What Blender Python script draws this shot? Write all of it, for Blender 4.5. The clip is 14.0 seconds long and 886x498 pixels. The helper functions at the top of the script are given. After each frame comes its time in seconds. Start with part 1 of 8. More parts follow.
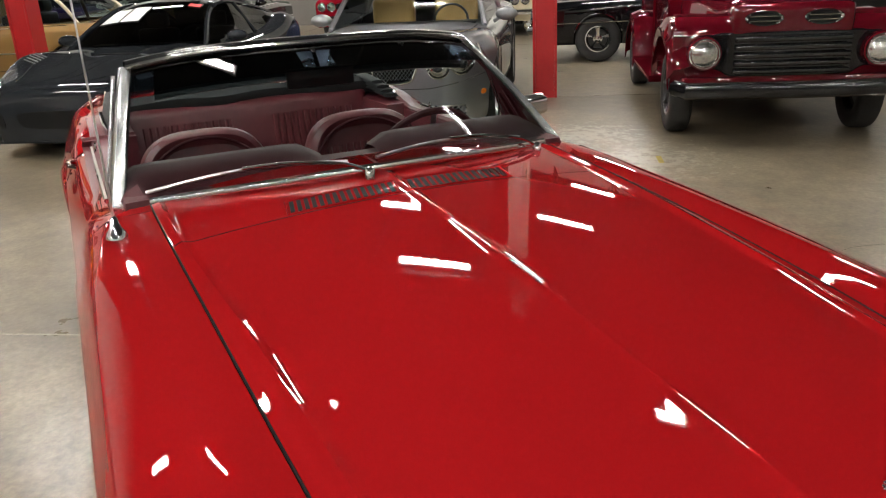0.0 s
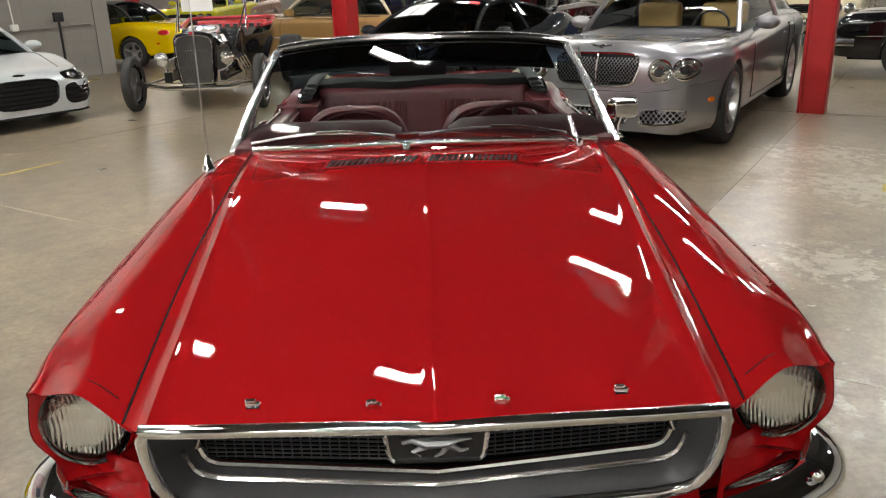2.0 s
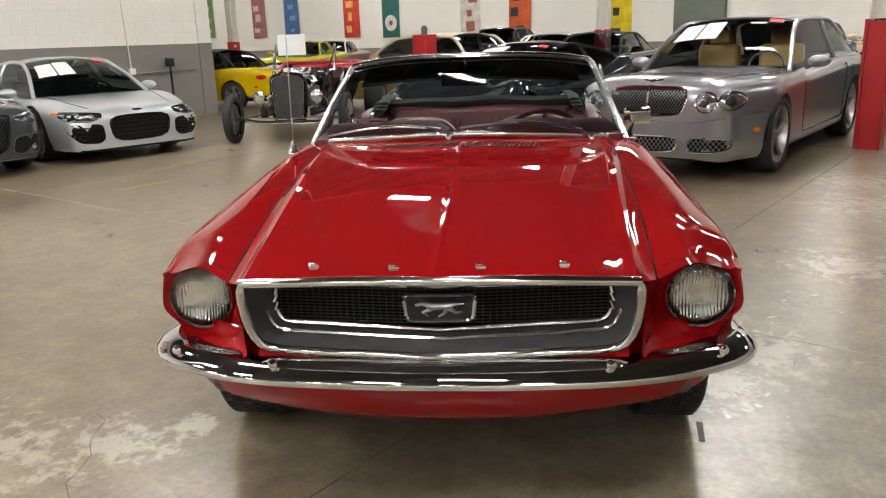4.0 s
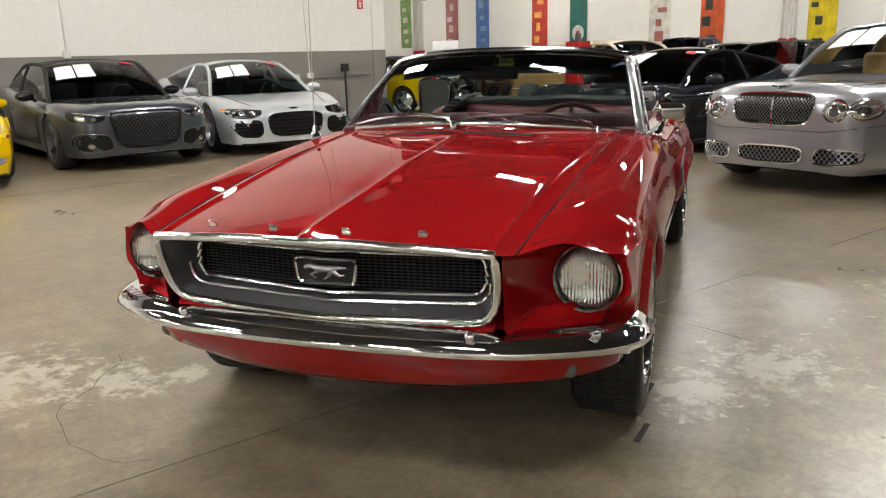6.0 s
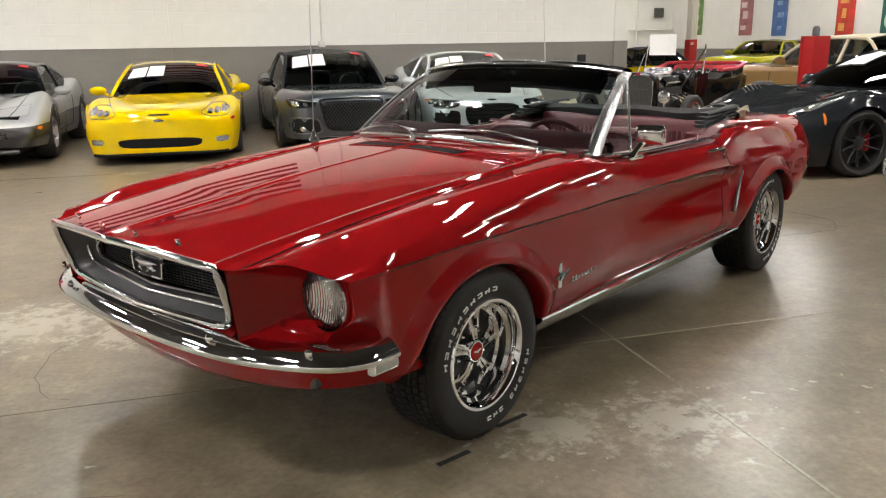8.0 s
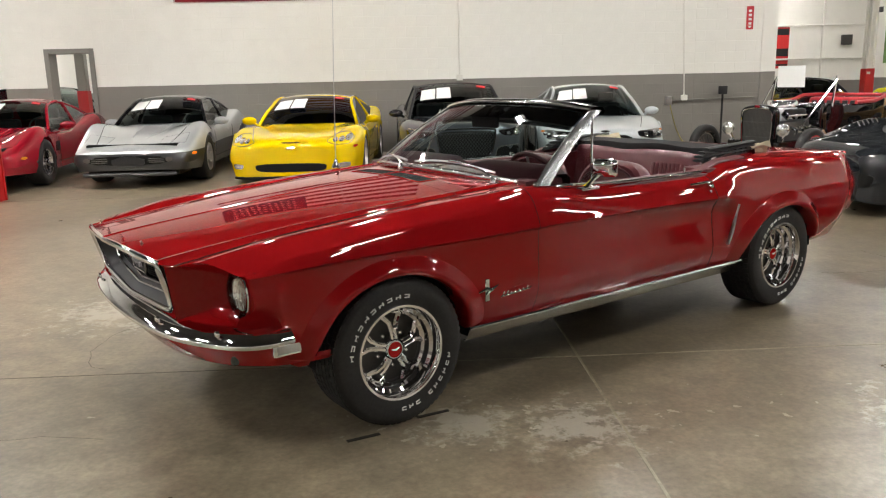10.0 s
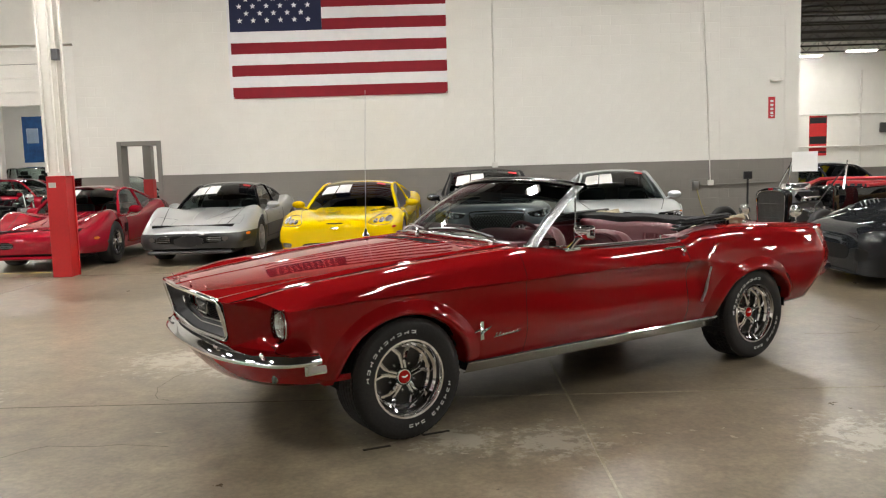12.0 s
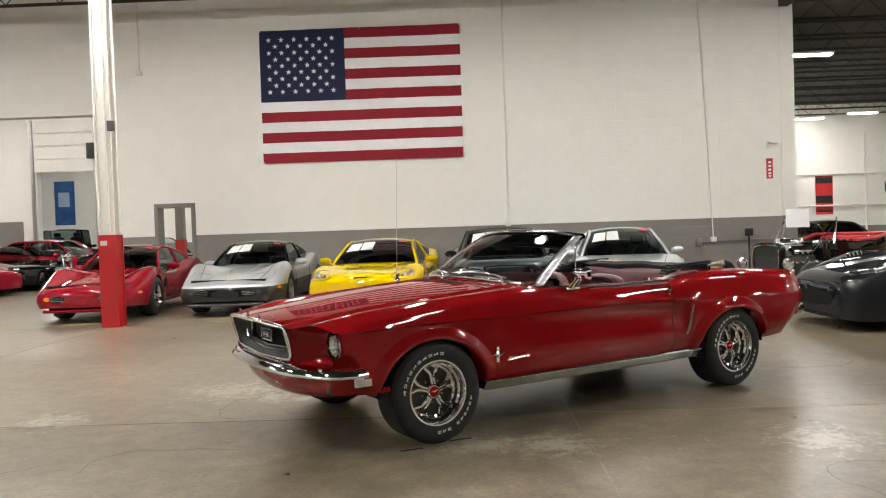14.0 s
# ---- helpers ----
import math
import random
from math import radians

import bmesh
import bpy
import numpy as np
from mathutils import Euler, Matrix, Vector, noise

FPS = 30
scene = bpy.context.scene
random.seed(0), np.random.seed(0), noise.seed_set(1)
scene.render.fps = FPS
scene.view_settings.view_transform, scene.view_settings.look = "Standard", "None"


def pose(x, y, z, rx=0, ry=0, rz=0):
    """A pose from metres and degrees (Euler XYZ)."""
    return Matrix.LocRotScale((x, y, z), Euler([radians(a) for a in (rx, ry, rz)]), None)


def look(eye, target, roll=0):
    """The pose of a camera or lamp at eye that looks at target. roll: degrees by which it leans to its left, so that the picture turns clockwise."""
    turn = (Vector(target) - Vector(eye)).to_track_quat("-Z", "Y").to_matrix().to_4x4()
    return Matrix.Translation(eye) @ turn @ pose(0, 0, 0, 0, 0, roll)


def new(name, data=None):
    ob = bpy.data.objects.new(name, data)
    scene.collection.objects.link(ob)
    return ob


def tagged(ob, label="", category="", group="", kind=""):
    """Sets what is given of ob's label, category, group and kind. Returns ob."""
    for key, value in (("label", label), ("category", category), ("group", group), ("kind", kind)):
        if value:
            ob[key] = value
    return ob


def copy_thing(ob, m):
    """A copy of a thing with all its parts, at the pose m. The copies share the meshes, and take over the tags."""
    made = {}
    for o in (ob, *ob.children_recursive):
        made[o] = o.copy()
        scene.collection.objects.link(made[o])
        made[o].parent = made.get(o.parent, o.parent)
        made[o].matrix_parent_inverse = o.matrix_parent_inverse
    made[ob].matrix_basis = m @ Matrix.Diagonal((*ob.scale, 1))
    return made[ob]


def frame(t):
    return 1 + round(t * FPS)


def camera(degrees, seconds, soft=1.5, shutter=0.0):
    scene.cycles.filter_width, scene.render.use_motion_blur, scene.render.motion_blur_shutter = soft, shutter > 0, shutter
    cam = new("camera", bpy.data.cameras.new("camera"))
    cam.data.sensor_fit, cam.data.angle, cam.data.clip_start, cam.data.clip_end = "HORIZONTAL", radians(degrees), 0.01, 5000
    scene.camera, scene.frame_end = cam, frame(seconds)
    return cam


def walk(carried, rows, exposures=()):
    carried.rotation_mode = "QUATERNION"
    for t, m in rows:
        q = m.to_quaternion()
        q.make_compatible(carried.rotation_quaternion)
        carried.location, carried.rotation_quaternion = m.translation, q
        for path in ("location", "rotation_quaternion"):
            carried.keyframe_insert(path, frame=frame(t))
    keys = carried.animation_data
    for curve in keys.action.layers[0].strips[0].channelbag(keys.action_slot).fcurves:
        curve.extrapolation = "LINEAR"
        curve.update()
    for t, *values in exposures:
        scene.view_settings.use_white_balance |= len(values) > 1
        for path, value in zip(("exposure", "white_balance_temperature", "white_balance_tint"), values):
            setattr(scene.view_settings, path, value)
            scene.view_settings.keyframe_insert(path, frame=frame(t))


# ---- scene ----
cam = camera(58.6, 14.0, soft=1.15)
PATH = [
    (0, (-1.613, -0.113, 1.482), (0.25, 0.163, 0.807), -2.8),
    (0.5, (-1.525, -0.416, 1.525), (0.261, 0.19, 0.858), -1.9),
    (1, (-1.477, -0.738, 1.525), (0.223, 0.084, 0.867), -1.8),
    (1.5, (-1.567, -0.957, 1.525), (0.074, -0.02, 0.869), -1.7),
    (2, (-1.726, -1.112, 1.488), (-0.12, -0.112, 0.84), -1.7),
    (2.5, (-1.939, -1.271, 1.471), (-0.347, -0.231, 0.854), -1.8),
    (3, (-2.141, -1.429, 1.42), (-0.555, -0.351, 0.852), -1.8),
    (3.2, (-2.221, -1.484, 1.402), (-0.639, -0.39, 0.856), -1.9),
    (5.3, (-2.098, -2.033, 1.281), (-0.741, -0.648, 0.789), -1.7),
    (5.5, (-2.024, -2.129, 1.26), (-0.696, -0.71, 0.786), -1.7),
    (6, (-1.711, -2.337, 1.252), (-0.524, -0.8, 0.774), -1.5),
    (6.5, (-1.354, -2.576, 1.261), (-0.33, -0.93, 0.772), -1.5),
    (7, (-1.033, -2.757, 1.297), (-0.173, -1.021, 0.799), -1.1),
    (7.5, (-0.7, -2.917, 1.331), (-0.009, -1.108, 0.831), -1.1),
    (8, (-0.398, -3.132, 1.36), (0.133, -1.27, 0.859), -0.9),
    (8.2, (-0.281, -3.19, 1.378), (0.189, -1.312, 0.878), -1.0),
    (10.3, (0.557, -3.832, 1.397), (0.623, -1.873, 1.0), -1.3),
    (10.5, (0.6, -3.878, 1.375), (0.653, -1.915, 0.998), -1.3),
    (11, (0.687, -4.024, 1.383), (0.712, -2.05, 1.06), -1.4),
    (11.5, (0.685, -4.309, 1.384), (0.686, -2.326, 1.124), -1.5),
    (12, (0.677, -4.548, 1.345), (0.657, -2.558, 1.144), -1.6),
    (12.5, (0.68, -4.799, 1.319), (0.641, -2.805, 1.168), -1.7),
    (13, (0.692, -5.033, 1.296), (0.641, -3.037, 1.187), -1.8),
    (13.5, (0.652, -5.328, 1.304), (0.598, -3.33, 1.228), -1.8),
    (14, (0.634, -5.455, 1.287), (0.582, -3.456, 1.242), -1.9),
]
walk(cam, [(t, look(eye, target, roll)) for t, eye, target, roll in PATH],
     exposures=((0.0, -0.03), (3.0, -0.02), (6.0, 0.09), (8.0, 0.13), (10.5, 0.05), (12.0, -0.05), (14.0, -0.08)))

# ---- light: fluorescent high-bay fixtures only ----
world = bpy.data.worlds.new("world")
world.use_nodes = True
world.node_tree.nodes["Background"].inputs[0].default_value = (0.55, 0.6, 0.7, 1)
world.node_tree.nodes["Background"].inputs[1].default_value = 0.004
scene.world = world


# ---- materials ----
def nodes_of(name):
    m = bpy.data.materials.new(name)
    m.use_nodes = True
    return m, m.node_tree.nodes, m.node_tree.links, m.node_tree.nodes["Principled BSDF"]


def put(b, **kw):
    for k, v in kw.items():
        key = k.replace("_", " ").title().replace("Ior", "IOR")
        b.inputs[key].default_value = v


def ramp(ns, stops):
    r = ns.new("ShaderNodeValToRGB")
    e = r.color_ramp.elements
    while len(e) < len(stops):
        e.new(0.5)
    for el, (p, c) in zip(e, stops):
        el.position = p
        el.color = (*c, 1) if len(c) == 3 else c
    return r


def noise_node(ns, ls, scale, detail=4, rough=0.55, coord="Object", stretch=None):
    tc = ns.new("ShaderNodeTexCoord")
    n = ns.new("ShaderNodeTexNoise")
    n.inputs["Scale"].default_value = scale
    n.inputs["Detail"].default_value = detail
    n.inputs["Roughness"].default_value = rough
    if stretch:
        mp = ns.new("ShaderNodeMapping")
        mp.inputs["Scale"].default_value = stretch
        ls.new(tc.outputs[coord], mp.inputs[0])
        ls.new(mp.outputs[0], n.inputs["Vector"])
    else:
        ls.new(tc.outputs[coord], n.inputs["Vector"])
    return n


def bump(ns, ls, b, src, strength, dist=0.01, socket="Normal"):
    bp = ns.new("ShaderNodeBump")
    bp.inputs["Strength"].default_value = strength
    bp.inputs["Distance"].default_value = dist
    ls.new(src, bp.inputs["Height"])
    ls.new(bp.outputs[0], b.inputs[socket])
    return bp


def paint(name, col, metallic=0.0, rough=0.32, coat=1.0, flake=0.0):
    """Car paint: coloured base under a clear coat with a slight orange peel."""
    m, ns, ls, b = nodes_of(name)
    put(b, metallic=metallic, roughness=rough, coat_weight=coat, coat_roughness=0.012)
    if not metallic:
        b.inputs["Specular IOR Level"].default_value = 0.0
    n = noise_node(ns, ls, 3.0, 3)
    c0 = tuple(c * 0.975 for c in col)
    c1 = tuple(min(1, c * 1.025) for c in col)
    r = ramp(ns, [(0.3, c0), (0.7, c1)])
    ls.new(n.outputs[0], r.inputs[0])
    ls.new(r.outputs[0], b.inputs["Base Color"])
    peel = noise_node(ns, ls, 220, 2)
    bump(ns, ls, b, peel.outputs[0], 0.004, 0.004, "Coat Normal")
    if flake:
        fl = noise_node(ns, ls, 900, 1)
        bump(ns, ls, b, fl.outputs[0], flake, 0.002)
    return m


def plain(name, col, rough=0.5, metallic=0.0, grain=60, amount=0.12, bmp=0.05, dist=0.004, **kw):
    """A plain material with slight mottling and relief."""
    m, ns, ls, b = nodes_of(name)
    put(b, roughness=rough, metallic=metallic, **kw)
    n = noise_node(ns, ls, grain, 4)
    n2 = noise_node(ns, ls, grain * 0.06, 3)
    mx = ns.new("ShaderNodeMath")
    mx.operation = "ADD"
    ls.new(n.outputs[0], mx.inputs[0])
    ls.new(n2.outputs[0], mx.inputs[1])
    hv = ns.new("ShaderNodeMath")
    hv.operation = "MULTIPLY"
    hv.inputs[1].default_value = 0.5
    ls.new(mx.outputs[0], hv.inputs[0])
    r = ramp(ns, [(0.32, tuple(c * (1 - amount) for c in col)), (0.68, tuple(min(1, c * (1 + amount)) for c in col))])
    ls.new(hv.outputs[0], r.inputs[0])
    ls.new(r.outputs[0], b.inputs["Base Color"])
    if bmp:
        bump(ns, ls, b, n.outputs[0], bmp, dist)
    return m


def glassy(name, col, rough=0.0, ior=1.5):
    """A thin pane: tinted see-through with a sharp reflection that grows at grazing angles."""
    m, ns, ls, b = nodes_of(name)
    t, g, f, mx = ns.new("ShaderNodeBsdfTransparent"), ns.new("ShaderNodeBsdfGlossy"), ns.new("ShaderNodeFresnel"), ns.new("ShaderNodeMixShader")
    t.inputs[0].default_value = (*col, 1)
    g.inputs["Roughness"].default_value = rough
    f.inputs["IOR"].default_value = ior
    ls.new(f.outputs[0], mx.inputs[0])
    ls.new(t.outputs[0], mx.inputs[1])
    ls.new(g.outputs[0], mx.inputs[2])
    ls.new(mx.outputs[0], ns["Material Output"].inputs[0])
    return m


def emit(name, col, strength):
    m, ns, ls, b = nodes_of(name)
    put(b, base_color=(0.8, 0.8, 0.8, 1), emission_color=(*col, 1), emission_strength=strength)
    return m


M_RED = paint("deep_red_paint", (0.268, 0.0058, 0.0074), coat=0.93)
M_CHROME = plain("chrome", (0.82, 0.83, 0.85), 0.05, 1.0, 30, 0.03, 0.0)
M_STEEL = plain("brushed_steel", (0.55, 0.55, 0.56), 0.28, 1.0, 200, 0.08, 0.02)
M_GREYSTEEL = plain("grey_steel", (0.30, 0.30, 0.31), 0.3, 1.0, 150, 0.1, 0.02)
M_RUBBER = plain("tyre_rubber", (0.026, 0.0255, 0.025), 0.6, 0, 90, 0.3, 0.1, specular_ior_level=0.3)
M_STAIN = plain("polished_stainless", (0.66, 0.66, 0.66), 0.14, 1.0, 120, 0.05, 0.02)
M_FLUTE, ns, ls, b = nodes_of("fluted_lamp_glass")
put(b, base_color=(0.88, 0.88, 0.86, 1), roughness=0.10, metallic=1.0, coat_weight=1.0, coat_roughness=0.02)
tc = ns.new("ShaderNodeTexCoord")
wv = ns.new("ShaderNodeTexWave")
wv.inputs["Scale"].default_value = 34.0
wv.inputs["Distortion"].default_value = 3.0
wv.inputs["Detail"].default_value = 2.0
wv.inputs["Detail Scale"].default_value = 0.6
ls.new(tc.outputs["Object"], wv.inputs["Vector"])
bump(ns, ls, b, wv.outputs["Fac"], 0.22, 0.012)
M_CLEAR = plain("clear_grey_lens", (0.11, 0.10, 0.095), 0.12, 0.4, 90, 0.2, 0.15)
M_WIRE = plain("dark_wire", (0.05, 0.05, 0.052), 0.35, 0.4, 120, 0.1, 0.0)
M_PILLAR = plain("aged_stainless", (0.60, 0.61, 0.62), 0.24, 1.0, 90, 0.12, 0.02)
M_BLACK = plain("black_plastic", (0.008, 0.008, 0.009), 0.38, 0, 120, 0.2, 0.04)
M_MATT = plain("matt_black", (0.005, 0.005, 0.005), 0.8, 0, 120, 0.2, 0.04, specular_ior_level=0.2)
M_GREY = plain("satin_grey_paint", (0.085, 0.085, 0.09), 0.45, 0.3, 150, 0.12, 0.03)
M_WHITE = plain("white_paper", (0.78, 0.78, 0.76), 0.7, 0, 20, 0.03, 0.0)
M_LETTER = plain("raised_white_letters", (0.75, 0.75, 0.72), 0.6, 0, 60, 0.08, 0.0)
M_GLASS = glassy("clear_glass", (0.90, 0.95, 0.94), ior=1.25)
M_SHADE = glassy("blue_shade_glass", (0.07, 0.10, 0.13))
M_SCREEN = glassy("windscreen_glass", (0.62, 0.70, 0.69), ior=1.16)
M_TINT = glassy("tinted_glass", (0.52, 0.60, 0.58))
M_DARKGLASS = glassy("dark_glass", (0.10, 0.11, 0.12))
M_LENS = glassy("lamp_lens", (0.97, 0.98, 0.98), 0.04, 1.5)
M_VINYL = plain("maroon_vinyl", (0.115, 0.020, 0.026), 0.34, 0, 260, 0.16, 0.12, 0.002)
M_TAN = plain("tan_leather", (0.42, 0.26, 0.09), 0.5, 0, 150, 0.12, 0.08)
M_COLRED = plain("column_red_paint", (0.40, 0.009, 0.011), 0.4, 0, 30, 0.1, 0.05)
M_COLWHITE = plain("column_white_paint", (0.72, 0.70, 0.65), 0.5, 0, 30, 0.06, 0.05)
M_LAMP = emit("fluorescent_tube_glow", (1.0, 0.968, 0.915), 205.0)
M_LENSW = plain("frosted_lens", (0.52, 0.50, 0.46), 0.2, 0, 60, 0.08, 0.05)
M_BLACKGLOSS = plain("glossy_black", (0.006, 0.006, 0.007), 0.12, 0, 60, 0.1, 0.0)
M_VINYLD = plain("dark_maroon_vinyl", (0.066, 0.014, 0.018), 0.58, 0, 260, 0.16, 0.12, 0.002, specular_ior_level=0.25)
M_CANVAS = plain("black_canvas", (0.010, 0.010, 0.011), 0.75, 0, 300, 0.25, 0.2, 0.002)
M_CREAMCLOTH = plain("cream_cloth", (0.52, 0.46, 0.32), 0.85, 0, 200, 0.12, 0.15)
M_STEELB = plain("bright_anodised", (0.62, 0.60, 0.55), 0.25, 1.0, 160, 0.06, 0.03)
M_GREYD = plain("dark_grey_enamel", (0.07, 0.068, 0.065), 0.4, 0.3, 80, 0.1, 0.03)
M_AMBER = plain("amber_lens", (0.85, 0.22, 0.02), 0.15, 0, 60, 0.05, 0.0)
M_REDLENS = plain("red_lens", (0.45, 0.01, 0.01), 0.12, 0, 60, 0.05, 0.0)


# ---- building blocks ----
def part(name, bm, mat, parent=None, label="", smooth=True, sharp=40):
    """Links a bmesh as one mesh object under a thing or part."""
    me = bpy.data.meshes.new(name)
    bmesh.ops.recalc_face_normals(bm, faces=bm.faces[:])
    if smooth:
        for f in bm.faces:
            f.smooth = True
        for e in bm.edges:
            if len(e.link_faces) == 2 and e.calc_face_angle(0) > radians(sharp):
                e.smooth = False
    bm.to_mesh(me)
    bm.free()
    me.materials.append(mat)
    ob = new(name, me)
    if parent is not None:
        ob.parent = parent
    if label:
        ob["label"] = label
    return ob


def thing(name, label, category, m=None, group="", kind=""):
    ob = new(name)
    ob.empty_display_size = 0.1
    if m is not None:
        ob.matrix_basis = m
    return tagged(ob, label, category, group, kind)


def box(bm, x0, x1, y0, y1, z0, z1, bev=0.0, seg=2):
    """Adds a box, with rounded edges where bev is given."""
    r = bmesh.ops.create_cube(bm, size=1.0)
    vs = r["verts"]
    for v in vs:
        v.co = Vector(((x0 + x1) / 2 + v.co.x * (x1 - x0), (y0 + y1) / 2 + v.co.y * (y1 - y0), (z0 + z1) / 2 + v.co.z * (z1 - z0)))
    if bev:
        es = list({e for v in vs for e in v.link_edges})
        bmesh.ops.bevel(bm, geom=es, offset=bev, segments=seg, affect="EDGES", profile=0.6)
    return bm


def boxbm(*a, **k):
    return box(bmesh.new(), *a, **k)


def tube(bm, pts, r, n=8, closed=False, flat=None):
    """Adds a round bar along points; r may be a list. flat scales the section's second axis."""
    pts = [Vector(p) for p in pts]
    m = len(pts)
    rr = r if isinstance(r, (list, tuple)) else [r] * m
    rings = []
    up = Vector((0, 0, 1))
    for i, p in enumerate(pts):
        a = pts[(i - 1) % m] if closed or i > 0 else p
        b = pts[(i + 1) % m] if closed or i < m - 1 else p
        d = (b - a).normalized()
        s = d.cross(up)
        if s.length < 0.05:
            s = d.cross(Vector((0, 1, 0)))
        s.normalize()
        t = s.cross(d)
        rings.append([bm.verts.new(p + rr[i] * (math.cos(2 * math.pi * k / n) * s + (flat or 1) * math.sin(2 * math.pi * k / n) * t)) for k in range(n)])
    for i in range(m if closed else m - 1):
        A, B = rings[i], rings[(i + 1) % m]
        for k in range(n):
            bm.faces.new((A[k], A[(k + 1) % n], B[(k + 1) % n], B[k]))
    if not closed:
        bm.faces.new(rings[0][::-1])
        bm.faces.new(rings[-1])
    return bm


def lathe(prof, n=40, axis="x", bm=None, at=(0, 0, 0), cap=False):
    """Turns a profile of (radius, offset along the axis)."""
    bm = bm or bmesh.new()
    rings = []
    for r, o in prof:
        ring = []
        for k in range(n):
            a = 2 * math.pi * k / n
            c, s = r * math.cos(a), r * math.sin(a)
            co = (o, c, s) if axis == "x" else ((c, o, s) if axis == "y" else (c, s, o))
            ring.append(bm.verts.new(Vector(co) + Vector(at)))
        rings.append(ring)
    for A, B in zip(rings, rings[1:]):
        for k in range(n):
            bm.faces.new((A[k], A[(k + 1) % n], B[(k + 1) % n], B[k]))
    if cap:
        bm.faces.new(rings[0])
        bm.faces.new(rings[-1][::-1])
    return bm


def grid(rows, closed=False):
    """A skin through rows of points."""
    bm = bmesh.new()
    R = [[bm.verts.new(p) for p in row] for row in rows]
    for A, B in zip(R, R[1:]):
        n = len(A)
        for k in range(n if closed else n - 1):
            try:
                bm.faces.new((A[k], A[(k + 1) % n], B[(k + 1) % n], B[k]))
            except ValueError:
                pass
    bmesh.ops.remove_doubles(bm, verts=bm.verts[:], dist=1e-5)
    return bm


def thicken(bm, t):
    bmesh.ops.recalc_face_normals(bm, faces=bm.faces[:])
    bmesh.ops.solidify(bm, geom=bm.faces[:], thickness=t)
    return bm


def mirror_join(bm):
    g = bmesh.ops.duplicate(bm, geom=bm.verts[:] + bm.edges[:] + bm.faces[:])
    vs = [e for e in g["geom"] if isinstance(e, bmesh.types.BMVert)]
    for v in vs:
        v.co.x = -v.co.x
    bmesh.ops.remove_doubles(bm, verts=bm.verts[:], dist=1e-4)
    return bm


def curve_of(*knots):
    """A smooth curve through (position, value) knots that never overshoots."""
    xs = np.array([k[0] for k in knots], float)
    ys = np.array([k[1] for k in knots], float)
    h = np.diff(xs)
    d = np.diff(ys) / h
    s = np.zeros(len(xs))
    for i in range(1, len(xs) - 1):
        if d[i - 1] * d[i] > 0:
            s[i] = 2 * d[i - 1] * d[i] / (d[i - 1] + d[i])
    s[0], s[-1] = d[0], d[-1]

    def f(x):
        x = min(max(x, xs[0]), xs[-1])
        i = min(int(np.searchsorted(xs, x, side="right")) - 1, len(h) - 1)
        t = (x - xs[i]) / h[i]
        return float((2 * t**3 - 3 * t**2 + 1) * ys[i] + (t**3 - 2 * t**2 + t) * h[i] * s[i] + (3 * t**2 - 2 * t**3) * ys[i + 1] + (t**3 - t**2) * h[i] * s[i + 1])

    return f


def spline(pts, n):
    """Points along a rounded curve through control points, n to each span."""
    P = [Vector(p) for p in pts]
    P = [2 * P[0] - P[1]] + P + [2 * P[-1] - P[-2]]
    out = []
    for i in range(1, len(P) - 2):
        for k in range(n):
            t = k / n
            out.append(0.5 * (2 * P[i] + (P[i + 1] - P[i - 1]) * t + (2 * P[i - 1] - 5 * P[i] + 4 * P[i + 1] - P[i + 2]) * t * t + (3 * P[i] - P[i - 1] - 3 * P[i + 1] + P[i + 2]) * t**3))
    out.append(P[-2])
    return out


def text_mesh(body, size, depth=0.002, spacing=1.0, shear=0.0):
    c = bpy.data.curves.new("writing", "FONT")
    c.body, c.size, c.extrude, c.space_character, c.shear = body, size, depth, spacing, shear
    c.align_x, c.align_y = "CENTER", "CENTER"
    ob = bpy.data.objects.new("writing", c)
    scene.collection.objects.link(ob)
    me = bpy.data.meshes.new_from_object(ob.evaluated_get(bpy.context.evaluated_depsgraph_get()))
    bm = bmesh.new()
    bm.from_mesh(me)
    bpy.data.objects.remove(ob)
    bpy.data.meshes.remove(me)
    return bm

# ---- the hall: x along the flag wall, y towards it ----
WALL_Y, WALL_X1, CEIL = 11.98, 7.78, 6.75
FAR_Y, EAST_X, SOUTH_Y, WEST_X = 33.0, 22.0, -14.0, -30.0
M_FLOOR, ns, ls, b = nodes_of("polished_concrete")


def remap(src, a0, a1, b0, b1):
    n = ns.new("ShaderNodeMapRange")
    n.clamp = True
    for k, v in zip(("From Min", "From Max", "To Min", "To Max"), (a0, a1, b0, b1)):
        n.inputs[k].default_value = v
    ls.new(src, n.inputs["Value"])
    return n.outputs[0]


big = noise_node(ns, ls, 0.33, 2, 0.5)
mid = noise_node(ns, ls, 1.7, 7, 0.62)
stain = noise_node(ns, ls, 6.5, 7, 0.68)
grit = noise_node(ns, ls, 34.0, 5, 0.65)
speck = noise_node(ns, ls, 21.0, 6, 0.7)
fine = noise_node(ns, ls, 60, 1, 0.5)
tone = ns.new("ShaderNodeMix")
tone.data_type = "RGBA"
tone.inputs["A"].default_value = (0.138, 0.107, 0.067, 1)
tone.inputs["B"].default_value = (0.262, 0.217, 0.148, 1)
ls.new(remap(big.outputs[0], 0.28, 0.72, 0.0, 1.0), tone.inputs["Factor"])
last = tone.outputs["Result"]
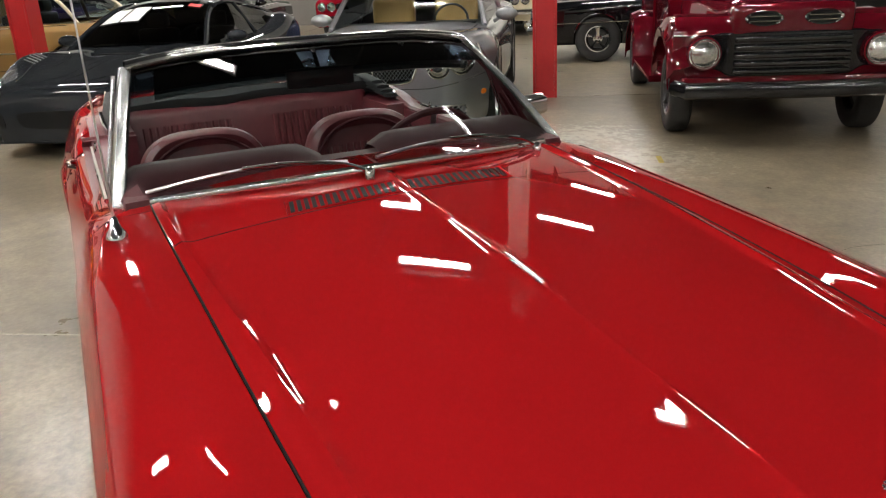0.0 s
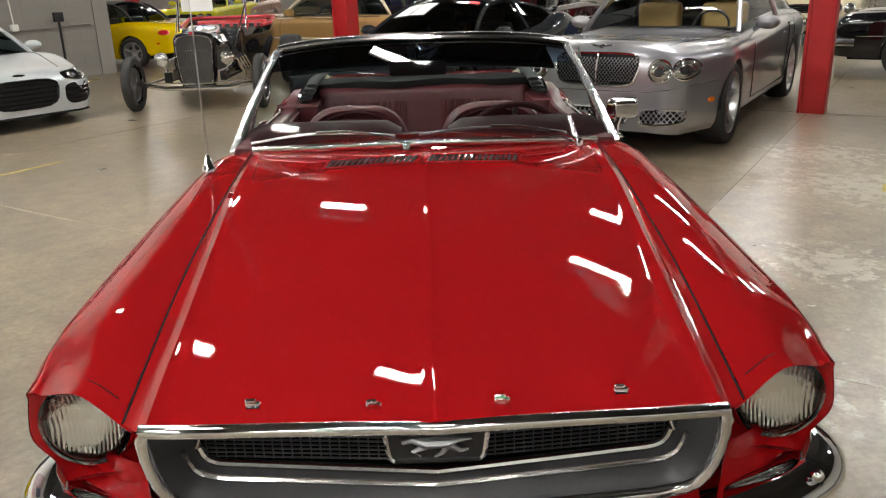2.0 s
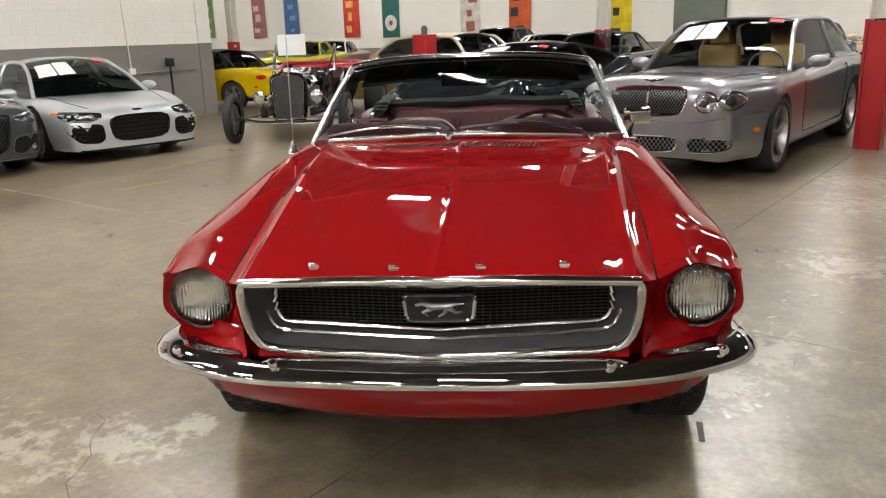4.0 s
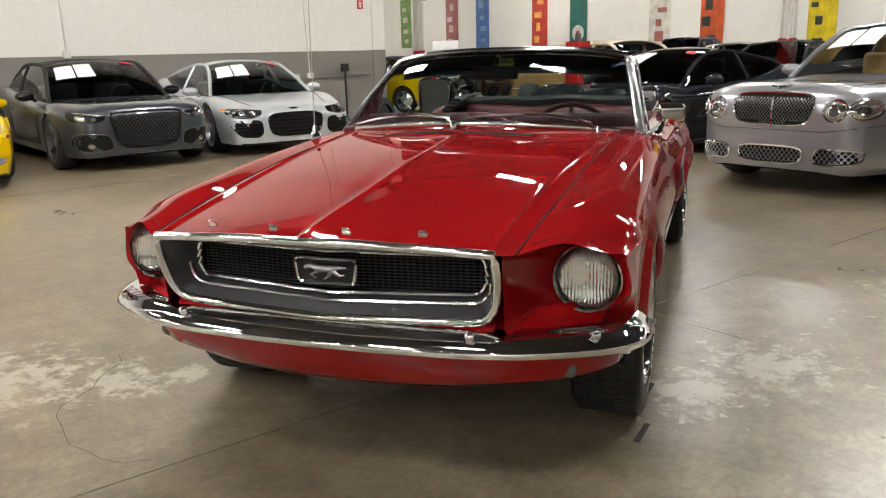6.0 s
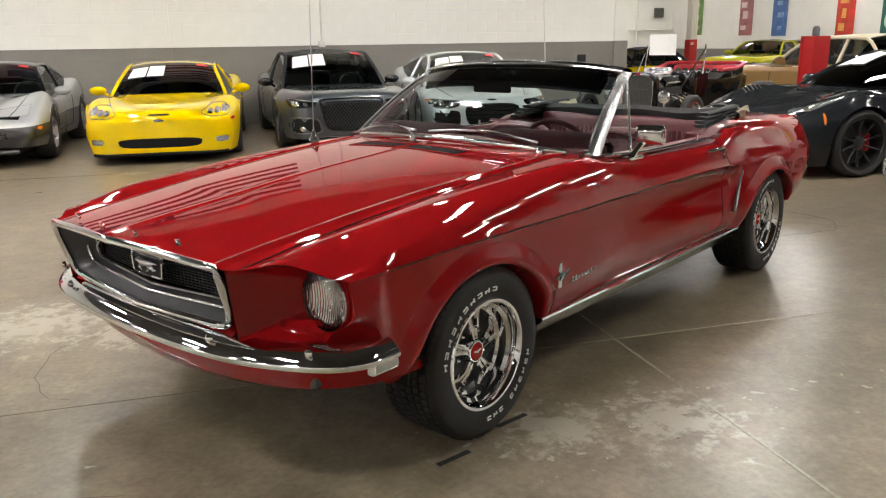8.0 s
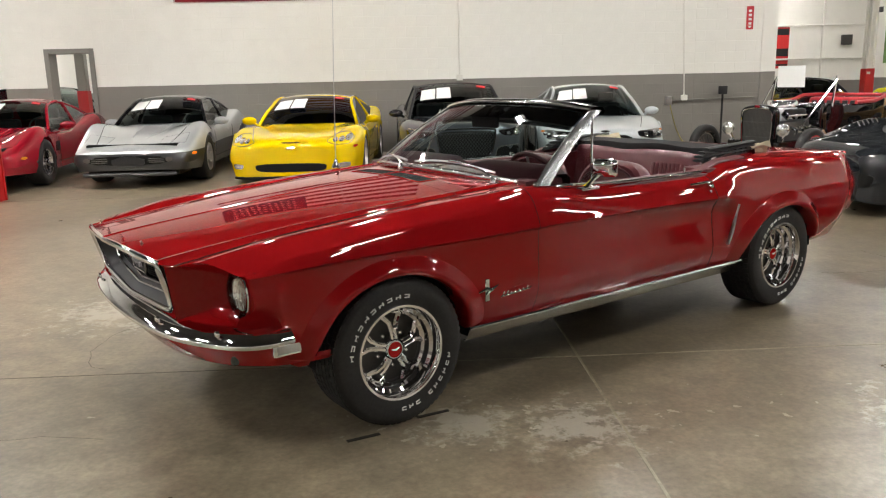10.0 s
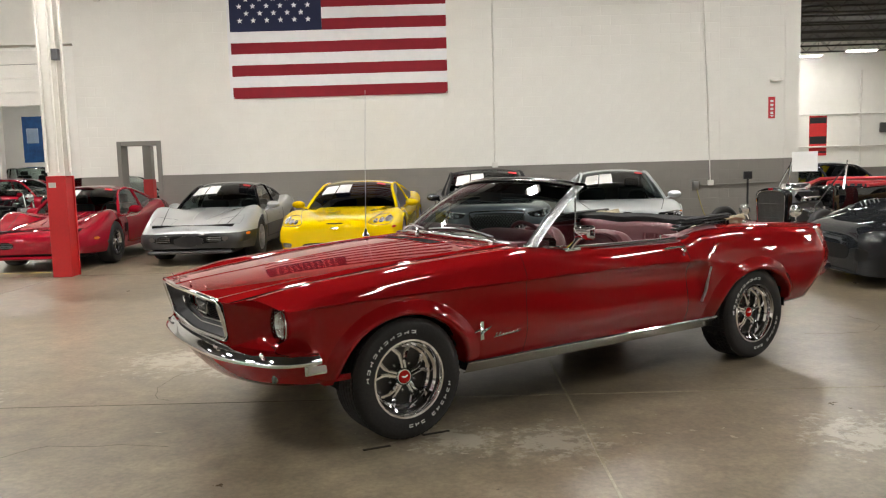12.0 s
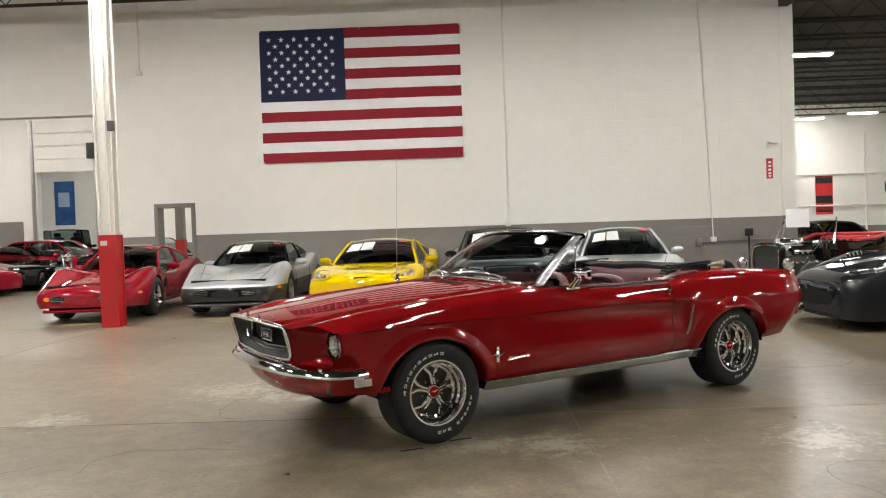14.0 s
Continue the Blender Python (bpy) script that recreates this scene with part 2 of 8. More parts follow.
# clouding, stains and grit over the broad tone
for src, a0, a1, lo, hi in ((mid.outputs[0], 0.25, 0.75, 0.64, 1.34), (stain.outputs[0], 0.28, 0.72, 0.66, 1.32), (grit.outputs[0], 0.30, 0.70, 0.74, 1.24), (speck.outputs[0], 0.68, 0.75, 1.0, 1.5)):
    sc_ = ns.new("ShaderNodeVectorMath")
    sc_.operation = "SCALE"
    ls.new(last, sc_.inputs[0])
    ls.new(remap(src, a0, a1, lo, hi), sc_.inputs["Scale"])
    last = sc_.outputs[0]
# worn places where the sealer is gone: centre and reach
WORN = ((-1.35, 1.15, 0.75), (-0.95, 0.85, 0.4), (4.5, -0.75, 1.1), (5.5, -0.4, 0.9), (1.15, -0.78, 0.5), (0.70, -0.72, 0.42), (2.7, -0.8, 0.6), (-0.72, 0.72, 0.22), (-2.4, 0.2, 0.5), (1.8, -3.2, 0.5))
tc = ns.new("ShaderNodeTexCoord")
near = None
for wx_, wy_, wr_ in WORN:
    dn = ns.new("ShaderNodeVectorMath")
    dn.operation = "DISTANCE"
    dn.inputs[1].default_value = (wx_, wy_, 0.0)
    ls.new(tc.outputs["Object"], dn.inputs[0])
    v = remap(dn.outputs["Value"], 0.0, wr_, 1.0, 0.0)
    if near is not None:
        mx = ns.new("ShaderNodeMath")
        mx.operation = "MAXIMUM"
        ls.new(near, mx.inputs[0])
        ls.new(v, mx.inputs[1])
        v = mx.outputs[0]
    near = v
flakes = noise_node(ns, ls, 10.0, 8, 0.72)
sm = ns.new("ShaderNodeMath")
sm.operation = "MULTIPLY_ADD"
sm.inputs[1].default_value = 0.30
ls.new(near, sm.inputs[0])
ls.new(flakes.outputs[0], sm.inputs[2])
worn = remap(sm.outputs[0], 0.66, 0.76, 0.0, 0.8)
wmix = ns.new("ShaderNodeMix")
wmix.data_type = "RGBA"
wmix.inputs["B"].default_value = (0.44, 0.41, 0.335, 1)
ls.new(worn, wmix.inputs["Factor"])
ls.new(last, wmix.inputs["A"])
last = wmix.outputs["Result"]
ls.new(last, b.inputs["Base Color"])
ls.new(remap(mid.outputs[0], 0.0, 1.0, 0.22, 0.39), b.inputs["Roughness"])
b.inputs["Specular IOR Level"].default_value = 0.9
bump(ns, ls, b, fine.outputs[0], 0.02, 0.004)

M_WALLW = plain("white_block_paint", (0.80, 0.785, 0.735), 0.5, 0, 40, 0.04, 0.08)
M_WALLG = plain("grey_block_paint", (0.215, 0.20, 0.18), 0.5, 0, 40, 0.06, 0.08)
M_CEIL = plain("dark_steel_deck", (0.045, 0.042, 0.038), 0.7, 0.3, 10, 0.2, 0.05)
M_JOIST = plain("dark_joist_paint", (0.03, 0.026, 0.023), 0.6, 0.2, 30, 0.2, 0.03)
M_DOORGREY = plain("grey_door_paint", (0.20, 0.19, 0.17), 0.45, 0, 30, 0.06, 0.03)
M_JOINT = plain("joint_filler", (0.13, 0.115, 0.09), 0.7, 0, 80, 0.2, 0.05)
M_CAULK = plain("pale_joint_filler", (0.36, 0.33, 0.25), 0.6, 0, 40, 0.35, 0.1)
M_TAPE = plain("black_tape", (0.012, 0.012, 0.012), 0.5, 0, 80, 0.2, 0.05)
M_SCRAPE = plain("bare_concrete", (0.46, 0.43, 0.35), 0.5, 0, 60, 0.12, 0.1)
M_YLINE = plain("worn_yellow_line", (0.42, 0.33, 0.06), 0.5, 0, 20, 0.3, 0.05)

# floor slabs between saw-cut joints
floor = tagged(part("floor", boxbm(WEST_X, 40, SOUTH_Y - 8, FAR_Y + 8, -0.2, 0.0), M_FLOOR, smooth=False), "stained polished concrete floor with saw-cut joints", "floor", kind="structure")
for yj, xa, xb, mj in ((-6.4, WEST_X, EAST_X, M_JOINT), (0.02, WEST_X, 0.2, M_JOINT), (0.02, 0.2, 3.2, M_CAULK), (0.02, 3.2, EAST_X, M_JOINT), (6.4, WEST_X, EAST_X, M_JOINT), (12.8, WEST_X, EAST_X, M_JOINT), (19.2, WEST_X, EAST_X, M_JOINT)):
    part("saw_cut", boxbm(xa, xb, yj - (0.005 if mj is M_CAULK else 0.002), yj + (0.005 if mj is M_CAULK else 0.002), -0.01, 0.0015), mj, floor, smooth=False)
for xj in (-11.0, -4.75, 1.34, 7.65, 13.9):
    part("saw_cut", boxbm(xj - (0.006 if xj == 1.34 else 0.002), xj + (0.006 if xj == 1.34 else 0.002), SOUTH_Y, FAR_Y, -0.01, 0.0016), M_CAULK if xj == 1.34 else M_JOINT, floor, smooth=False)
rng = random.Random(11)


def blob(x, y, r, n=14, squash=1.0, turn=0.0, seed=0):
    """A ragged flat patch just over the floor."""
    bm = bmesh.new()
    vs = []
    n = n * 3
    for k in range(n):
        a = 2 * math.pi * k / n
        q = r * (0.75 + 0.75 * noise.noise((math.cos(a) * 1.3 + seed * 3.7, math.sin(a) * 1.3, 0.5)) + 0.35 * noise.noise((math.cos(a) * 5 + seed, math.sin(a) * 5, 2.5)))
        q = max(q, 0.12 * r)
        p = Vector((q * math.cos(a), q * math.sin(a) * squash))
        vs.append(bm.verts.new((x + p.x * math.cos(turn) - p.y * math.sin(turn), y + p.x * math.sin(turn) + p.y * math.cos(turn), 0.0015)))
    bm.faces.new(vs)
    return bm


for k in range(110):
    # chips of lost coating beside the front wheel and along the lane
    if k < 60:
        x, y = 0.75 + rng.gauss(0, 0.30), -0.70 + rng.gauss(0, 0.14)
    else:
        x, y = 0.3 + 2.4 * rng.random(), -0.72 + rng.gauss(0, 0.12)
    part("coating_chip", blob(x, y, 0.005 + 0.030 * rng.random() ** 3, 11, 0.6, rng.random() * 3, k), M_SCRAPE, floor, smooth=False)
for k, (x, y, r) in enumerate(((-0.9, -0.5, 0.02), (1.22, -0.73, 0.05), (1.0, -0.79, 0.04))):
    part("bare_patch", blob(x, y, r, 22, 0.5, 0.2 * k, 100 + k), M_SCRAPE, floor, smooth=False)
for k in range(9):
    part("oil_spot", blob(-2.5 + 6.5 * rng.random(), -3.5 + 5 * rng.random(), 0.004 + 0.009 * rng.random(), 9, 0.7, rng.random(), 200 + k), M_JOINT, floor, smooth=False)
# hairline cracks
for k, (x, y, a) in enumerate(((-1.05, 0.1, 2.3), (-1.6, -1.2, 0.5), (2.6, -2.0, 0.9), (3.4, 1.5, -0.4), (-2.6, -1.7, 0.2))):
    g = random.Random(k)
    pts = [Vector((x, y, 0.0005))]
    for i in range(14):
        a += g.gauss(0, 0.45)
        pts.append(pts[-1] + Vector((0.09 * math.cos(a), 0.09 * math.sin(a), 0)))
    part("hairline_crack", tube(bmesh.new(), pts, 0.0016, 4, flat=0.5), M_JOINT, floor, smooth=False)
for x, y, l, a in ((0.29, -0.815, 0.14, 24), (0.575, -0.615, 0.15, 24)):
    bm = boxbm(-l / 2, l / 2, -0.010, 0.010, 0.0005, 0.003)
    bmesh.ops.rotate(bm, verts=bm.verts[:], cent=(0, 0, 0), matrix=Matrix.Rotation(radians(a), 3, "Z"))
    bmesh.ops.translate(bm, vec=(x, y, 0), verts=bm.verts[:])
    part("tape_mark", bm, M_TAPE, floor, smooth=False)
for x0, x1, y in ((-8.5, -5.2, 6.9), (1.9, 2.5, 5.6), (4.4, 4.62, -0.93)):
    part("worn_yellow_line", boxbm(x0, x1, y - 0.02, y + 0.02, 0.0003, 0.002), M_YLINE, floor, smooth=False)

tagged(part("ceiling", boxbm(WEST_X, 40, SOUTH_Y - 8, FAR_Y + 8, CEIL, CEIL + 0.2), M_CEIL, smooth=False), "dark corrugated steel roof deck", "ceiling", kind="structure")
# open-web joists under the roof deck
for k in range(24):
    y = SOUTH_Y + 1.0 + 1.95 * k
    bm = bmesh.new()
    x0, x1 = (-14.0, 7.7) if y < WALL_Y else (WALL_X1 + 0.1, EAST_X)
    if y < WALL_Y:
        x1 = EAST_X
    tube(bm, [(x0, y, CEIL - 0.06), (x1, y, CEIL - 0.06)], 0.035, 4)
    tube(bm, [(x0, y, CEIL - 0.62), (x1, y, CEIL - 0.62)], 0.035, 4)
    n = int((x1 - x0) / 0.55)
    tube(bm, [(x0 + (x1 - x0) * i / n, y, CEIL - (0.08 if i % 2 else 0.60)) for i in range(n + 1)], 0.016, 4)
    tagged(part("roof_joist", bm, M_JOIST, smooth=False), "dark open-web steel roof joist", "joist", kind="structure")
for x in (7.72,):
    for nm, z in (("roof_girder", CEIL - 0.72),):
        tagged(part(nm, boxbm(x - 0.1, x + 0.1, SOUTH_Y if x < 10 else 12.3, WALL_Y if x < 7 else FAR_Y, z - 0.12, z + 0.10), M_JOIST, smooth=False), "dark steel roof girder", "girder", kind="structure")


def blocks(x0, x1, z0, z1, bw=0.405, bh=0.203, gap=0.002, proud=0.002):
    """Courses of block faces in running bond, in the plane y = 0, facing -y."""
    bm = bmesh.new()
    nz = int(round((z1 - z0) / bh))
    h = (z1 - z0) / nz
    g = random.Random(7)
    for j in range(nz):
        za, zb = z0 + j * h + gap, z0 + (j + 1) * h - gap
        x = x0 - (bw / 2 if j % 2 else 0)
        while x < x1 - 0.01:
            a, c = max(x, x0) + gap, min(x + bw, x1) - gap
            x += bw
            if c - a < 0.03:
                continue
            p = -proud - g.random() * 0.0006
            vs = [bm.verts.new(q) for q in ((a, 0, za), (c, 0, za), (c, 0, zb), (a, 0, zb), (a + 0.004, p, za + 0.004), (c - 0.004, p, za + 0.004), (c - 0.004, p, zb - 0.004), (a + 0.004, p, zb - 0.004))]
            bm.faces.new(vs[4:8])
            for q in range(4):
                bm.faces.new((vs[q], vs[(q + 1) % 4], vs[4 + (q + 1) % 4], vs[4 + q]))
    return bm


def wall(name, x0, x1, y0, y1, label, band=1.38, z0=0.0, z1=CEIL):
    w = tagged(part(name, boxbm(x0, x1, y0, y1, max(band, z0), z1), M_WALLW, smooth=False), label, "wall", kind="structure")
    if z0 < band:
        part("wainscot", boxbm(x0 - 0.004, x1 + 0.004, y0 - 0.004, y1 + 0.004, z0, band), M_WALLG, w, "grey painted lower wall", smooth=False)
    return w


BLOCK_SIZES = {}


def single_blocks(w, x0, x1, z0, rows, mat, y, bw=0.405, bh=0.2014):
    """Single block faces in running bond, sharing one mesh."""
    if mat.name not in BLOCK_SIZES:
        bm = blocks(0, bw, 0, bh)
        ob = part("block", bm, mat, w, smooth=False)
        BLOCK_SIZES[mat.name] = ob.data
        bpy.data.objects.remove(ob)
    for j in range(rows):
        x = x0 + (bw / 2 if j % 2 else 0)
        while x + bw <= x1 + 0.001:
            ob = new("block", BLOCK_SIZES[mat.name])
            ob.parent = w
            ob.location = (x, y, z0 + j * bh)
            x += bw


def block_face(w, x0, x1, band, z0, z1, y):
    """Block courses laid on the front of a wall."""
    if z0 < band:
        ob = part("block_courses", blocks(x0, x1, z0, band), M_WALLG, w, smooth=False)
        ob.location.y = y - 0.0045
        tagged(ob, kind="stuff")
    if z1 > band:
        ob = part("block_courses", blocks(x0, x1, max(band, z0), z1), M_WALLW, w, smooth=False)
        ob.location.y = y - 0.001
        tagged(ob, kind="stuff")


DX0, DX1, DZ = -6.22, -5.30, 2.10
w1 = wall("wall_flag", DX1, WALL_X1, WALL_Y, WALL_Y + 0.3, "white painted block wall with a grey lower band")
block_face(w1, DX1, -1.0, 1.38, 0, CEIL, WALL_Y)
block_face(w1, 6.29, WALL_X1, 1.38, 0, CEIL, WALL_Y)
bm_ = blocks(-1.0, 6.29, 1.38 + 9 * 0.2014, CEIL)
hi_ = tagged(part("block_courses", bm_, M_WALLW, w1, smooth=False), kind="stuff")
hi_.location.y = WALL_Y - 0.001
single_blocks(w1, -1.0, 6.29, 0.0, 6, M_WALLG, WALL_Y - 0.0045)
single_blocks(w1, -1.0, 6.29, 1.38, 9, M_WALLW, WALL_Y - 0.001)
w2 = wall("wall_flag_west", -7.0, DX0, WALL_Y, WALL_Y + 0.3, "white painted block wall beside the doorway")
block_face(w2, -7.0, DX0, 1.38, 0, CEIL, WALL_Y)
w3 = wall("wall_over_door", DX0, DX1, WALL_Y, WALL_Y + 0.3, "white painted block lintel over the doorway", z0=DZ)
block_face(w3, DX0, DX1, 1.38, DZ, CEIL, WALL_Y)
w4 = wall("wall_over_opening", WEST_X, -7.0, WALL_Y, WALL_Y + 0.3, "white wall above a wide opening", z0=4.13)
# pilaster at the wall's free end
part("end_pilaster", boxbm(WALL_X1 - 0.16, WALL_X1 + 0.14, WALL_Y - 0.03, WALL_Y + 0.36, 1.39, CEIL), M_WALLW, w1, smooth=False)
part("end_pilaster", boxbm(WALL_X1 - 0.16, WALL_X1 + 0.14, WALL_Y - 0.034, WALL_Y + 0.364, 0, 1.386), M_WALLG, w1, smooth=False)
wall("wall_far_north", WEST_X, EAST_X, FAR_Y, FAR_Y + 0.3, "distant white wall with pipes", 0.9)
wall("wall_east", EAST_X, EAST_X + 0.3, SOUTH_Y, FAR_Y, "distant white wall hung with tall posters", 1.0)
# west and south walls are out of view, added to enclose and reflect light
wall("wall_west", WEST_X - 0.3, WEST_X, SOUTH_Y, FAR_Y, "unseen white side wall added to close the hall")
wall("wall_south", WEST_X, EAST_X, SOUTH_Y - 0.3, SOUTH_Y, "unseen white back wall added to close the hall, with a large flag")
# room beyond the wide opening
bw = wall("wall_back_room", WEST_X, -13.2, 20.0, 20.25, "white wall of the room behind", 1.2)
wall("wall_back_room_lintel", -13.2, -11.2, 20.0, 20.25, "white wall over the roller door opening", 1.2, z0=5.2)
wall("wall_back_room_east", -11.2, 4.0, 20.0, 20.25, "white wall of the room behind", 1.2)
wall("wall_back_room_end", 4.0, 4.3, 12.3, 20.25, "white partition wall", 1.2)
part("service_door", boxbm(-14.5, -13.7, 19.96, 19.995, 0.0, 2.05, bev=0.006, seg=1), M_DOORGREY, bw, "grey steel door", smooth=False)
rd = thing("roller_door", "white sectional overhead door half raised", "door", pose(-12.2, 19.85, 0), kind="structure")
for i in range(4):
    a0, a1 = i / 4, (i + 1) / 4
    bm = boxbm(-0.98, 0.98, -0.02, 0.02, 3.62 + 0.42 * i, 3.62 + 0.42 * (i + 1) - 0.015, bev=0.006, seg=1)
    part("door_panel", bm, M_COLWHITE, rd, smooth=False)
for sx in (-1.04, 1.04):
    part("door_track", boxbm(sx - 0.04, sx + 0.04, -0.06, 0.04, 0, 5.3), M_STEEL, rd, smooth=False)
part("door_motor", boxbm(0.85, 1.1, -0.25, -0.07, 4.0, 4.5, bev=0.02), M_BLACK, rd)

# doorway in the flag wall
dw = thing("door_1", "grey steel door frame standing open to a bright room", "door", pose(DX0, WALL_Y, 0), kind="structure")
wd = DX1 - DX0
for a, c, z0, z1 in ((0, 0.09, 0, DZ), (wd - 0.09, wd, 0, DZ), (0.094, wd - 0.094, DZ - 0.09, DZ)):
    part("door_frame", boxbm(a, c, -0.03, 0.32, z0, z1, bev=0.006, seg=1), M_DOORGREY, dw, smooth=False)


def column(x, y, sleeve=1.40, tall=True):
    c = thing("steel_column", "white steel column with a red painted base on the concrete floor", "column", pose(x, y, 0), "steel columns")
    h = 0.135
    bm = boxbm(-h, h, -h, -h + 0.03, 0, sleeve, bev=0.004, seg=1)
    box(bm, -h, h, h - 0.03, h, 0, sleeve, bev=0.004, seg=1)
    box(bm, -h + 0.02, h - 0.02, -h + 0.031, h - 0.031, 0, sleeve - 0.02)
    part("base_sleeve", bm, M_COLRED, c, "red painted sleeve", smooth=False)
    if not tall:
        c["label"] = "short red painted steel post standing on the floor"
        part("cap_pipe", lathe([(0.05, 0.0), (0.05, 0.10), (0.03, 0.13), (0.001, 0.135)], 14, "z", at=(0, 0, sleeve)), M_GREY, c)
        return c
    bm = boxbm(-0.115, 0.115, -0.115, -0.095, sleeve, CEIL)
    box(bm, -0.115, 0.115, 0.095, 0.115, sleeve, CEIL)
    box(bm, -0.02, 0.02, -0.094, 0.094, sleeve, CEIL)
    part("post", bm, M_COLWHITE, c, smooth=False)
    for dx, dy, r in ((-0.15, -0.06, 0.018), (-0.10, -0.15, 0.022), (0.05, -0.15, 0.016), (0.155, -0.03, 0.02)):
        part("conduit", tube(bmesh.new(), [(dx, dy, sleeve + 0.05), (dx, dy, CEIL)], r, 8), M_COLWHITE, c)
    part("switch_box", boxbm(0.10, 0.19, -0.21, -0.13, 2.95, 3.10, bev=0.006, seg=1), M_GREY, c, smooth=False)
    part("label_plate", boxbm(-0.10, 0.0, -h - 0.006, -h - 0.001, sleeve - 0.16, sleeve - 0.09), M_LENSW, c, smooth=False)
    return c


for x, y in ((7.70, -0.02), (-4.72, 6.42), (7.72, 6.32), (14.0, 6.4), (14.0, 19.0)):
    column(x, y, tall=(x, y) != (7.72, 6.32))


ic = thing("steel_column", "grey steel column with a red base behind the doorway", "column", pose(-6.95, 15.6, 0), "steel columns")
part("base_sleeve", boxbm(-0.12, 0.12, -0.12, 0.12, 0, 1.30, bev=0.006, seg=1), M_COLRED, ic, "red painted sleeve", smooth=False)
part("post", boxbm(-0.105, 0.105, -0.105, 0.105, 1.30, CEIL, bev=0.004, seg=1), M_DOORGREY, ic, smooth=False)


def lamp_fixture():
    L = thing("strip_light", "white fluorescent high-bay light hung under the dark roof", "ceiling light", None, "strip lights")
    part("housing", boxbm(-0.14, 0.14, -0.64, 0.64, 0.0, 0.06, bev=0.01, seg=1), M_COLWHITE, L, smooth=False)
    for x in (-0.044, 0.044):
        part("tube", boxbm(x - 0.038, x + 0.038, -0.60, 0.60, -0.036, -0.002, bev=0.012, seg=1), M_LAMP, L, smooth=False)
    for sy in (-0.5, 0.5):
        part("hanger", tube(bmesh.new(), [(0, sy, 0.06), (0, sy, CEIL - 5.85 + 0.02)], 0.006, 5), M_JOIST, L)
    return L


# the hall's rows on an assumed grid, left out south of the convertible
spots = [(x, y) for x in (-17.5, -12.4, -7.3, -2.2) for y in (7.4, 2.6, -2.2, -7.0, -11.8) if y > 0 or x < -8 or (x < -5 and y > -8)]
# unseen fixture, added to brighten the convertible's front and the floor there
spots += [(-3.4, -2.2)]
# first two are unseen, added to brighten the floor ahead of the parked cars
spots += [(-4.7, 5.0), (0.5, 5.0), (3.1, 7.4), (8.3, 7.7), (13.4, 7.7), (18.5, 7.7), (3.7, 2.9), (8.1, 1.4), (11.3, 2.2), (18.5, 2.2), (5.0, -2.2), (12.3, -1.1), (17.6, -2.2), (13.0, -7.0)]
# the bays beyond the flag wall: three visible fixtures, others unseen, added for light
spots += [(10.41, 16.85), (16.6, 16.85), (10.41, 23.25), (17.6, 23.25), (18.26, 29.62), (16.52, 30.9), (-14.0, 16.0), (-8.0, 16.0), (-2.0, 16.0), (-14.0, 25.5), (-8.0, 25.5), (-20.0, 25.5), (-20.0, 16.0), (-17.0, 16.0), (-11.0, 16.0), (-5.0, 16.0), (-17.0, 28.0), (-11.0, 28.0), (20.0, 14.0), (20.0, 20.0)]
first = lamp_fixture()
first.matrix_basis = pose(*spots[0], 5.85)
for x, y in spots[1:]:
    copy_thing(first, pose(x, y, 5.85, 0, 0, 90 if y > 12 else 0))

# ---- the flags ----
M_FRED = plain("flag_red_cloth", (0.235, 0.004, 0.014), 0.8, 0, 120, 0.1, 0.15)
M_FWHITE = plain("flag_white_cloth", (0.80, 0.80, 0.81), 0.8, 0, 120, 0.05, 0.15)
M_FBLUE = plain("flag_blue_cloth", (0.0075, 0.0115, 0.050), 0.8, 0, 120, 0.1, 0.15)


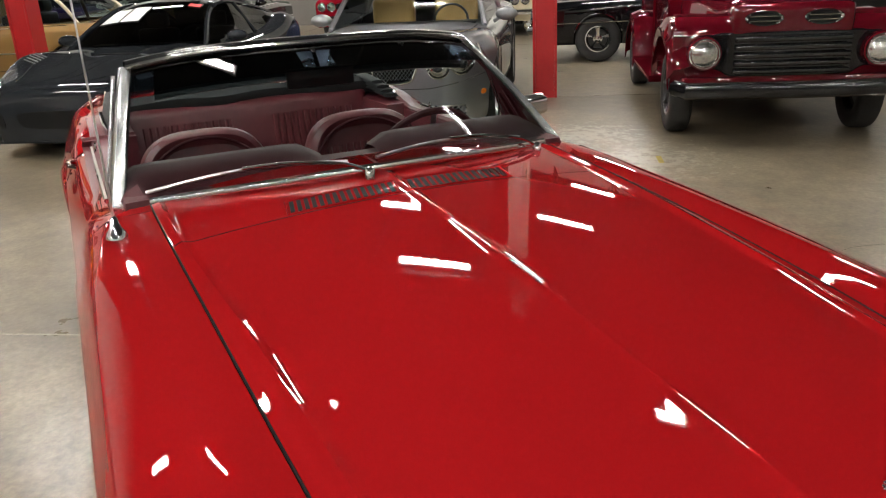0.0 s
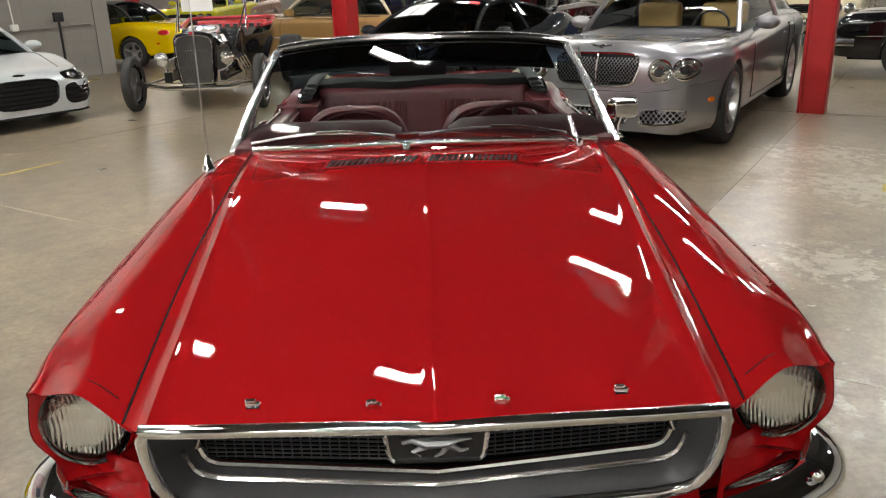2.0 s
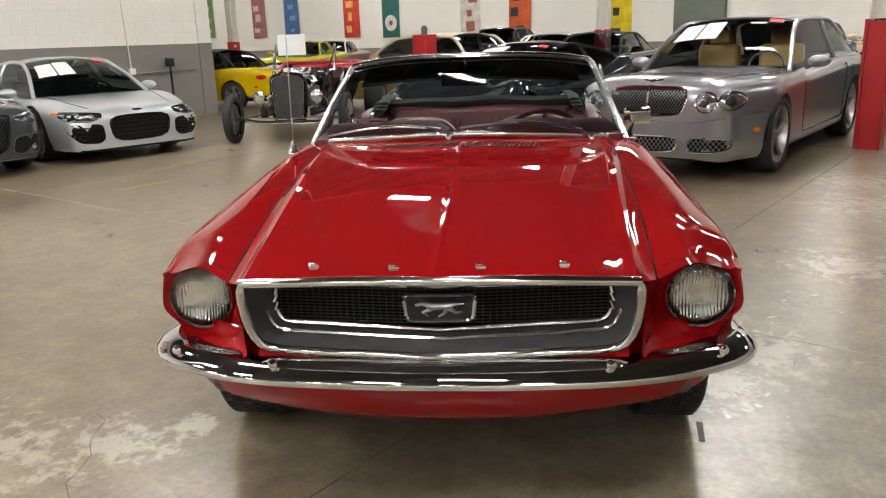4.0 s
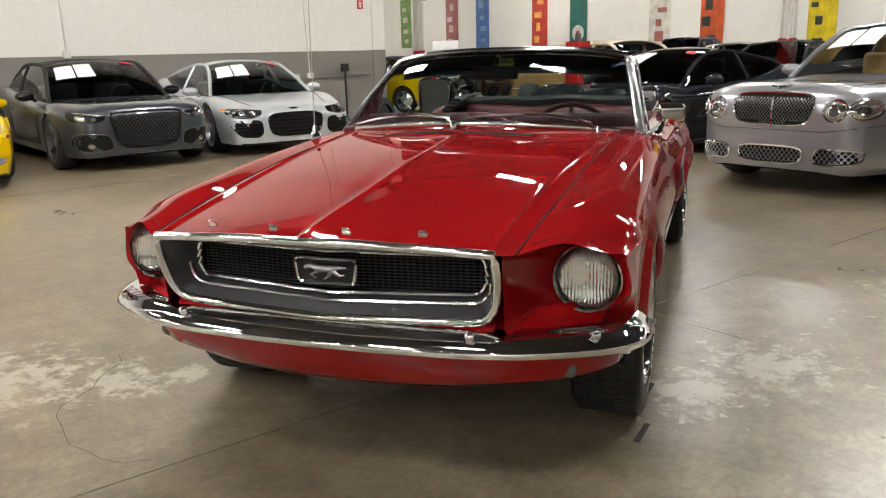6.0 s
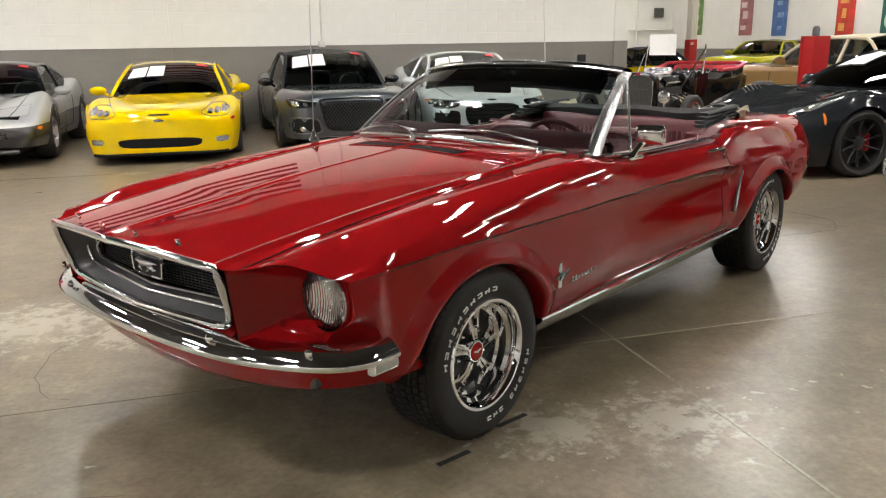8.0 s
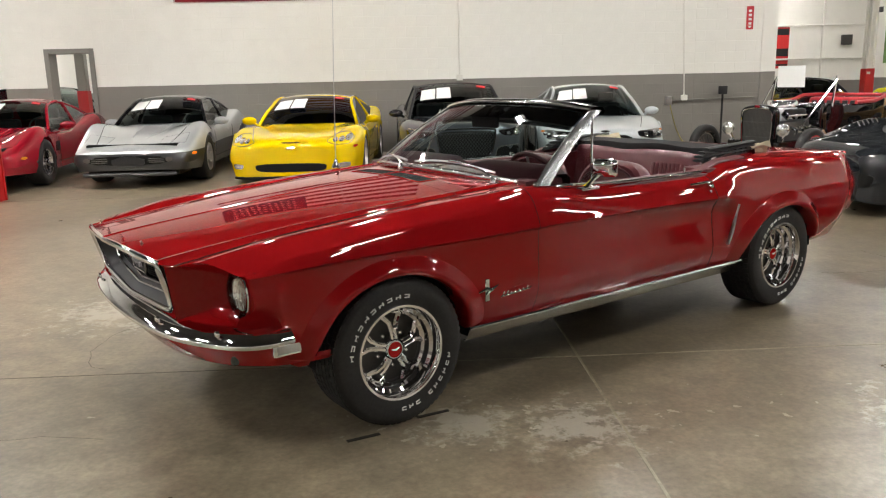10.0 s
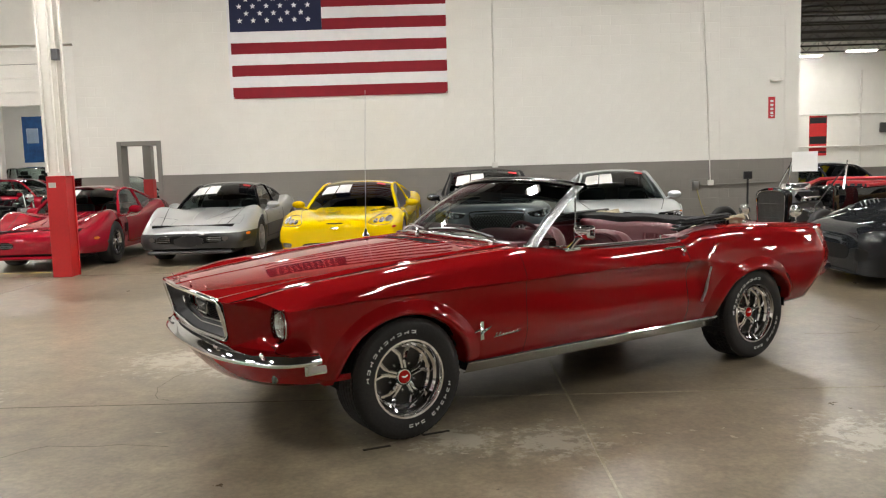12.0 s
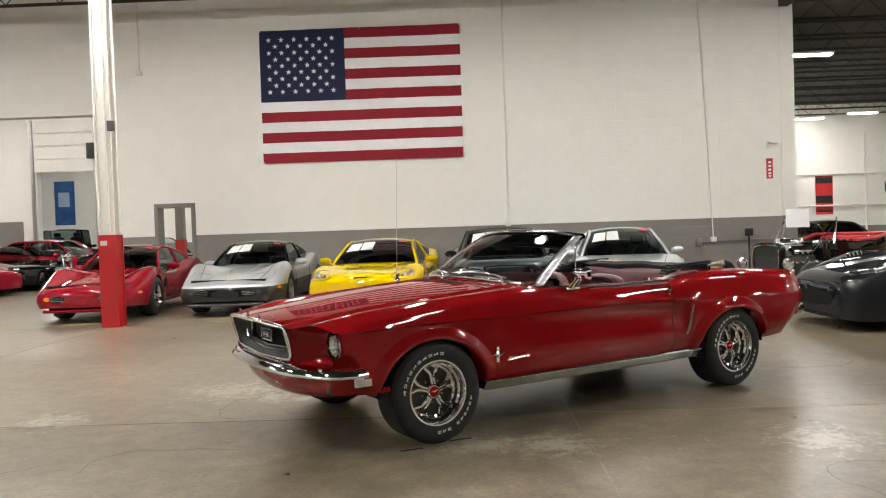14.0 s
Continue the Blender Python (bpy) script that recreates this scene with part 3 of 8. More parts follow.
def flag(m, label):
    F = thing("flag", label, "flag", m)
    W_, H_ = 4.42, 2.92

    def sheet(x0, x1, z0, z1, off):
        nx = max(2, int((x1 - x0) / 0.11))
        rows = []
        for z in np.linspace(z0, z1, 4):
            rows.append([Vector((x, -0.03 - off - 0.010 * math.sin(2.1 * x + 1.3 * z) - 0.006 * math.sin(6.3 * x - 2.0 * z) - 0.004 * math.sin(14 * x + 6 * z), z - 0.05 * (1 - x / W_) * 0)) for x in np.linspace(x0, x1, nx + 1)])
        return grid(rows)

    hs = H_ / 13
    for i in range(13):
        z1 = H_ - i * hs
        part("stripe", sheet(W_ * 0.425 if i < 7 else 0.0, W_, z1 - hs, z1, 0), M_FWHITE if i % 2 else M_FRED, F)
    part("canton", sheet(0.0, W_ * 0.425, H_ - 7 * hs, H_, 0), M_FBLUE, F, "blue field")
    part("heading", sheet(-0.06, 0.0, 0, H_, 0), M_FWHITE, F, "white edge band")
    bm = bmesh.new()
    vs = []
    for k in range(10):
        r = 0.062 if k % 2 == 0 else 0.025
        a = math.pi / 2 + k * math.pi / 5
        vs.append(bm.verts.new((r * math.cos(a), 0, r * math.sin(a))))
    c0 = bm.verts.new((0, -0.001, 0))
    for k in range(10):
        bm.faces.new((vs[k], vs[(k + 1) % 10], c0))
    star = part("star", bm, M_FWHITE, F, smooth=False)
    cw, ch = W_ * 0.425, 7 * hs
    first_star = True
    for r in range(9):
        for k in range(6 if r % 2 == 0 else 5):
            x = cw * (0.112 + 0.149 * (k if r % 2 == 0 else k + 0.5))
            z = H_ - ch * (0.138 + 0.0905 * r)
            ob = star if first_star else new("star", star.data)
            first_star = False
            ob.parent = F
            ob.location = (x, -0.056, z)
    for x, z in ((0, H_), (W_, H_), (W_ / 2, H_), (0, 0), (W_, 0)):
        part("grommet", lathe([(0.014, 0.0), (0.014, -0.06), (0.001, -0.062)], 10, "y", at=(x + (0.02 if x == 0 else -0.02 if x == W_ else 0), 0, z - 0.02 if z else 0.02)), M_STEEL, F)
    return F


north_flag = flag(pose(-3.72, WALL_Y - 0.006, 2.905), "large cloth flag with stripes and stars pinned to the block wall")
copy_thing(north_flag, pose(1.3, SOUTH_Y + 0.01, 2.9, 0, 0, 180))

# ---- fixtures on the walls ----
def conduit(name, label, pts, r=0.016, mat=None):
    c = thing(name, label, "pipe", kind="structure")
    part("pipe_run", tube(bmesh.new(), pts, r, 8), mat or M_COLWHITE, c)
    part("end_box", boxbm(pts[0][0] - 0.06, pts[0][0] + 0.06, WALL_Y - 0.07, WALL_Y - 0.008, pts[0][2] - 0.09, pts[0][2] + 0.02, bev=0.006, seg=1), M_COLWHITE, c, smooth=False)
    return c


yw = WALL_Y - 0.03
conduit("conduit", "white painted conduit down the block wall", [(1.64, yw, 1.44), (1.64, yw, CEIL)])
conduit("conduit", "white painted conduit ending in a small box", [(-6.42, yw, 5.04), (-6.42, yw, CEIL)])
conduit("conduit", "thin white conduit down the block wall", [(6.10, yw, 0.95), (6.02, yw, 3.0), (5.85, yw, CEIL)], 0.012)
sg = thing("safety_sign", "small red vertical sign on the block wall", "sign", pose(7.36, WALL_Y - 0.008, 2.2))
part("plate", boxbm(-0.07, 0.07, -0.006, 0, 0, 0.44), plain("sign_red", (0.55, 0.03, 0.04), 0.4), sg, smooth=False)
for k in range(4):
    part("writing_bar", boxbm(-0.03, 0.03, -0.009, -0.0065, 0.09 + 0.08 * k, 0.135 + 0.08 * k), M_WHITE, sg, smooth=False)
bm = bmesh.new()
vs = [bm.verts.new(p) for p in ((-0.045, -0.009, 0.07), (0.045, -0.009, 0.07), (0, -0.009, 0.02))]
bm.faces.new(vs)
part("arrow", bm, M_WHITE, sg, smooth=False)
bx = thing("sensor_box", "small pale box on the block wall", "box", pose(7.42, WALL_Y - 0.01, 2.95))
part("case", boxbm(-0.1, 0.1, -0.12, 0, 0, 0.05, bev=0.008), M_COLWHITE, bx)
st = thing("sign_stand", "black stand with a small rectangular head by the wall", "stand", pose(6.82, 11.80, 0))
part("pole", tube(bmesh.new(), [(0, 0, 0.02), (0, 0, 0.98)], 0.022, 8), M_BLACK, st)
part("foot", lathe([(0.001, 0.03), (0.13, 0.025), (0.14, 0.01), (0.14, 0.0)], 24, "z"), M_BLACK, st)
part("head", boxbm(-0.085, 0.085, -0.03, 0.03, 0.97, 1.13, bev=0.01), M_BLACK, st)
ol = thing("air_line", "grey pipe and outlet along the lower wall with a hanging hose", "pipe", kind="structure")
part("pipe_run", tube(bmesh.new(), [(5.75, WALL_Y - 0.05, 0.86), (7.5, WALL_Y - 0.05, 0.90)], 0.014, 8), M_DOORGREY, ol)
part("outlet", boxbm(5.72, 5.84, WALL_Y - 0.11, WALL_Y - 0.01, 0.78, 0.95, bev=0.01), M_STEEL, ol)
part("hose", tube(bmesh.new(), spline([(5.8, WALL_Y - 0.1, 0.8), (5.86, WALL_Y - 0.12, 0.55), (5.96, WALL_Y - 0.14, 0.25), (6.1, WALL_Y - 0.3, 0.02), (6.5, WALL_Y - 0.5, 0.015), (6.3, WALL_Y - 0.9, 0.015), (7.0, WALL_Y - 0.8, 0.015)], 8), 0.011, 6), plain("hose_yellow", (0.30, 0.25, 0.08), 0.6), ol)

# far wall banner and pipework
bn = thing("banner", "red and black hanging banner on the far wall", "banner", pose(17.62, FAR_Y - 0.03, 1.49))
M_BRED = plain("banner_red", (0.55, 0.02, 0.02), 0.6)
part("sheet", boxbm(0, 0.82, -0.01, 0, 0, 1.85), M_BRED, bn, smooth=False)
for z0, z1 in ((0.55, 0.90), (1.50, 1.78), (0.12, 0.2)):
    part("black_band", boxbm(0.02, 0.80, -0.016, -0.0125, z0, z1), M_BLACK, bn, smooth=False)
for x in (16.1, 20.0):
    p = thing("pipe_drop", "white pipe down the far wall", "pipe", kind="structure")
    part("pipe_run", tube(bmesh.new(), [(x, FAR_Y - 0.06, 0.4), (x, FAR_Y - 0.06, 5.4)], 0.05, 8), M_COLWHITE, p)
for z in (1.9, 3.4):
    p = thing("pipe_line", "white pipe along the far wall", "pipe", kind="structure")
    part("pipe_run", tube(bmesh.new(), [(9, FAR_Y - 0.1, z), (EAST_X, FAR_Y - 0.1, z)], 0.04, 8), M_COLWHITE, p)
sw_ = thing("switch_panel", "small dark switch box on the far wall", "box", pose(20.9, FAR_Y - 0.02, 2.5))
part("case", boxbm(0, 0.45, -0.2, 0, 0, 0.45, bev=0.02), M_GREYD, sw_)

# posters along the east wall: width centre, bottom, colours of ground and figure
POSTERS = ((30.85, 1.62, (0.16, 0.28, 0.08), (0.55, 0.5, 0.45), "green"), (27.2, 1.55, (0.35, 0.12, 0.12), (0.6, 0.45, 0.45), "faded red"), (25.05, 1.5, (0.06, 0.14, 0.35), (0.18, 0.3, 0.5), "blue"),
           (21.5, 1.43, (0.55, 0.05, 0.03), (0.9, 0.4, 0.1), "orange and red"), (19.4, 1.38, (0.02, 0.12, 0.10), (0.6, 0.62, 0.58), "dark green"), (15.6, 1.28, (0.6, 0.57, 0.52), (0.35, 0.12, 0.1), "pale"),
           (13.5, 1.23, (0.55, 0.09, 0.02), (0.03, 0.03, 0.03), "orange and black"), (9.8, 1.14, (0.70, 0.52, 0.01), (0.03, 0.03, 0.03), "yellow and black"))
for i, (y, z, c0, c1, word) in enumerate(POSTERS):
    p = thing("poster", word + " tall poster hung on the far white wall", "poster", pose(EAST_X - 0.03, y, z, 0, 0, -90), "wall posters")
    m0, m1 = plain("poster_ground", c0, 0.45, 0, 3, 0.5, 0.0), plain("poster_figure", c1, 0.45, 0, 6, 0.4, 0.0)
    part("sheet", boxbm(-0.44, 0.44, -0.008, 0, 0, 2.3), m0, p, smooth=False)
    if i == 4:
        part("figure", lathe([(0.001, -0.012), (0.30, -0.012), (0.30, -0.008)], 32, "y", at=(0, 0, 0.55)), m1, p)
        part("figure_core", lathe([(0.001, -0.016), (0.10, -0.016), (0.10, -0.012)], 24, "y", at=(0, 0, 0.55)), M_BRED, p)
    else:
        g = random.Random(i)
        for k in range(4):
            x0, z0 = -0.36 + 0.3 * g.random(), 0.15 + 0.5 * k + 0.1 * g.random()
            part("figure", boxbm(x0, x0 + 0.2 + 0.2 * g.random(), -0.0125 - 0.0002 * k, -0.0085, z0, z0 + 0.12 + 0.25 * g.random(), bev=0.02), m1, p)
eb = thing("electrical_panel", "grey-green electrical panel on the far wall", "box", pose(EAST_X - 0.03, 7.15, 1.75, 0, 0, -90))
part("case", boxbm(-0.76, 0.76, -0.25, 0, -0.55, 0.62, bev=0.02), plain("panel_green", (0.13, 0.15, 0.12), 0.5), eb)
bb = thing("banner", "blue hanging banner with a pale figure in the back room", "banner", pose(-19.4, FAR_Y - 0.05, 2.2))
part("sheet", boxbm(0, 1.0, 0, 0.02, 0, 2.15), plain("banner_blue", (0.02, 0.10, 0.30), 0.5, 0, 3, 0.5, 0), bb, smooth=False)
part("figure", boxbm(0.2, 0.75, -0.006, -0.002, 0.9, 1.6, bev=0.03), plain("banner_pale", (0.35, 0.45, 0.6), 0.5), bb)

# ---- the red convertible: y from the front axle backwards, x to its left, z up ----
HERO = pose(0, 0, 0, 0, 0, -57) @ Matrix.Translation((-0.006, 0, 0))
hero = thing("convertible_car", "deep red sixties convertible with maroon vinyl seats and its top folded", "car", HERO)
WB, RT = 2.743, 0.310
HOOD_LINE = np.polynomial.Polynomial.fit((-0.80, -0.6, -0.35, -0.1, 0.3, 0.66, 0.9), (0.789, 0.824, 0.857, 0.881, 0.913, 0.937, 0.947), 3)
REAR_LINE = curve_of((0.9, 0.947), (2.4, 0.90), (3.0, 0.895), (3.72, 0.845))


def H_C(s):
    return float(HOOD_LINE(s)) if s < 0.9 else REAR_LINE(s)



H_RX = curve_of((-0.80, 0.505), (-0.1, 0.555), (0.46, 0.600), (0.9, 0.615))
H_SX = curve_of((-0.80, 0.560), (-0.1, 0.600), (0.66, 0.628), (0.9, 0.632), (2.4, 0.60), (3.72, 0.55))
H_CR = curve_of((-0.80, 0.772), (-0.5, 0.818), (-0.3, 0.838), (0.35, 0.882), (0.80, 0.900), (1.0, 0.882), (1.28, 0.866), (2.03, 0.858), (2.12, 0.874), (2.24, 0.903), (2.5, 0.914), (3.0, 0.900), (3.72, 0.845))
H_OX = curve_of((-0.80, 0.770), (-0.55, 0.792), (-0.3, 0.800), (0.35, 0.800), (0.8, 0.790), (1.3, 0.785), (2.05, 0.785), (2.25, 0.775), (2.9, 0.765), (3.5, 0.71), (3.72, 0.63))
H_WX = curve_of((-0.80, 0.820), (-0.6, 0.838), (-0.3, 0.847), (1.0, 0.850), (2.2, 0.852), (2.9, 0.858), (3.4, 0.825), (3.62, 0.765), (3.72, 0.70))
H_WZ = curve_of((-0.80, 0.718), (-0.55, 0.728), (-0.1, 0.738), (0.8, 0.736), (1.5, 0.736), (2.1, 0.722), (2.4, 0.70), (3.0, 0.70), (3.72, 0.67))
H_BT = curve_of((-0.80, 0.535), (-0.68, 0.50), (-0.55, 0.40), (-0.42, 0.335), (0.4, 0.325), (2.2, 0.325), (3.2, 0.335), (3.55, 0.35), (3.72, 0.37))
H_EDGE = curve_of((0, -0.905), (0.25, -0.885), (0.51, -0.845), (0.56, -0.802), (0.62, -0.755), (0.69, -0.702), (0.75, -0.658), (0.80, -0.626), (0.86, -0.600))
H_DENT = curve_of((0.7, 0.0), (1.1, 0.010), (1.9, 0.026), (2.19, 0.030), (2.25, 0.0), (2.4, 0.0))


def smooth01(t):
    t = min(max(t, 0), 1)
    return t * t * (3 - 2 * t)


ARCHES = ((-0.012, 0.378, 0.326), (WB - 0.02, 0.392, 0.305))


def hero_section(s):
    """One cross-section of the skin, from the centre line to the sill: 28 steps of hood, 28 of fender and side."""
    zc, zr, wx, wz, zb = H_C(s), H_CR(s), H_WX(s), H_WZ(s), H_BT(s)
    rx, sx, ox = H_RX(s), H_SX(s), H_OX(s)
    fade = smooth01((0.95 - s) / 0.25)
    low = H_DENT(s)
    zl = min(max(0.46, zb + 0.07), wz - 0.12)
    xs = [0, 0.005, 0.012, 0.024] + list(np.linspace(0.045, rx - 0.05, 15)) + [rx - 0.032, rx - 0.018, rx - 0.008, rx, rx + 0.008, rx + 0.018] + [rx + 0.018 + (sx - rx - 0.018) * k / 4 for k in (1, 2.5, 3.3, 4)]
    pts = []
    for x in xs:
        if s < 0.95:
            z = zc - 0.034 * (x / rx) ** 2 + fade * (0.0030 * math.exp(-((x / 0.009) ** 2)) + 0.0085 * math.exp(-(((x - rx) / 0.013) ** 2)))
        else:
            z = zc + (zr + 0.002 - zc) * (x / sx) ** 2
        pts.append(Vector((x, 0, z)))
    # fender crown and upper side down to the body crease
    top = Vector((sx, 0, pts[-1].z))
    p2 = Vector((ox, 0, zr - 0.034 - 0.010 * fade))
    hip = smooth01((s - 2.22) / 0.2)
    crease = Vector((wx - 0.013 * hip, 0, wz))
    pts += spline([top, (sx + 0.075 + 0.03 * fade, 0, zr + 0.001 - 0.006 * fade), p2, p2.lerp(crease, 0.52) + Vector((0.004, 0, 0.003)), crease], 4)[1:]
    # below it the side steps in, then falls almost straight to the sill
    step = 0.011 * smooth01((s + 0.74) / 0.25) * smooth01((2.26 - s) / 0.12)
    p4 = Vector((wx - 0.002 - step - 0.007 * hip, 0, wz - 0.012))
    bulge = 0.022 * smooth01((-0.45 - s) / 0.30)
    p5 = Vector((wx - 0.010 + 0.008 * hip - step * 0.4 - low + bulge, 0, wz - 0.085))
    p6 = Vector((wx - 0.012 - 0.35 * low + bulge * 0.6, 0, zl))
    p7, p8 = Vector((wx - 0.046, 0, zb + 0.035)), Vector((wx - 0.066, 0, zb))
    run = spline([p4, p5, p6, p7, p8], 12)
    pts += [p4] + [run[k] for k in (6, 12, 16, 20, 24, 28, 31, 34, 36, 42, 48)]
    nose = smooth01((-0.40 - s) / 0.40)
    tail = smooth01((s - 3.25) / 0.47)
    out = []
    for p in pts:
        x, z = p.x, p.z
        for ya, a, h in ARCHES:
            d = (s - ya) / a
            if abs(d) < 1 and x > 0.66:
                z = max(z, RT + h * math.sqrt(1 - d * d))
        y = s + nose * (H_EDGE(x) + 0.80) - tail * 0.20 * smooth01((0.64 - z) / 0.3) + 0.085 * smooth01((s - 2.95) / 0.77)
        out.append(Vector((x, y, z)))
    last = out[-1]
    out.append(last + Vector((-0.035, 0, 0.004)))
    out.append(last + Vector((-0.12, 0, 0.02)))
    return out


def on_hood(x, s, lift=0.0):
    """A point of the hood at x, s."""
    row = hero_section(s)[: 7 * 4 + 1]
    for p, q in zip(row, row[1:]):
        if p.x <= abs(x) <= q.x:
            t = (abs(x) - p.x) / max(q.x - p.x, 1e-6)
            v = p.lerp(q, t)
            return Vector((x, v.y, v.z + lift))
    return Vector((x, row[-1].y, row[-1].z + lift))


def hero_skin(s0, s1, k0, k1=None, step=0.03, mirror=False):
    ys = set(np.round(np.linspace(s0, s1, max(3, int((s1 - s0) / step) + 1)), 4))
    for ya, a, h in ARCHES:
        for k in range(-20, 21):
            y = ya + a * math.sin(k / 20 * math.pi / 2)
            if s0 < y < s1:
                ys.add(round(y, 4))
    bm = grid([hero_section(y)[k0:k1] for y in sorted(ys)])
    if mirror:
        mirror_join(bm)
    return bm


def mirrored(bm):
    for v in bm.verts:
        v.co.x = -v.co.x
    return bm


def side_at(s, z):
    """The side skin's point at length s and height z, below the fender's crown."""
    row = hero_section(s)[9 * 4 :-2]
    for p, q in zip(row, row[1:]):
        if q.z <= z <= p.z and p.z > q.z:
            return p.lerp(q, (p.z - z) / (p.z - q.z))
    return min(row, key=lambda p: abs(p.z - z))


def arch_flare(i):
    """The rolled lip round a wheel opening, blending into the side."""
    ya, a, h = ARCHES[i]
    rows = []
    for k in range(49):
        g = radians((10 + 165 * k / 48) if i == 0 else (5 + 163 * k / 48))
        c, w = math.cos(g), math.sin(g)
        row = []
        for q, o in ((1.30, -0.002), (1.25, 0.0025), (1.19, 0.010), (1.13, 0.019), (1.08, 0.026), (1.04, 0.029), (1.012, 0.027), (0.995, 0.020), (0.985, 0.006), (0.985, -0.04)):
            s, z = ya - a * q * c, max(RT + h * q * w, 0.27)
            if i and s > ya:
                s = ya - a * (1 + (q - 1) * 0.6) * c
            z = min(z, H_CR(s) - 0.05)
            p = side_at(s + 1e-4, z) if q > 1.02 else side_at(ya - a * 1.03 * c, min(max(RT + h * 1.03 * w, 0.27), H_CR(s) - 0.05))
            row.append(Vector((p.x + o, ya - a * q * c if s < -0.35 else s, z)))
        rows.append(row)
    return grid(rows)


# panels
K = 4
KH = 7 * K  # where the hood ends and the fender begins
part("hood", hero_skin(-0.80, 0.452, 0, KH + 1, mirror=True, step=0.02), M_RED, hero, sharp=28)
part("cowl_panel", hero_skin(0.457, 0.86, 0, KH + 1, mirror=True), M_RED, hero, sharp=28)
part("trunk_lid", hero_skin(2.62, 3.70, 0, KH + 1, mirror=True), M_RED, hero)
for sd in (1, -1):
    f = (lambda b: b) if sd > 0 else mirrored
    part("fender", f(hero_skin(-0.80, 0.747, KH)), M_RED, hero, sharp=26).location.x = sd * 0.005
    part("fender_top_ledge", f(hero_skin(0.75, 0.90, KH, KH + K + 1)), M_RED, hero)
    part("door", f(hero_skin(0.753, 2.062, KH + K)), M_RED, hero, sharp=26)
    part("quarter_panel", f(hero_skin(2.068, 3.72, KH + K)), M_RED, hero, sharp=75)
    for i in (0, 1):
        part("arch_flare", f(arch_flare(i)), M_RED, hero, sharp=60)
    part("quarter_top", f(hero_skin(2.45, 3.72, KH, KH + K + 1)), M_RED, hero)
# dark seam lines
def seam(pts, r=0.0032):
    for sd in (1, -1):
        part("panel_seam", tube(bmesh.new(), [Vector((sd * p.x, p.y, p.z)) for p in pts], r, 5), M_MATT, hero)


seam([p + Vector((0.0005, 0, 0)) for p in hero_section(0.750)[KH + K : KH + 7 * K]])
seam([p + Vector((-0.0005, 0, 0)) for p in hero_section(2.065)[KH + K : KH + 7 * K]], 0.0022)
seam([hero_section(y)[KH] + Vector((0.001, 0, 0.0)) for y in np.linspace(-0.795, 0.86, 40)], 0.0024)
seam([hero_section(0.4545)[k_] + Vector((0, 0, -0.001)) for k_ in range(0, KH + 1)], 0.0012)
# tail panel
row = hero_section(3.72)
bm = bmesh.new()
vs = [bm.verts.new(p) for p in row[:-2]] + [bm.verts.new((-p.x, p.y, p.z)) for p in row[-3:0:-1]]
bm.faces.new(vs)
part("tail_panel", bm, M_RED, hero, smooth=False)
bm = bmesh.new()
tube(bm, [(-0.74, 3.62, 0.52), (-0.68, 3.80, 0.52), (-0.3, 3.86, 0.52), (0, 3.87, 0.52), (0.3, 3.86, 0.52), (0.68, 3.80, 0.52), (0.74, 3.62, 0.52)], 0.045, 10)
part("rear_bumper", bm, M_CHROME, hero, "chrome rear bumper")
# dark inner shell under the seams, and the floor pan
part("inner_shell", boxbm(-0.60, 0.60, -0.62, 0.60, 0.34, 0.74), M_MATT, hero, smooth=False)
part("floor_pan", boxbm(-0.70, 0.70, 0.45, 2.2, 0.245, 0.30), M_MATT, hero, smooth=False)
part("rear_pan", boxbm(-0.60, 0.60, 2.54, 3.45, 0.33, 0.80), M_MATT, hero, smooth=False)
for sd in (1, -1):
    for ya in (0, WB):
        g = [[(sd * x, ya + 0.37 * math.cos(a), RT + 0.33 * math.sin(a)) for x in (0.52, 0.80)] for a in np.linspace(0, math.pi, 14)]
        part("wheel_well", grid(g), M_MATT, hero)
    # fill behind the door and fender seams
    part("seam_backing", boxbm(sd * 0.70, sd * 0.79, 0.715, 0.785, 0.36, 0.80), M_MATT, hero, smooth=False)
    part("seam_backing", boxbm(sd * 0.70, sd * 0.79, 2.03, 2.09, 0.36, 0.80), M_MATT, hero, smooth=False)

# cowl vents: two rows of dark slots
for x0, x1 in ((-0.325, -0.030), (0.010, 0.305)):
    rim = [on_hood(x, 0.466, 0.001) for x in np.linspace(x0 - 0.012, x1, 12)] + [on_hood(x, 0.562, 0.001) for x in np.linspace(x1 + 0.016, x0 + 0.004, 12)]
    vent = part("cowl_vent", tube(bmesh.new(), rim, 0.0028, 6, closed=True), M_RED, hero, "row of dark louvre slots")
    for i in range(15):
        x = x0 + (x1 - x0) * (i + 0.5) / 15
        rows = [[on_hood(x + 0.016 * (k / 5 - 0.5) + o, 0.474 + 0.080 * k / 5, 0.0022) for o in (-0.0058, 0.0, 0.0058)] for k in range(6)]
        part("slot", thicken(grid(rows), 0.001), M_MATT, vent, smooth=False)

# front: grille opening, buckets, bumper, valance
TOPC = lambda x: Vector((x, H_EDGE(abs(x)) + 0.004, 0.778 - 0.022 * (abs(x) / 0.51) ** 2))
BOTC = lambda x: Vector((x, -0.815 + 0.028 * (abs(x) / 0.5) ** 1.3, 0.540 + 0.014 * (abs(x) / 0.5)))
loop = [TOPC(x) for x in np.linspace(-0.512, 0.512, 21)]
SIDE = ((0.516, 0.735), (0.518, 0.70), (0.517, 0.665), (0.513, 0.628), (0.505, 0.598), (0.491, 0.574), (0.471, 0.560), (0.445, 0.554))
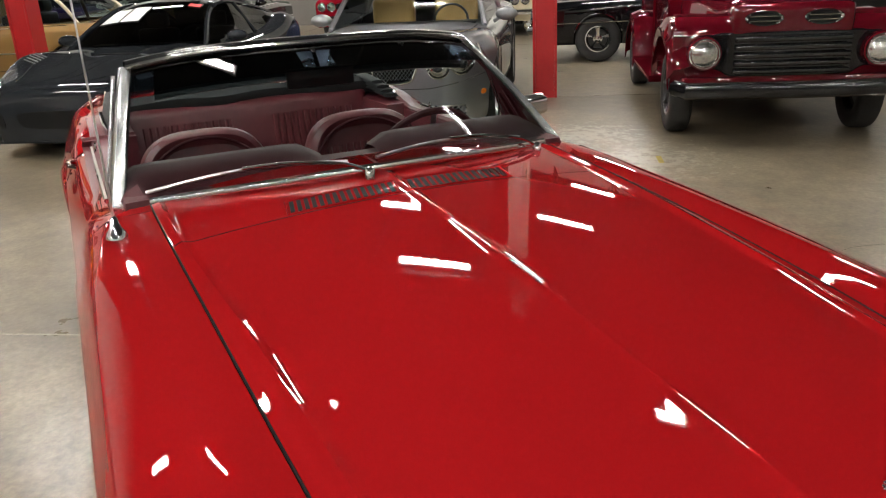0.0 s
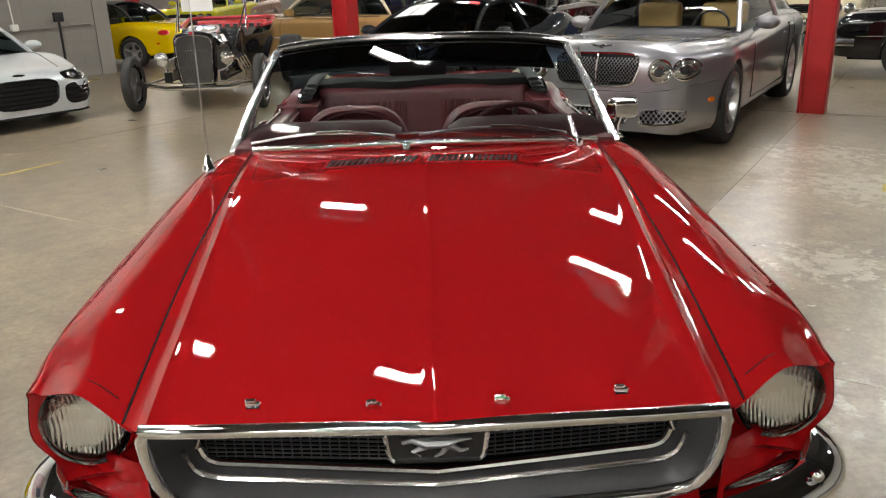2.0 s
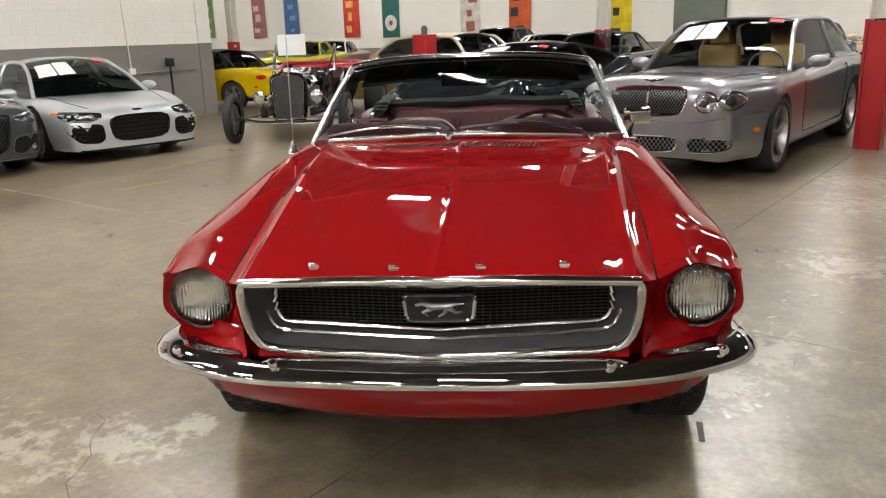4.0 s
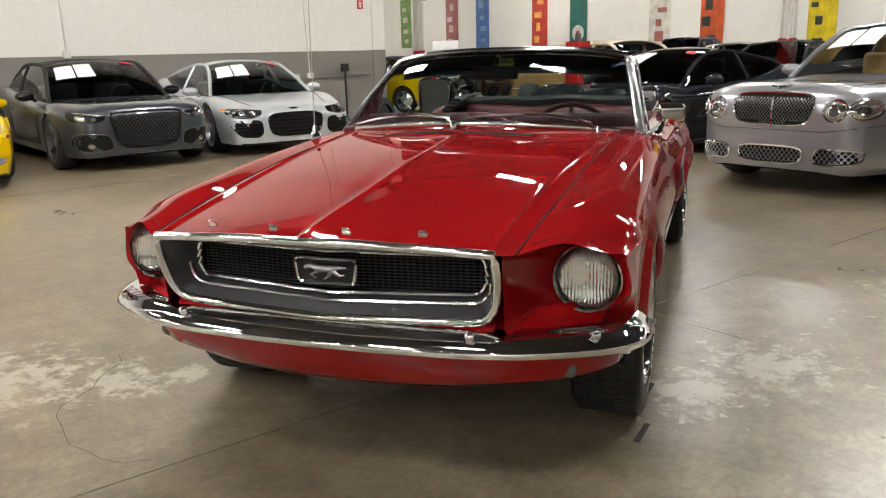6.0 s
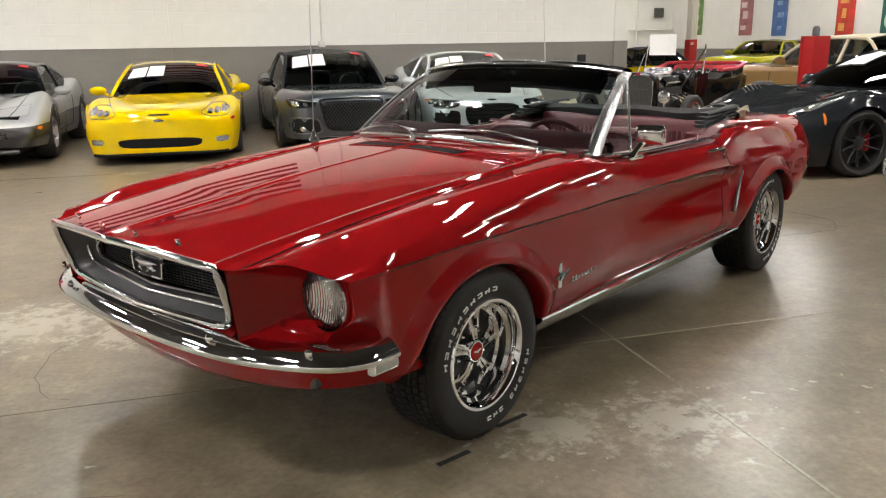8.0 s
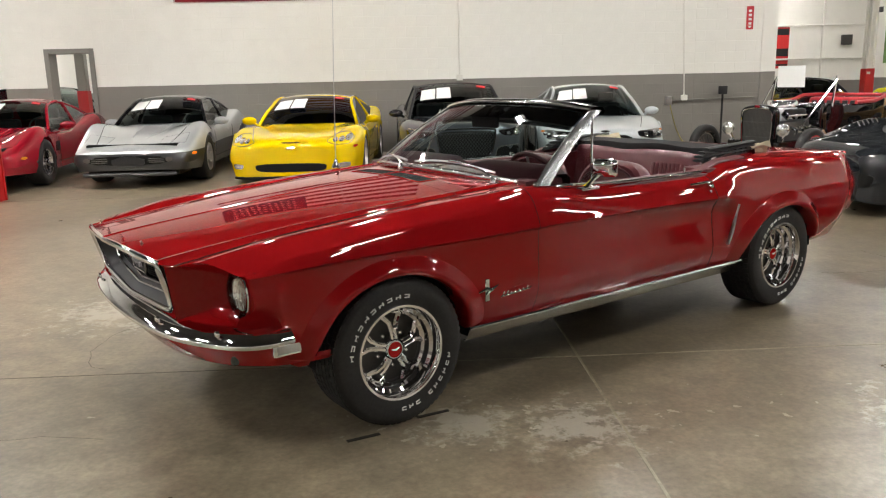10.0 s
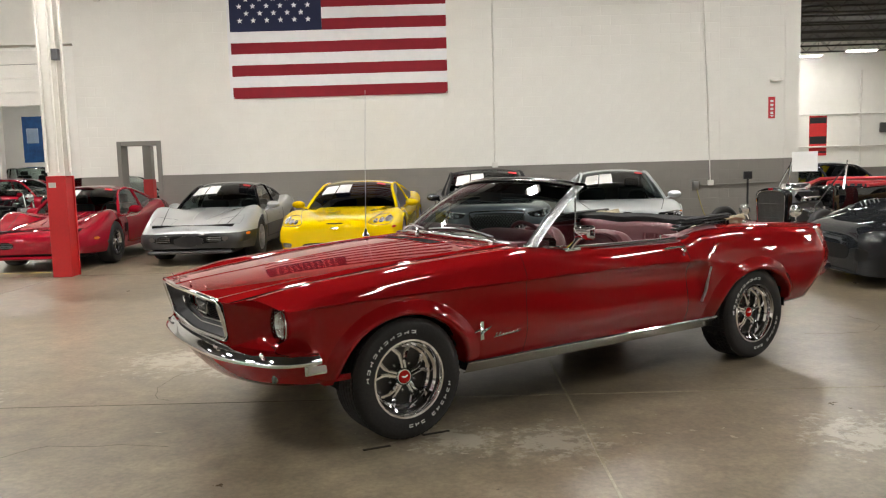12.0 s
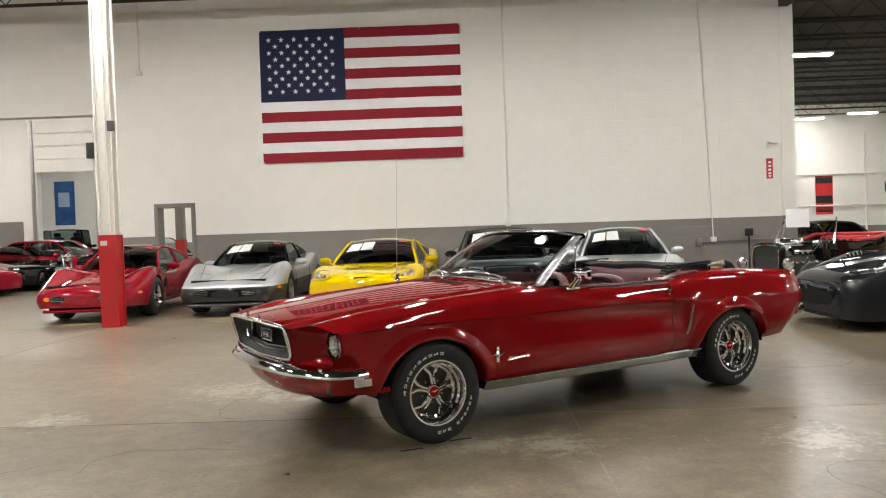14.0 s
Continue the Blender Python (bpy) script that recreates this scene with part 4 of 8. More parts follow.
side_pt = lambda sd, x, z: Vector((sd * x, -0.789 - 0.055 * (z - 0.554) / 0.20, z))
loop += [side_pt(1, x, z) for x, z in SIDE]
loop += [BOTC(x) for x in np.linspace(0.415, -0.415, 17)]
loop += [side_pt(-1, x, z) for x, z in SIDE[::-1]]
grille = part("grille_surround", tube(bmesh.new(), loop, 0.013, 10, closed=True), M_CHROME, hero, "chrome grille moulding")
IN = lambda x, z: Vector((x, -0.745 + 0.045 * abs(x) / 0.46 - 0.02 * (z - 0.66), z))
inner = []
for x in np.linspace(-0.42, 0.42, 21):
    inner.append(IN(x, 0.722))
ISIDE = ((0.446, 0.718), (0.457, 0.706), (0.462, 0.688), (0.463, 0.665), (0.461, 0.643), (0.454, 0.626), (0.443, 0.614), (0.428, 0.608))
inner += [IN(x, z) for x, z in ISIDE]
inner += [IN(x, 0.606 - 0.010 * (1 - abs(x) / 0.41)) for x in np.linspace(0.41, -0.41, 17)]
inner += [IN(-x, z) for x, z in ISIDE[::-1]]
bm = bmesh.new()
A = [bm.verts.new(p) for p in loop]
Bv = [bm.verts.new(p + (q - p) * 0.55 + Vector((0, 0, -0.004))) for p, q in zip(loop, inner)]
Cv = [bm.verts.new(p) for p in inner]
n = len(A)
for k in range(n):
    bm.faces.new((A[k], A[(k + 1) % n], Bv[(k + 1) % n], Bv[k]))
    bm.faces.new((Bv[k], Bv[(k + 1) % n], Cv[(k + 1) % n], Cv[k]))
part("grille_recess", bm, M_GREY, grille, "satin grey grille surround")
part("inner_moulding", tube(bmesh.new(), [p + Vector((0, -0.016, 0)) for p in inner], 0.0085, 8, closed=True), M_STAIN, grille, "bright inner grille frame")
mid_loop = [p + (q - p) * 0.36 + Vector((0, -0.008, 0.002)) for p, q in zip(inner, loop)]
part("lower_moulding", tube(bmesh.new(), mid_loop[24:51], 0.006, 6), M_STAIN, grille, "thin bright line")
bm = bmesh.new()
for x in np.linspace(-0.455, 0.455, 49):
    tube(bm, [IN(x, 0.60) + Vector((0, 0.012, 0)), IN(x, 0.725) + Vector((0, 0.012, 0))], 0.0019, 4)
for z in np.linspace(0.605, 0.72, 13):
    tube(bm, [IN(x, z) + Vector((0, 0.010, 0)) for x in (-0.46, 0, 0.46)], 0.0024, 4)
part("grille_mesh", bm, M_WIRE, grille, "fine black grille mesh", smooth=False)
part("grille_back", boxbm(-0.47, 0.47, -0.66, -0.64, 0.58, 0.75), M_MATT, grille, smooth=False)
bm = bmesh.new()
corral = [(-0.098, 0.036), (0.098, 0.036), (0.088, -0.036), (-0.088, -0.036)]
cl = []
for i in range(4):
    a, b2, c2 = Vector(corral[i - 1]), Vector(corral[i]), Vector(corral[(i + 1) % 4])
    for t in (0.0, 0.33, 0.67, 1.0):
        p = b2 + (a - b2).normalized() * 0.016 * (1 - t) ** 2 + (c2 - b2).normalized() * 0.016 * t**2
        cl.append(Vector((p.x, -0.772, 0.664 + p.y)))
emb = part("corral_emblem", tube(bm, cl, 0.005, 6, closed=True), M_CHROME, grille, "bright rounded frame with a running shape")
part("emblem_ground", boxbm(-0.088, 0.088, -0.768, -0.764, 0.632, 0.696), M_BLACK, grille, smooth=False)
bm = bmesh.new()
tube(bm, [(-0.064, -0.776, 0.672), (-0.045, -0.778, 0.679), (-0.02, -0.779, 0.671), (0.02, -0.779, 0.672), (0.04, -0.778, 0.676), (0.066, -0.776, 0.676)], [0.005, 0.008, 0.012, 0.012, 0.006, 0.002], 8, flat=0.9)
tube(bm, [(-0.02, -0.778, 0.664), (-0.045, -0.778, 0.652), (-0.03, -0.778, 0.642)], [0.007, 0.004, 0.002], 6)
tube(bm, [(0.02, -0.778, 0.664), (0.01, -0.778, 0.648), (-0.004, -0.778, 0.640)], [0.008, 0.004, 0.002], 6)
tube(bm, [(0.026, -0.778, 0.664), (0.045, -0.778, 0.652), (0.06, -0.778, 0.655)], [0.007, 0.004, 0.002], 6)
part("running_figure", bm, M_GREYSTEEL, grille)
part("grille_sill", grid([[BOTC(x) + Vector((0, dy, dz)) for dy, dz in ((0.03, 0.004), (0.002, -0.010), (-0.006, -0.020), (-0.004, -0.030), (0.03, -0.040))] for x in np.linspace(-0.50, 0.50, 25)]), M_RED, hero)
# four small bright letters' places on the hood lip, as plain bars
for x in (-0.315, -0.105, 0.115, 0.325):
    bm = boxbm(x - 0.013, x + 0.013, H_EDGE(abs(x)) + 0.035, H_EDGE(abs(x)) + 0.042, 0.792, 0.806, bev=0.002, seg=1)
    box(bm, x - 0.013, x + 0.006, H_EDGE(abs(x)) + 0.033, H_EDGE(abs(x)) + 0.041, 0.806, 0.812, bev=0.002, seg=1)
    part("hood_badge", bm, M_CHROME, hero, "small bright badge")

# headlamp housings and lamps
LX, LY, LZ = 0.717, -0.608, 0.645
edge_row = [p for p in hero_section(-0.80)[KH - 4 : -2]]
seam([p + Vector((0.0004, 0, 0.0)) for p in hero_section(-0.752)[KH + 1 : KH + 8 * K]], 0.0013)
# the housing's outline: the fender's front edge, the lower edge and the side of the grille, as x, z and depth
low_end = edge_row[-1]
outline = [p.copy() for p in edge_row]
outline += [Vector((x, H_EDGE(x) + 0.03, 0.528)) for x in np.linspace(low_end.x - 0.02, 0.54, 10)]
outline += [Vector((0.526, -0.795 - 0.13 * (z - 0.56), z)) for z in np.linspace(0.535, edge_row[0].z - 0.012, 8)]


def housing_edge(dx, dz):
    """Where a ray from the lamp's centre meets the housing's outline."""
    for p, q in zip(outline, outline[1:] + outline[:1]):
        ex, ez = q.x - p.x, q.z - p.z
        det = dz * ex - dx * ez
        if abs(det) < 1e-9:
            continue
        t = ((p.z - LZ) * ex - (p.x - LX) * ez) / det
        u = (dx * (p.z - LZ) - dz * (p.x - LX)) / det
        if t > 0 and -1e-6 <= u <= 1 + 1e-6:
            return p.lerp(q, u)
    return outline[0].copy()


for sd in (1, -1):
    rows = []
    for k in range(120):
        a = 2 * math.pi * k / 120
        dx, dz = math.cos(a), math.sin(a)
        e = housing_edge(dx, dz)
        xi, zi = LX + 0.097 * dx, LZ + 0.097 * dz
        gap = math.hypot(e.x - xi, e.z - zi)
        inner_side = smooth01((0.60 - e.x) / 0.07)
        lip = min(0.30, 0.012 / max(gap, 0.012))
        row = [Vector((sd * (xi - 0.012 * dx), LY + 0.05, zi - 0.012 * dz))]
        for f in (0.0, 0.05, 0.14, 0.27, 0.4, 0.55, 0.70, 0.82, 0.90, 0.95, 0.985, 1.0):
            bow = f ** (1.15 + 0.5 * (1 - inner_side))
            y = (LY + 0.006) * (1 - bow) + (e.y - 0.004) * bow + 0.012 * inner_side * math.sin(math.pi * f)
            r0 = min(1, max(0, (f - 1 + lip) / lip))
            y += 0.008 * r0 ** 2.5 * (1 - inner_side)
            row.append(Vector((sd * (xi + (e.x - xi) * f + 0.005 * f), y, zi + (e.z - zi) * f)))
        rows.append(row)
    rows.append([p.copy() for p in rows[0]])
    hs = part("headlamp_housing", grid(rows), M_RED, hero, sharp=50)
    at = (sd * LX, LY, LZ)
    part("bezel", lathe([(0.088, 0.06), (0.101, 0.03), (0.102, 0.004), (0.098, -0.006), (0.093, -0.004), (0.090, 0.01)], 36, "y", at=at), M_RED, hs)
    lamp = part("headlamp", lathe([(0.090, -0.004), (0.084, -0.020), (0.065, -0.032), (0.035, -0.040), (0.001, -0.043)], 36, "y", at=at), M_LENS, hs, "round clear headlamp glass")
    part("reflector", lathe([(0.089, -0.005), (0.080, -0.002), (0.062, 0.004), (0.036, 0.010), (0.012, 0.013), (0.001, 0.014)], 36, "y", at=at), M_FLUTE, lamp, "bright reflector bowl")
    part("lamp_ring", lathe([(0.088, -0.004), (0.0935, -0.016), (0.0965, -0.012), (0.094, 0.0)], 36, "y", at=at), M_CHROME, lamp)
    bm = lathe([(0.025, 0.02), (0.026, -0.004), (0.021, -0.010), (0.001, -0.013)], 24, "y", at=(sd * 0.672, -0.640, 0.385))
    part("parking_lamp", bm, M_CLEAR, hero, "small round parking lamp")

# bumper blade
bpath = [(0, -0.862), (0.2, -0.857), (0.45, -0.834), (0.62, -0.790), (0.765, -0.712), (0.832, -0.650), (0.862, -0.580), (0.862, -0.487)]
bp = spline([(a, c, 0) for a, c in bpath], 4)
rows = []
for i, p in enumerate(bp):
    d = (bp[min(i + 1, len(bp) - 1)] - bp[max(i - 1, 0)]).normalized()
    nrm = Vector((d.y, -d.x, 0))
    lift = -0.004 * smooth01((p.x - 0.6) / 0.25)
    sc = 1.0 - 0.06 * smooth01((i - (len(bp) - 6)) / 5.0)
    rows.append([p + nrm * o + Vector((0, 0, 0.50 + lift + (z - 0.50) * sc)) for o, z in ((-0.085, 0.518), (-0.066, 0.531), (-0.050, 0.535), (-0.036, 0.534), (-0.006, 0.525), (0.017, 0.505), (0.026, 0.494), (0.029, 0.485), (0.026, 0.476), (0.014, 0.471), (-0.04, 0.472))])
tip = rows[-1]
mid_tip = sum(tip, Vector()) / len(tip) + Vector((0, 0.012, 0))
rows.append([p.lerp(mid_tip, 0.5) for p in tip])
rows.append([p.lerp(mid_tip, 0.97) for p in tip])
bm = grid(rows)
mirror_join(bm)
bmp = part("front_bumper", bm, M_CHROME, hero, "chrome blade bumper")
for sd in (1, -1):
    for x, y in ((0.447, -0.838), (0.760, -0.722)):
        part("bumper_bolt", lathe([(0.014, 0.0), (0.013, -0.008), (0.007, -0.013), (0.001, -0.014)], 14, "y", at=(sd * x, y, 0.530 - (0.006 if x > 0.6 else 0))), M_CHROME, bmp)
    sm_ = part("side_marker", boxbm(sd * 0.795, sd * 0.832, -0.545, -0.428, 0.408, 0.462, bev=0.008), M_CHROME, hero, "clear side marker lamp in a bright frame")
    part("marker_lens", boxbm(sd * 0.826, sd * 0.836, -0.534, -0.438, 0.417, 0.453, bev=0.005), M_LENSW, sm_)
# valance
vp = spline([(0, -0.805, 0), (0.3, -0.790, 0), (0.55, -0.735, 0), (0.70, -0.645, 0), (0.788, -0.525, 0), (0.806, -0.40, 0)], 5)
rows = []
for p in vp:
    zb = 0.303 + 0.050 * (p.x / 0.8) ** 2
    rows.append([p + Vector((0, 0.05, 0.575)), p + Vector((0, 0.005, 0.52)), p + Vector((0, 0.0, 0.46)), p + Vector((0, 0.004, 0.41)), p + Vector((0, 0.025, 0.362)), p + Vector((0, 0.06, zb + 0.018)), p + Vector((0, 0.10, zb)), p + Vector((0, 0.16, zb + 0.03))])
bm = grid(rows)
mirror_join(bm)
part("front_valance", bm, M_RED, hero)

# windscreen
def ws_base(u):
    return Vector((0.715 * u, 0.650 + 0.215 * abs(u) ** 2.2, 0.952 - 0.055 * abs(u) ** 2))


def ws_top(u):
    return Vector((0.600 * u, 1.255 + 0.085 * u * u, 1.262 - 0.040 * abs(u) ** 3))


us = np.linspace(-1, 1, 25)
rows = [[ws_base(u).lerp(ws_top(u), t) + Vector((0, -0.018 * math.sin(math.pi * t), 0.012 * math.sin(math.pi * t))) for u in us] for t in np.linspace(0.03, 0.97, 13)]
screen_o = part("windscreen", grid(rows[:10]), M_SCREEN, hero, "lightly tinted curved windscreen")
part("shade_band", grid(rows[9:]), M_SHADE, screen_o, "dark tinted band along the top")
ring = [ws_base(u) for u in us]
frame_o = part("windscreen_frame", tube(bmesh.new(), ring, 0.012, 8, flat=1.2), M_STAIN, hero, "polished windscreen frame")
rows = []
for u in us:
    t = ws_top(u)
    rows.append([t + Vector(o) for o in ((0, -0.018, -0.016), (0, -0.022, 0.002), (0, -0.008, 0.014), (0, 0.03, 0.020), (0, 0.07, 0.012), (0, 0.085, -0.004), (0, 0.08, -0.02), (0, 0.03, -0.03), (0, 0.0, -0.03))])
part("header", grid(rows, closed=True), M_BLACKGLOSS, hero, "black header rail over the windscreen")
part("header_trim", tube(bmesh.new(), [ws_top(u) + Vector((0, -0.020, 0.002)) for u in us], 0.0075, 8), M_STAIN, frame_o, "bright trim along the header")
for sd in (1, -1):
    rows = []
    for t in np.linspace(0, 1, 12):
        p = ws_base(sd).lerp(ws_top(sd), t) + Vector((0, -0.012 * math.sin(math.pi * t), 0.010 * math.sin(math.pi * t)))
        w = 1.0 - 0.25 * t
        rows.append([p + Vector((sd * a, c * w, e)) for a, c, e in ((-0.022, -0.012, 0.0), (-0.006, -0.022, 0.004), (0.012, -0.010, 0.004), (0.020, 0.02, 0.0), (0.018, 0.055, 0.0), (0.0, 0.065, 0.0), (-0.018, 0.05, 0.0))])
    part("screen_pillar", grid(rows, closed=True), M_PILLAR, frame_o, "polished screen pillar")
    # quarter light
    a, b2, c2 = Vector((sd * 0.722, 0.965, 0.885)), Vector((sd * 0.722, 1.205, 0.876)), Vector((sd * 0.642, 1.290, 1.205))
    part("quarter_light_frame", tube(bmesh.new(), [a, b2, c2], 0.006, 8), M_PILLAR, hero, "bright quarter light frame")
    bm = bmesh.new()
    bm.faces.new([bm.verts.new(p) for p in (a, b2, c2)])
    part("quarter_light", bm, M_GLASS, hero, smooth=False)
    # sun visor
    rows = []
    for u in np.linspace(0.10, 0.86, 9):
        w_ = lambda t, o: ws_base(sd * u).lerp(ws_top(sd * u), t) + Vector((0, 0.5, -0.86)) * o
        rows.append([w_(1.0, 0.035), w_(0.93, 0.030), w_(0.79, 0.030), w_(0.775, 0.040), w_(0.79, 0.050), w_(0.93, 0.054), w_(1.0, 0.055)])
    part("sun_visor", grid(rows, closed=True), M_BLACK, hero, "black sun visor")
    # wiper, its pivot at the driver's side end of the blade
    bx = 0.55 if sd > 0 else -0.065

    def on_glass(x, t, off):
        u = x / (0.715 - 0.115 * t)
        return ws_base(u).lerp(ws_top(u), t) + Vector((0, -0.018, 0.012)) * math.sin(math.pi * t) + Vector((0, -0.75, 0.66)) * off

    q = [ws_base(bx / 0.715) + Vector((0, -0.045, 0.004)), on_glass(bx - 0.06, 0.02, 0.034), on_glass(bx - 0.20, 0.075, 0.032), on_glass(bx - 0.32, 0.095, 0.022)]
    bm = tube(bmesh.new(), spline(q, 5), 0.0075, 6, flat=0.6)
    lathe([(0.014, -0.02), (0.014, 0.006), (0.009, 0.012), (0.001, 0.014)], 12, "z", bm, at=q[0])
    wp = part("wiper", bm, M_STAIN, hero, "bright wiper arm")
    part("wiper_blade", tube(bmesh.new(), [on_glass(bx - 0.04 - 0.53 * k / 8, 0.052 + 0.045 * math.sin(math.pi * k / 8), 0.012) for k in range(9)], 0.0065, 6, flat=0.8), M_STEEL, wp)
# rear-view mirror
bm = boxbm(-0.135, 0.095, 1.135, 1.155, 1.125, 1.19, bev=0.012)
rv = part("rear_view_mirror", bm, M_BLACK, hero, "dark rear-view mirror")
part("stem", tube(bmesh.new(), [(-0.02, 1.15, 1.18), (-0.02, 1.20, 1.24)], 0.008, 6), M_CHROME, rv)

# cabin
def cushion(x0, x1, y0, y1, z0, z1, bev, tilt=0, at=None):
    bm = boxbm(x0, x1, y0, y1, z0, z1, bev=bev, seg=4)
    if tilt:
        bmesh.ops.rotate(bm, verts=bm.verts[:], cent=at or (0, y0, z0), matrix=Matrix.Rotation(radians(tilt), 3, "X"))
    return bm


for sd in (1, -1):
    part("door_card", boxbm(sd * 0.655, sd * 0.755, 0.85, 2.10, 0.32, 0.852, bev=0.012), M_VINYL, hero, "maroon door card")
    part("belt_trim", tube(bmesh.new(), [(sd * 0.735, y, H_CR(y) + 0.004) for y in np.linspace(1.0, 2.05, 12)], 0.008, 6), M_CHROME, hero, "bright belt line trim")
    part("inner_quarter", boxbm(sd * 0.57, sd * 0.75, 2.10, 2.72, 0.35, 0.875, bev=0.015), M_VINYL, hero)
    # lock button
    part("lock_button", lathe([(0.006, 0), (0.006, 0.03), (0.004, 0.036), (0.001, 0.037)], 10, "z", at=(sd * 0.72, 1.93, 0.858)), M_CHROME, hero)
# dash pad: twin brows
for x0, x1 in ((-0.70, -0.09), (0.09, 0.70)):
    rows = []
    for x in np.linspace(x0, x1, 12):
        e = 0.035 * smooth01(min(x - x0, x1 - x) / 0.07)
        rows.append([Vector((x, y, z + (e if z > 0.9 else 0))) for y, z in ((0.80, 0.90), (0.90, 0.925), (1.00, 0.938), (1.06, 0.935), (1.085, 0.915), (1.08, 0.86), (1.05, 0.72))])
    part("dash_brow", grid(rows), M_VINYLD, hero, "padded maroon dash")
part("dashboard", boxbm(-0.70, 0.70, 0.80, 1.04, 0.60, 0.925, bev=0.02), M_VINYLD, hero)
part("carpet", boxbm(-0.655, 0.655, 1.0, 2.52, 0.312, 0.345), M_VINYLD, hero, "dark maroon carpet", smooth=False)
part("console", boxbm(-0.12, 0.12, 1.0, 1.95, 0.30, 0.52, bev=0.03), M_VINYL, hero)
# steering wheel
sw = new("steering_wheel")
sw.parent = hero
sw.matrix_basis = Matrix.Translation((0.365, 1.19, 0.835)) @ Matrix.Rotation(radians(-62), 4, "X")
part("wheel_rim", tube(bmesh.new(), [(0.195 * math.cos(a), 0.195 * math.sin(a), 0) for a in np.linspace(0, 2 * math.pi, 40, endpoint=False)], 0.0125, 8, closed=True), M_VINYLD, sw, "dark maroon wheel rim")
bm = bmesh.new()
for a in (0.35, math.pi - 0.35, -math.pi / 2):
    tube(bm, [(0, 0, -0.03), (0.19 * math.cos(a), 0.19 * math.sin(a), 0)], [0.016, 0.010], 6, flat=0.4)
lathe([(0.06, -0.06), (0.06, -0.01), (0.04, 0.0), (0.001, 0.003)], 20, "z", bm)
part("wheel_spokes", bm, M_STEEL, sw)
# bucket seats with low rounded backs
def arch_pad(w, h, thick, m, bulge=0.012):
    """A padded back with an arched top: outline in x and z, rounded edges, a raised rim."""
    out = []
    for k in range(25):
        a = math.pi * k / 24
        c, q = math.cos(a), math.sin(a)
        out.append((w * math.copysign(abs(c) ** 0.62, c), h * (0.42 + 0.58 * abs(q) ** 0.75) if 0 < k < 24 else h * 0.42))
    out = [(w * 0.94, 0.0)] + out + [(-w * 0.94, 0.0)]
    rows = []
    for f, y in ((0.02, -0.30), (0.55, -0.30), (0.74, -0.32), (0.80, -0.46), (0.88, -0.52), (0.96, -0.40), (1.0, -0.1), (1.0, 0.25), (0.95, 0.45), (0.85, 0.5), (0.02, 0.5)):
        rows.append([m @ Vector((x * f, y * thick, h * 0.42 + (z - h * 0.42) * f)) for x, z in out])
    return grid(rows)


for sx in (-0.335, 0.335):
    s_ = new("front_seat")
    s_.parent = hero
    part("seat_cushion", cushion(sx - 0.26, sx + 0.26, 1.22, 1.72, 0.36, 0.55, 0.06), M_VINYL, s_)
    SM = Matrix.Translation((sx, 1.74, 0.48)) @ Matrix.Rotation(radians(-13), 4, "X")
    sb = part("backrest", arch_pad(0.262, 0.445, 0.12, SM), M_VINYL, s_)
    part("piping", tube(bmesh.new(), [SM @ Vector((0.236 * math.cos(a), -0.064, 0.20 + 0.205 * math.sin(a))) for a in np.linspace(0, math.pi, 22)], 0.006, 6), M_VINYLD, sb)
    bm = bmesh.new()
    for k in range(11):
        x = -0.16 + 0.32 * k / 10
        tube(bm, [SM @ Vector((x, -0.036, z)) for z in (0.03, 0.31 - 0.25 * x * x / 0.07 * 0.1)], 0.014, 6, flat=0.6)
    part("ribs", bm, M_VINYL, sb)
# maroon caps along the tops of the doors and quarters
for sd in (1, -1):
    rows = []
    for y in np.linspace(0.98, 2.46, 26):
        z = H_CR(y)
        rows.append([Vector((sd * x, y, z + dz)) for x, dz in ((0.655, -0.05), (0.660, -0.002), (0.672, 0.008), (0.705, 0.007), (0.728, 0.001), (0.730, -0.006))])
    part("door_cap", grid(rows), M_VINYL, hero, "maroon padded door cap")
# rear bench
part("rear_seat_cushion", cushion(-0.56, 0.56, 2.02, 2.45, 0.36, 0.56, 0.06), M_VINYL, hero)
rb = part("rear_backrest", cushion(-0.60, 0.60, 2.36, 2.50, 0.50, 0.925, 0.05, -10, (0, 2.43, 0.5)), M_VINYL, hero, "maroon rear bench back")
for sx in (-0.30, 0.30):
    bm = bmesh.new()
    for k in range(13):
        x = sx - 0.19 + 0.38 * k / 12
        tube(bm, [Matrix.Translation((0, 2.43, 0.5)) @ Matrix.Rotation(radians(-10), 4, "X") @ Vector((x, -0.068, z)) for z in (0.06, 0.335)], 0.016, 6, flat=0.6)
    part("ribs", bm, M_VINYL, rb)
# folded top
ft = new("folded_top")
ft.parent = hero
rng = random.Random(4)
for k in range(5):
    rows = []
    for i in range(31):
        u = -1 + 2 * i / 30
        y = 2.47 + 0.050 * k + 0.012 * math.sin(6 * u + k)
        x = 0.64 * u
        z = 0.972 - 0.010 * abs(u) - 0.005 * k + 0.005 * math.sin(9 * u + 2 * k)
        rows.append([Vector((x, y - 0.004, z - 0.075)), Vector((x, y - 0.024, z - 0.050)), Vector((x, y - 0.024, z - 0.015)), Vector((x, y + 0.005, z + 0.006)), Vector((x, y + 0.038, z)), Vector((x, y + 0.05, z - 0.05))])
    part("fold", grid(rows), M_CANVAS, ft, "black folded canvas")
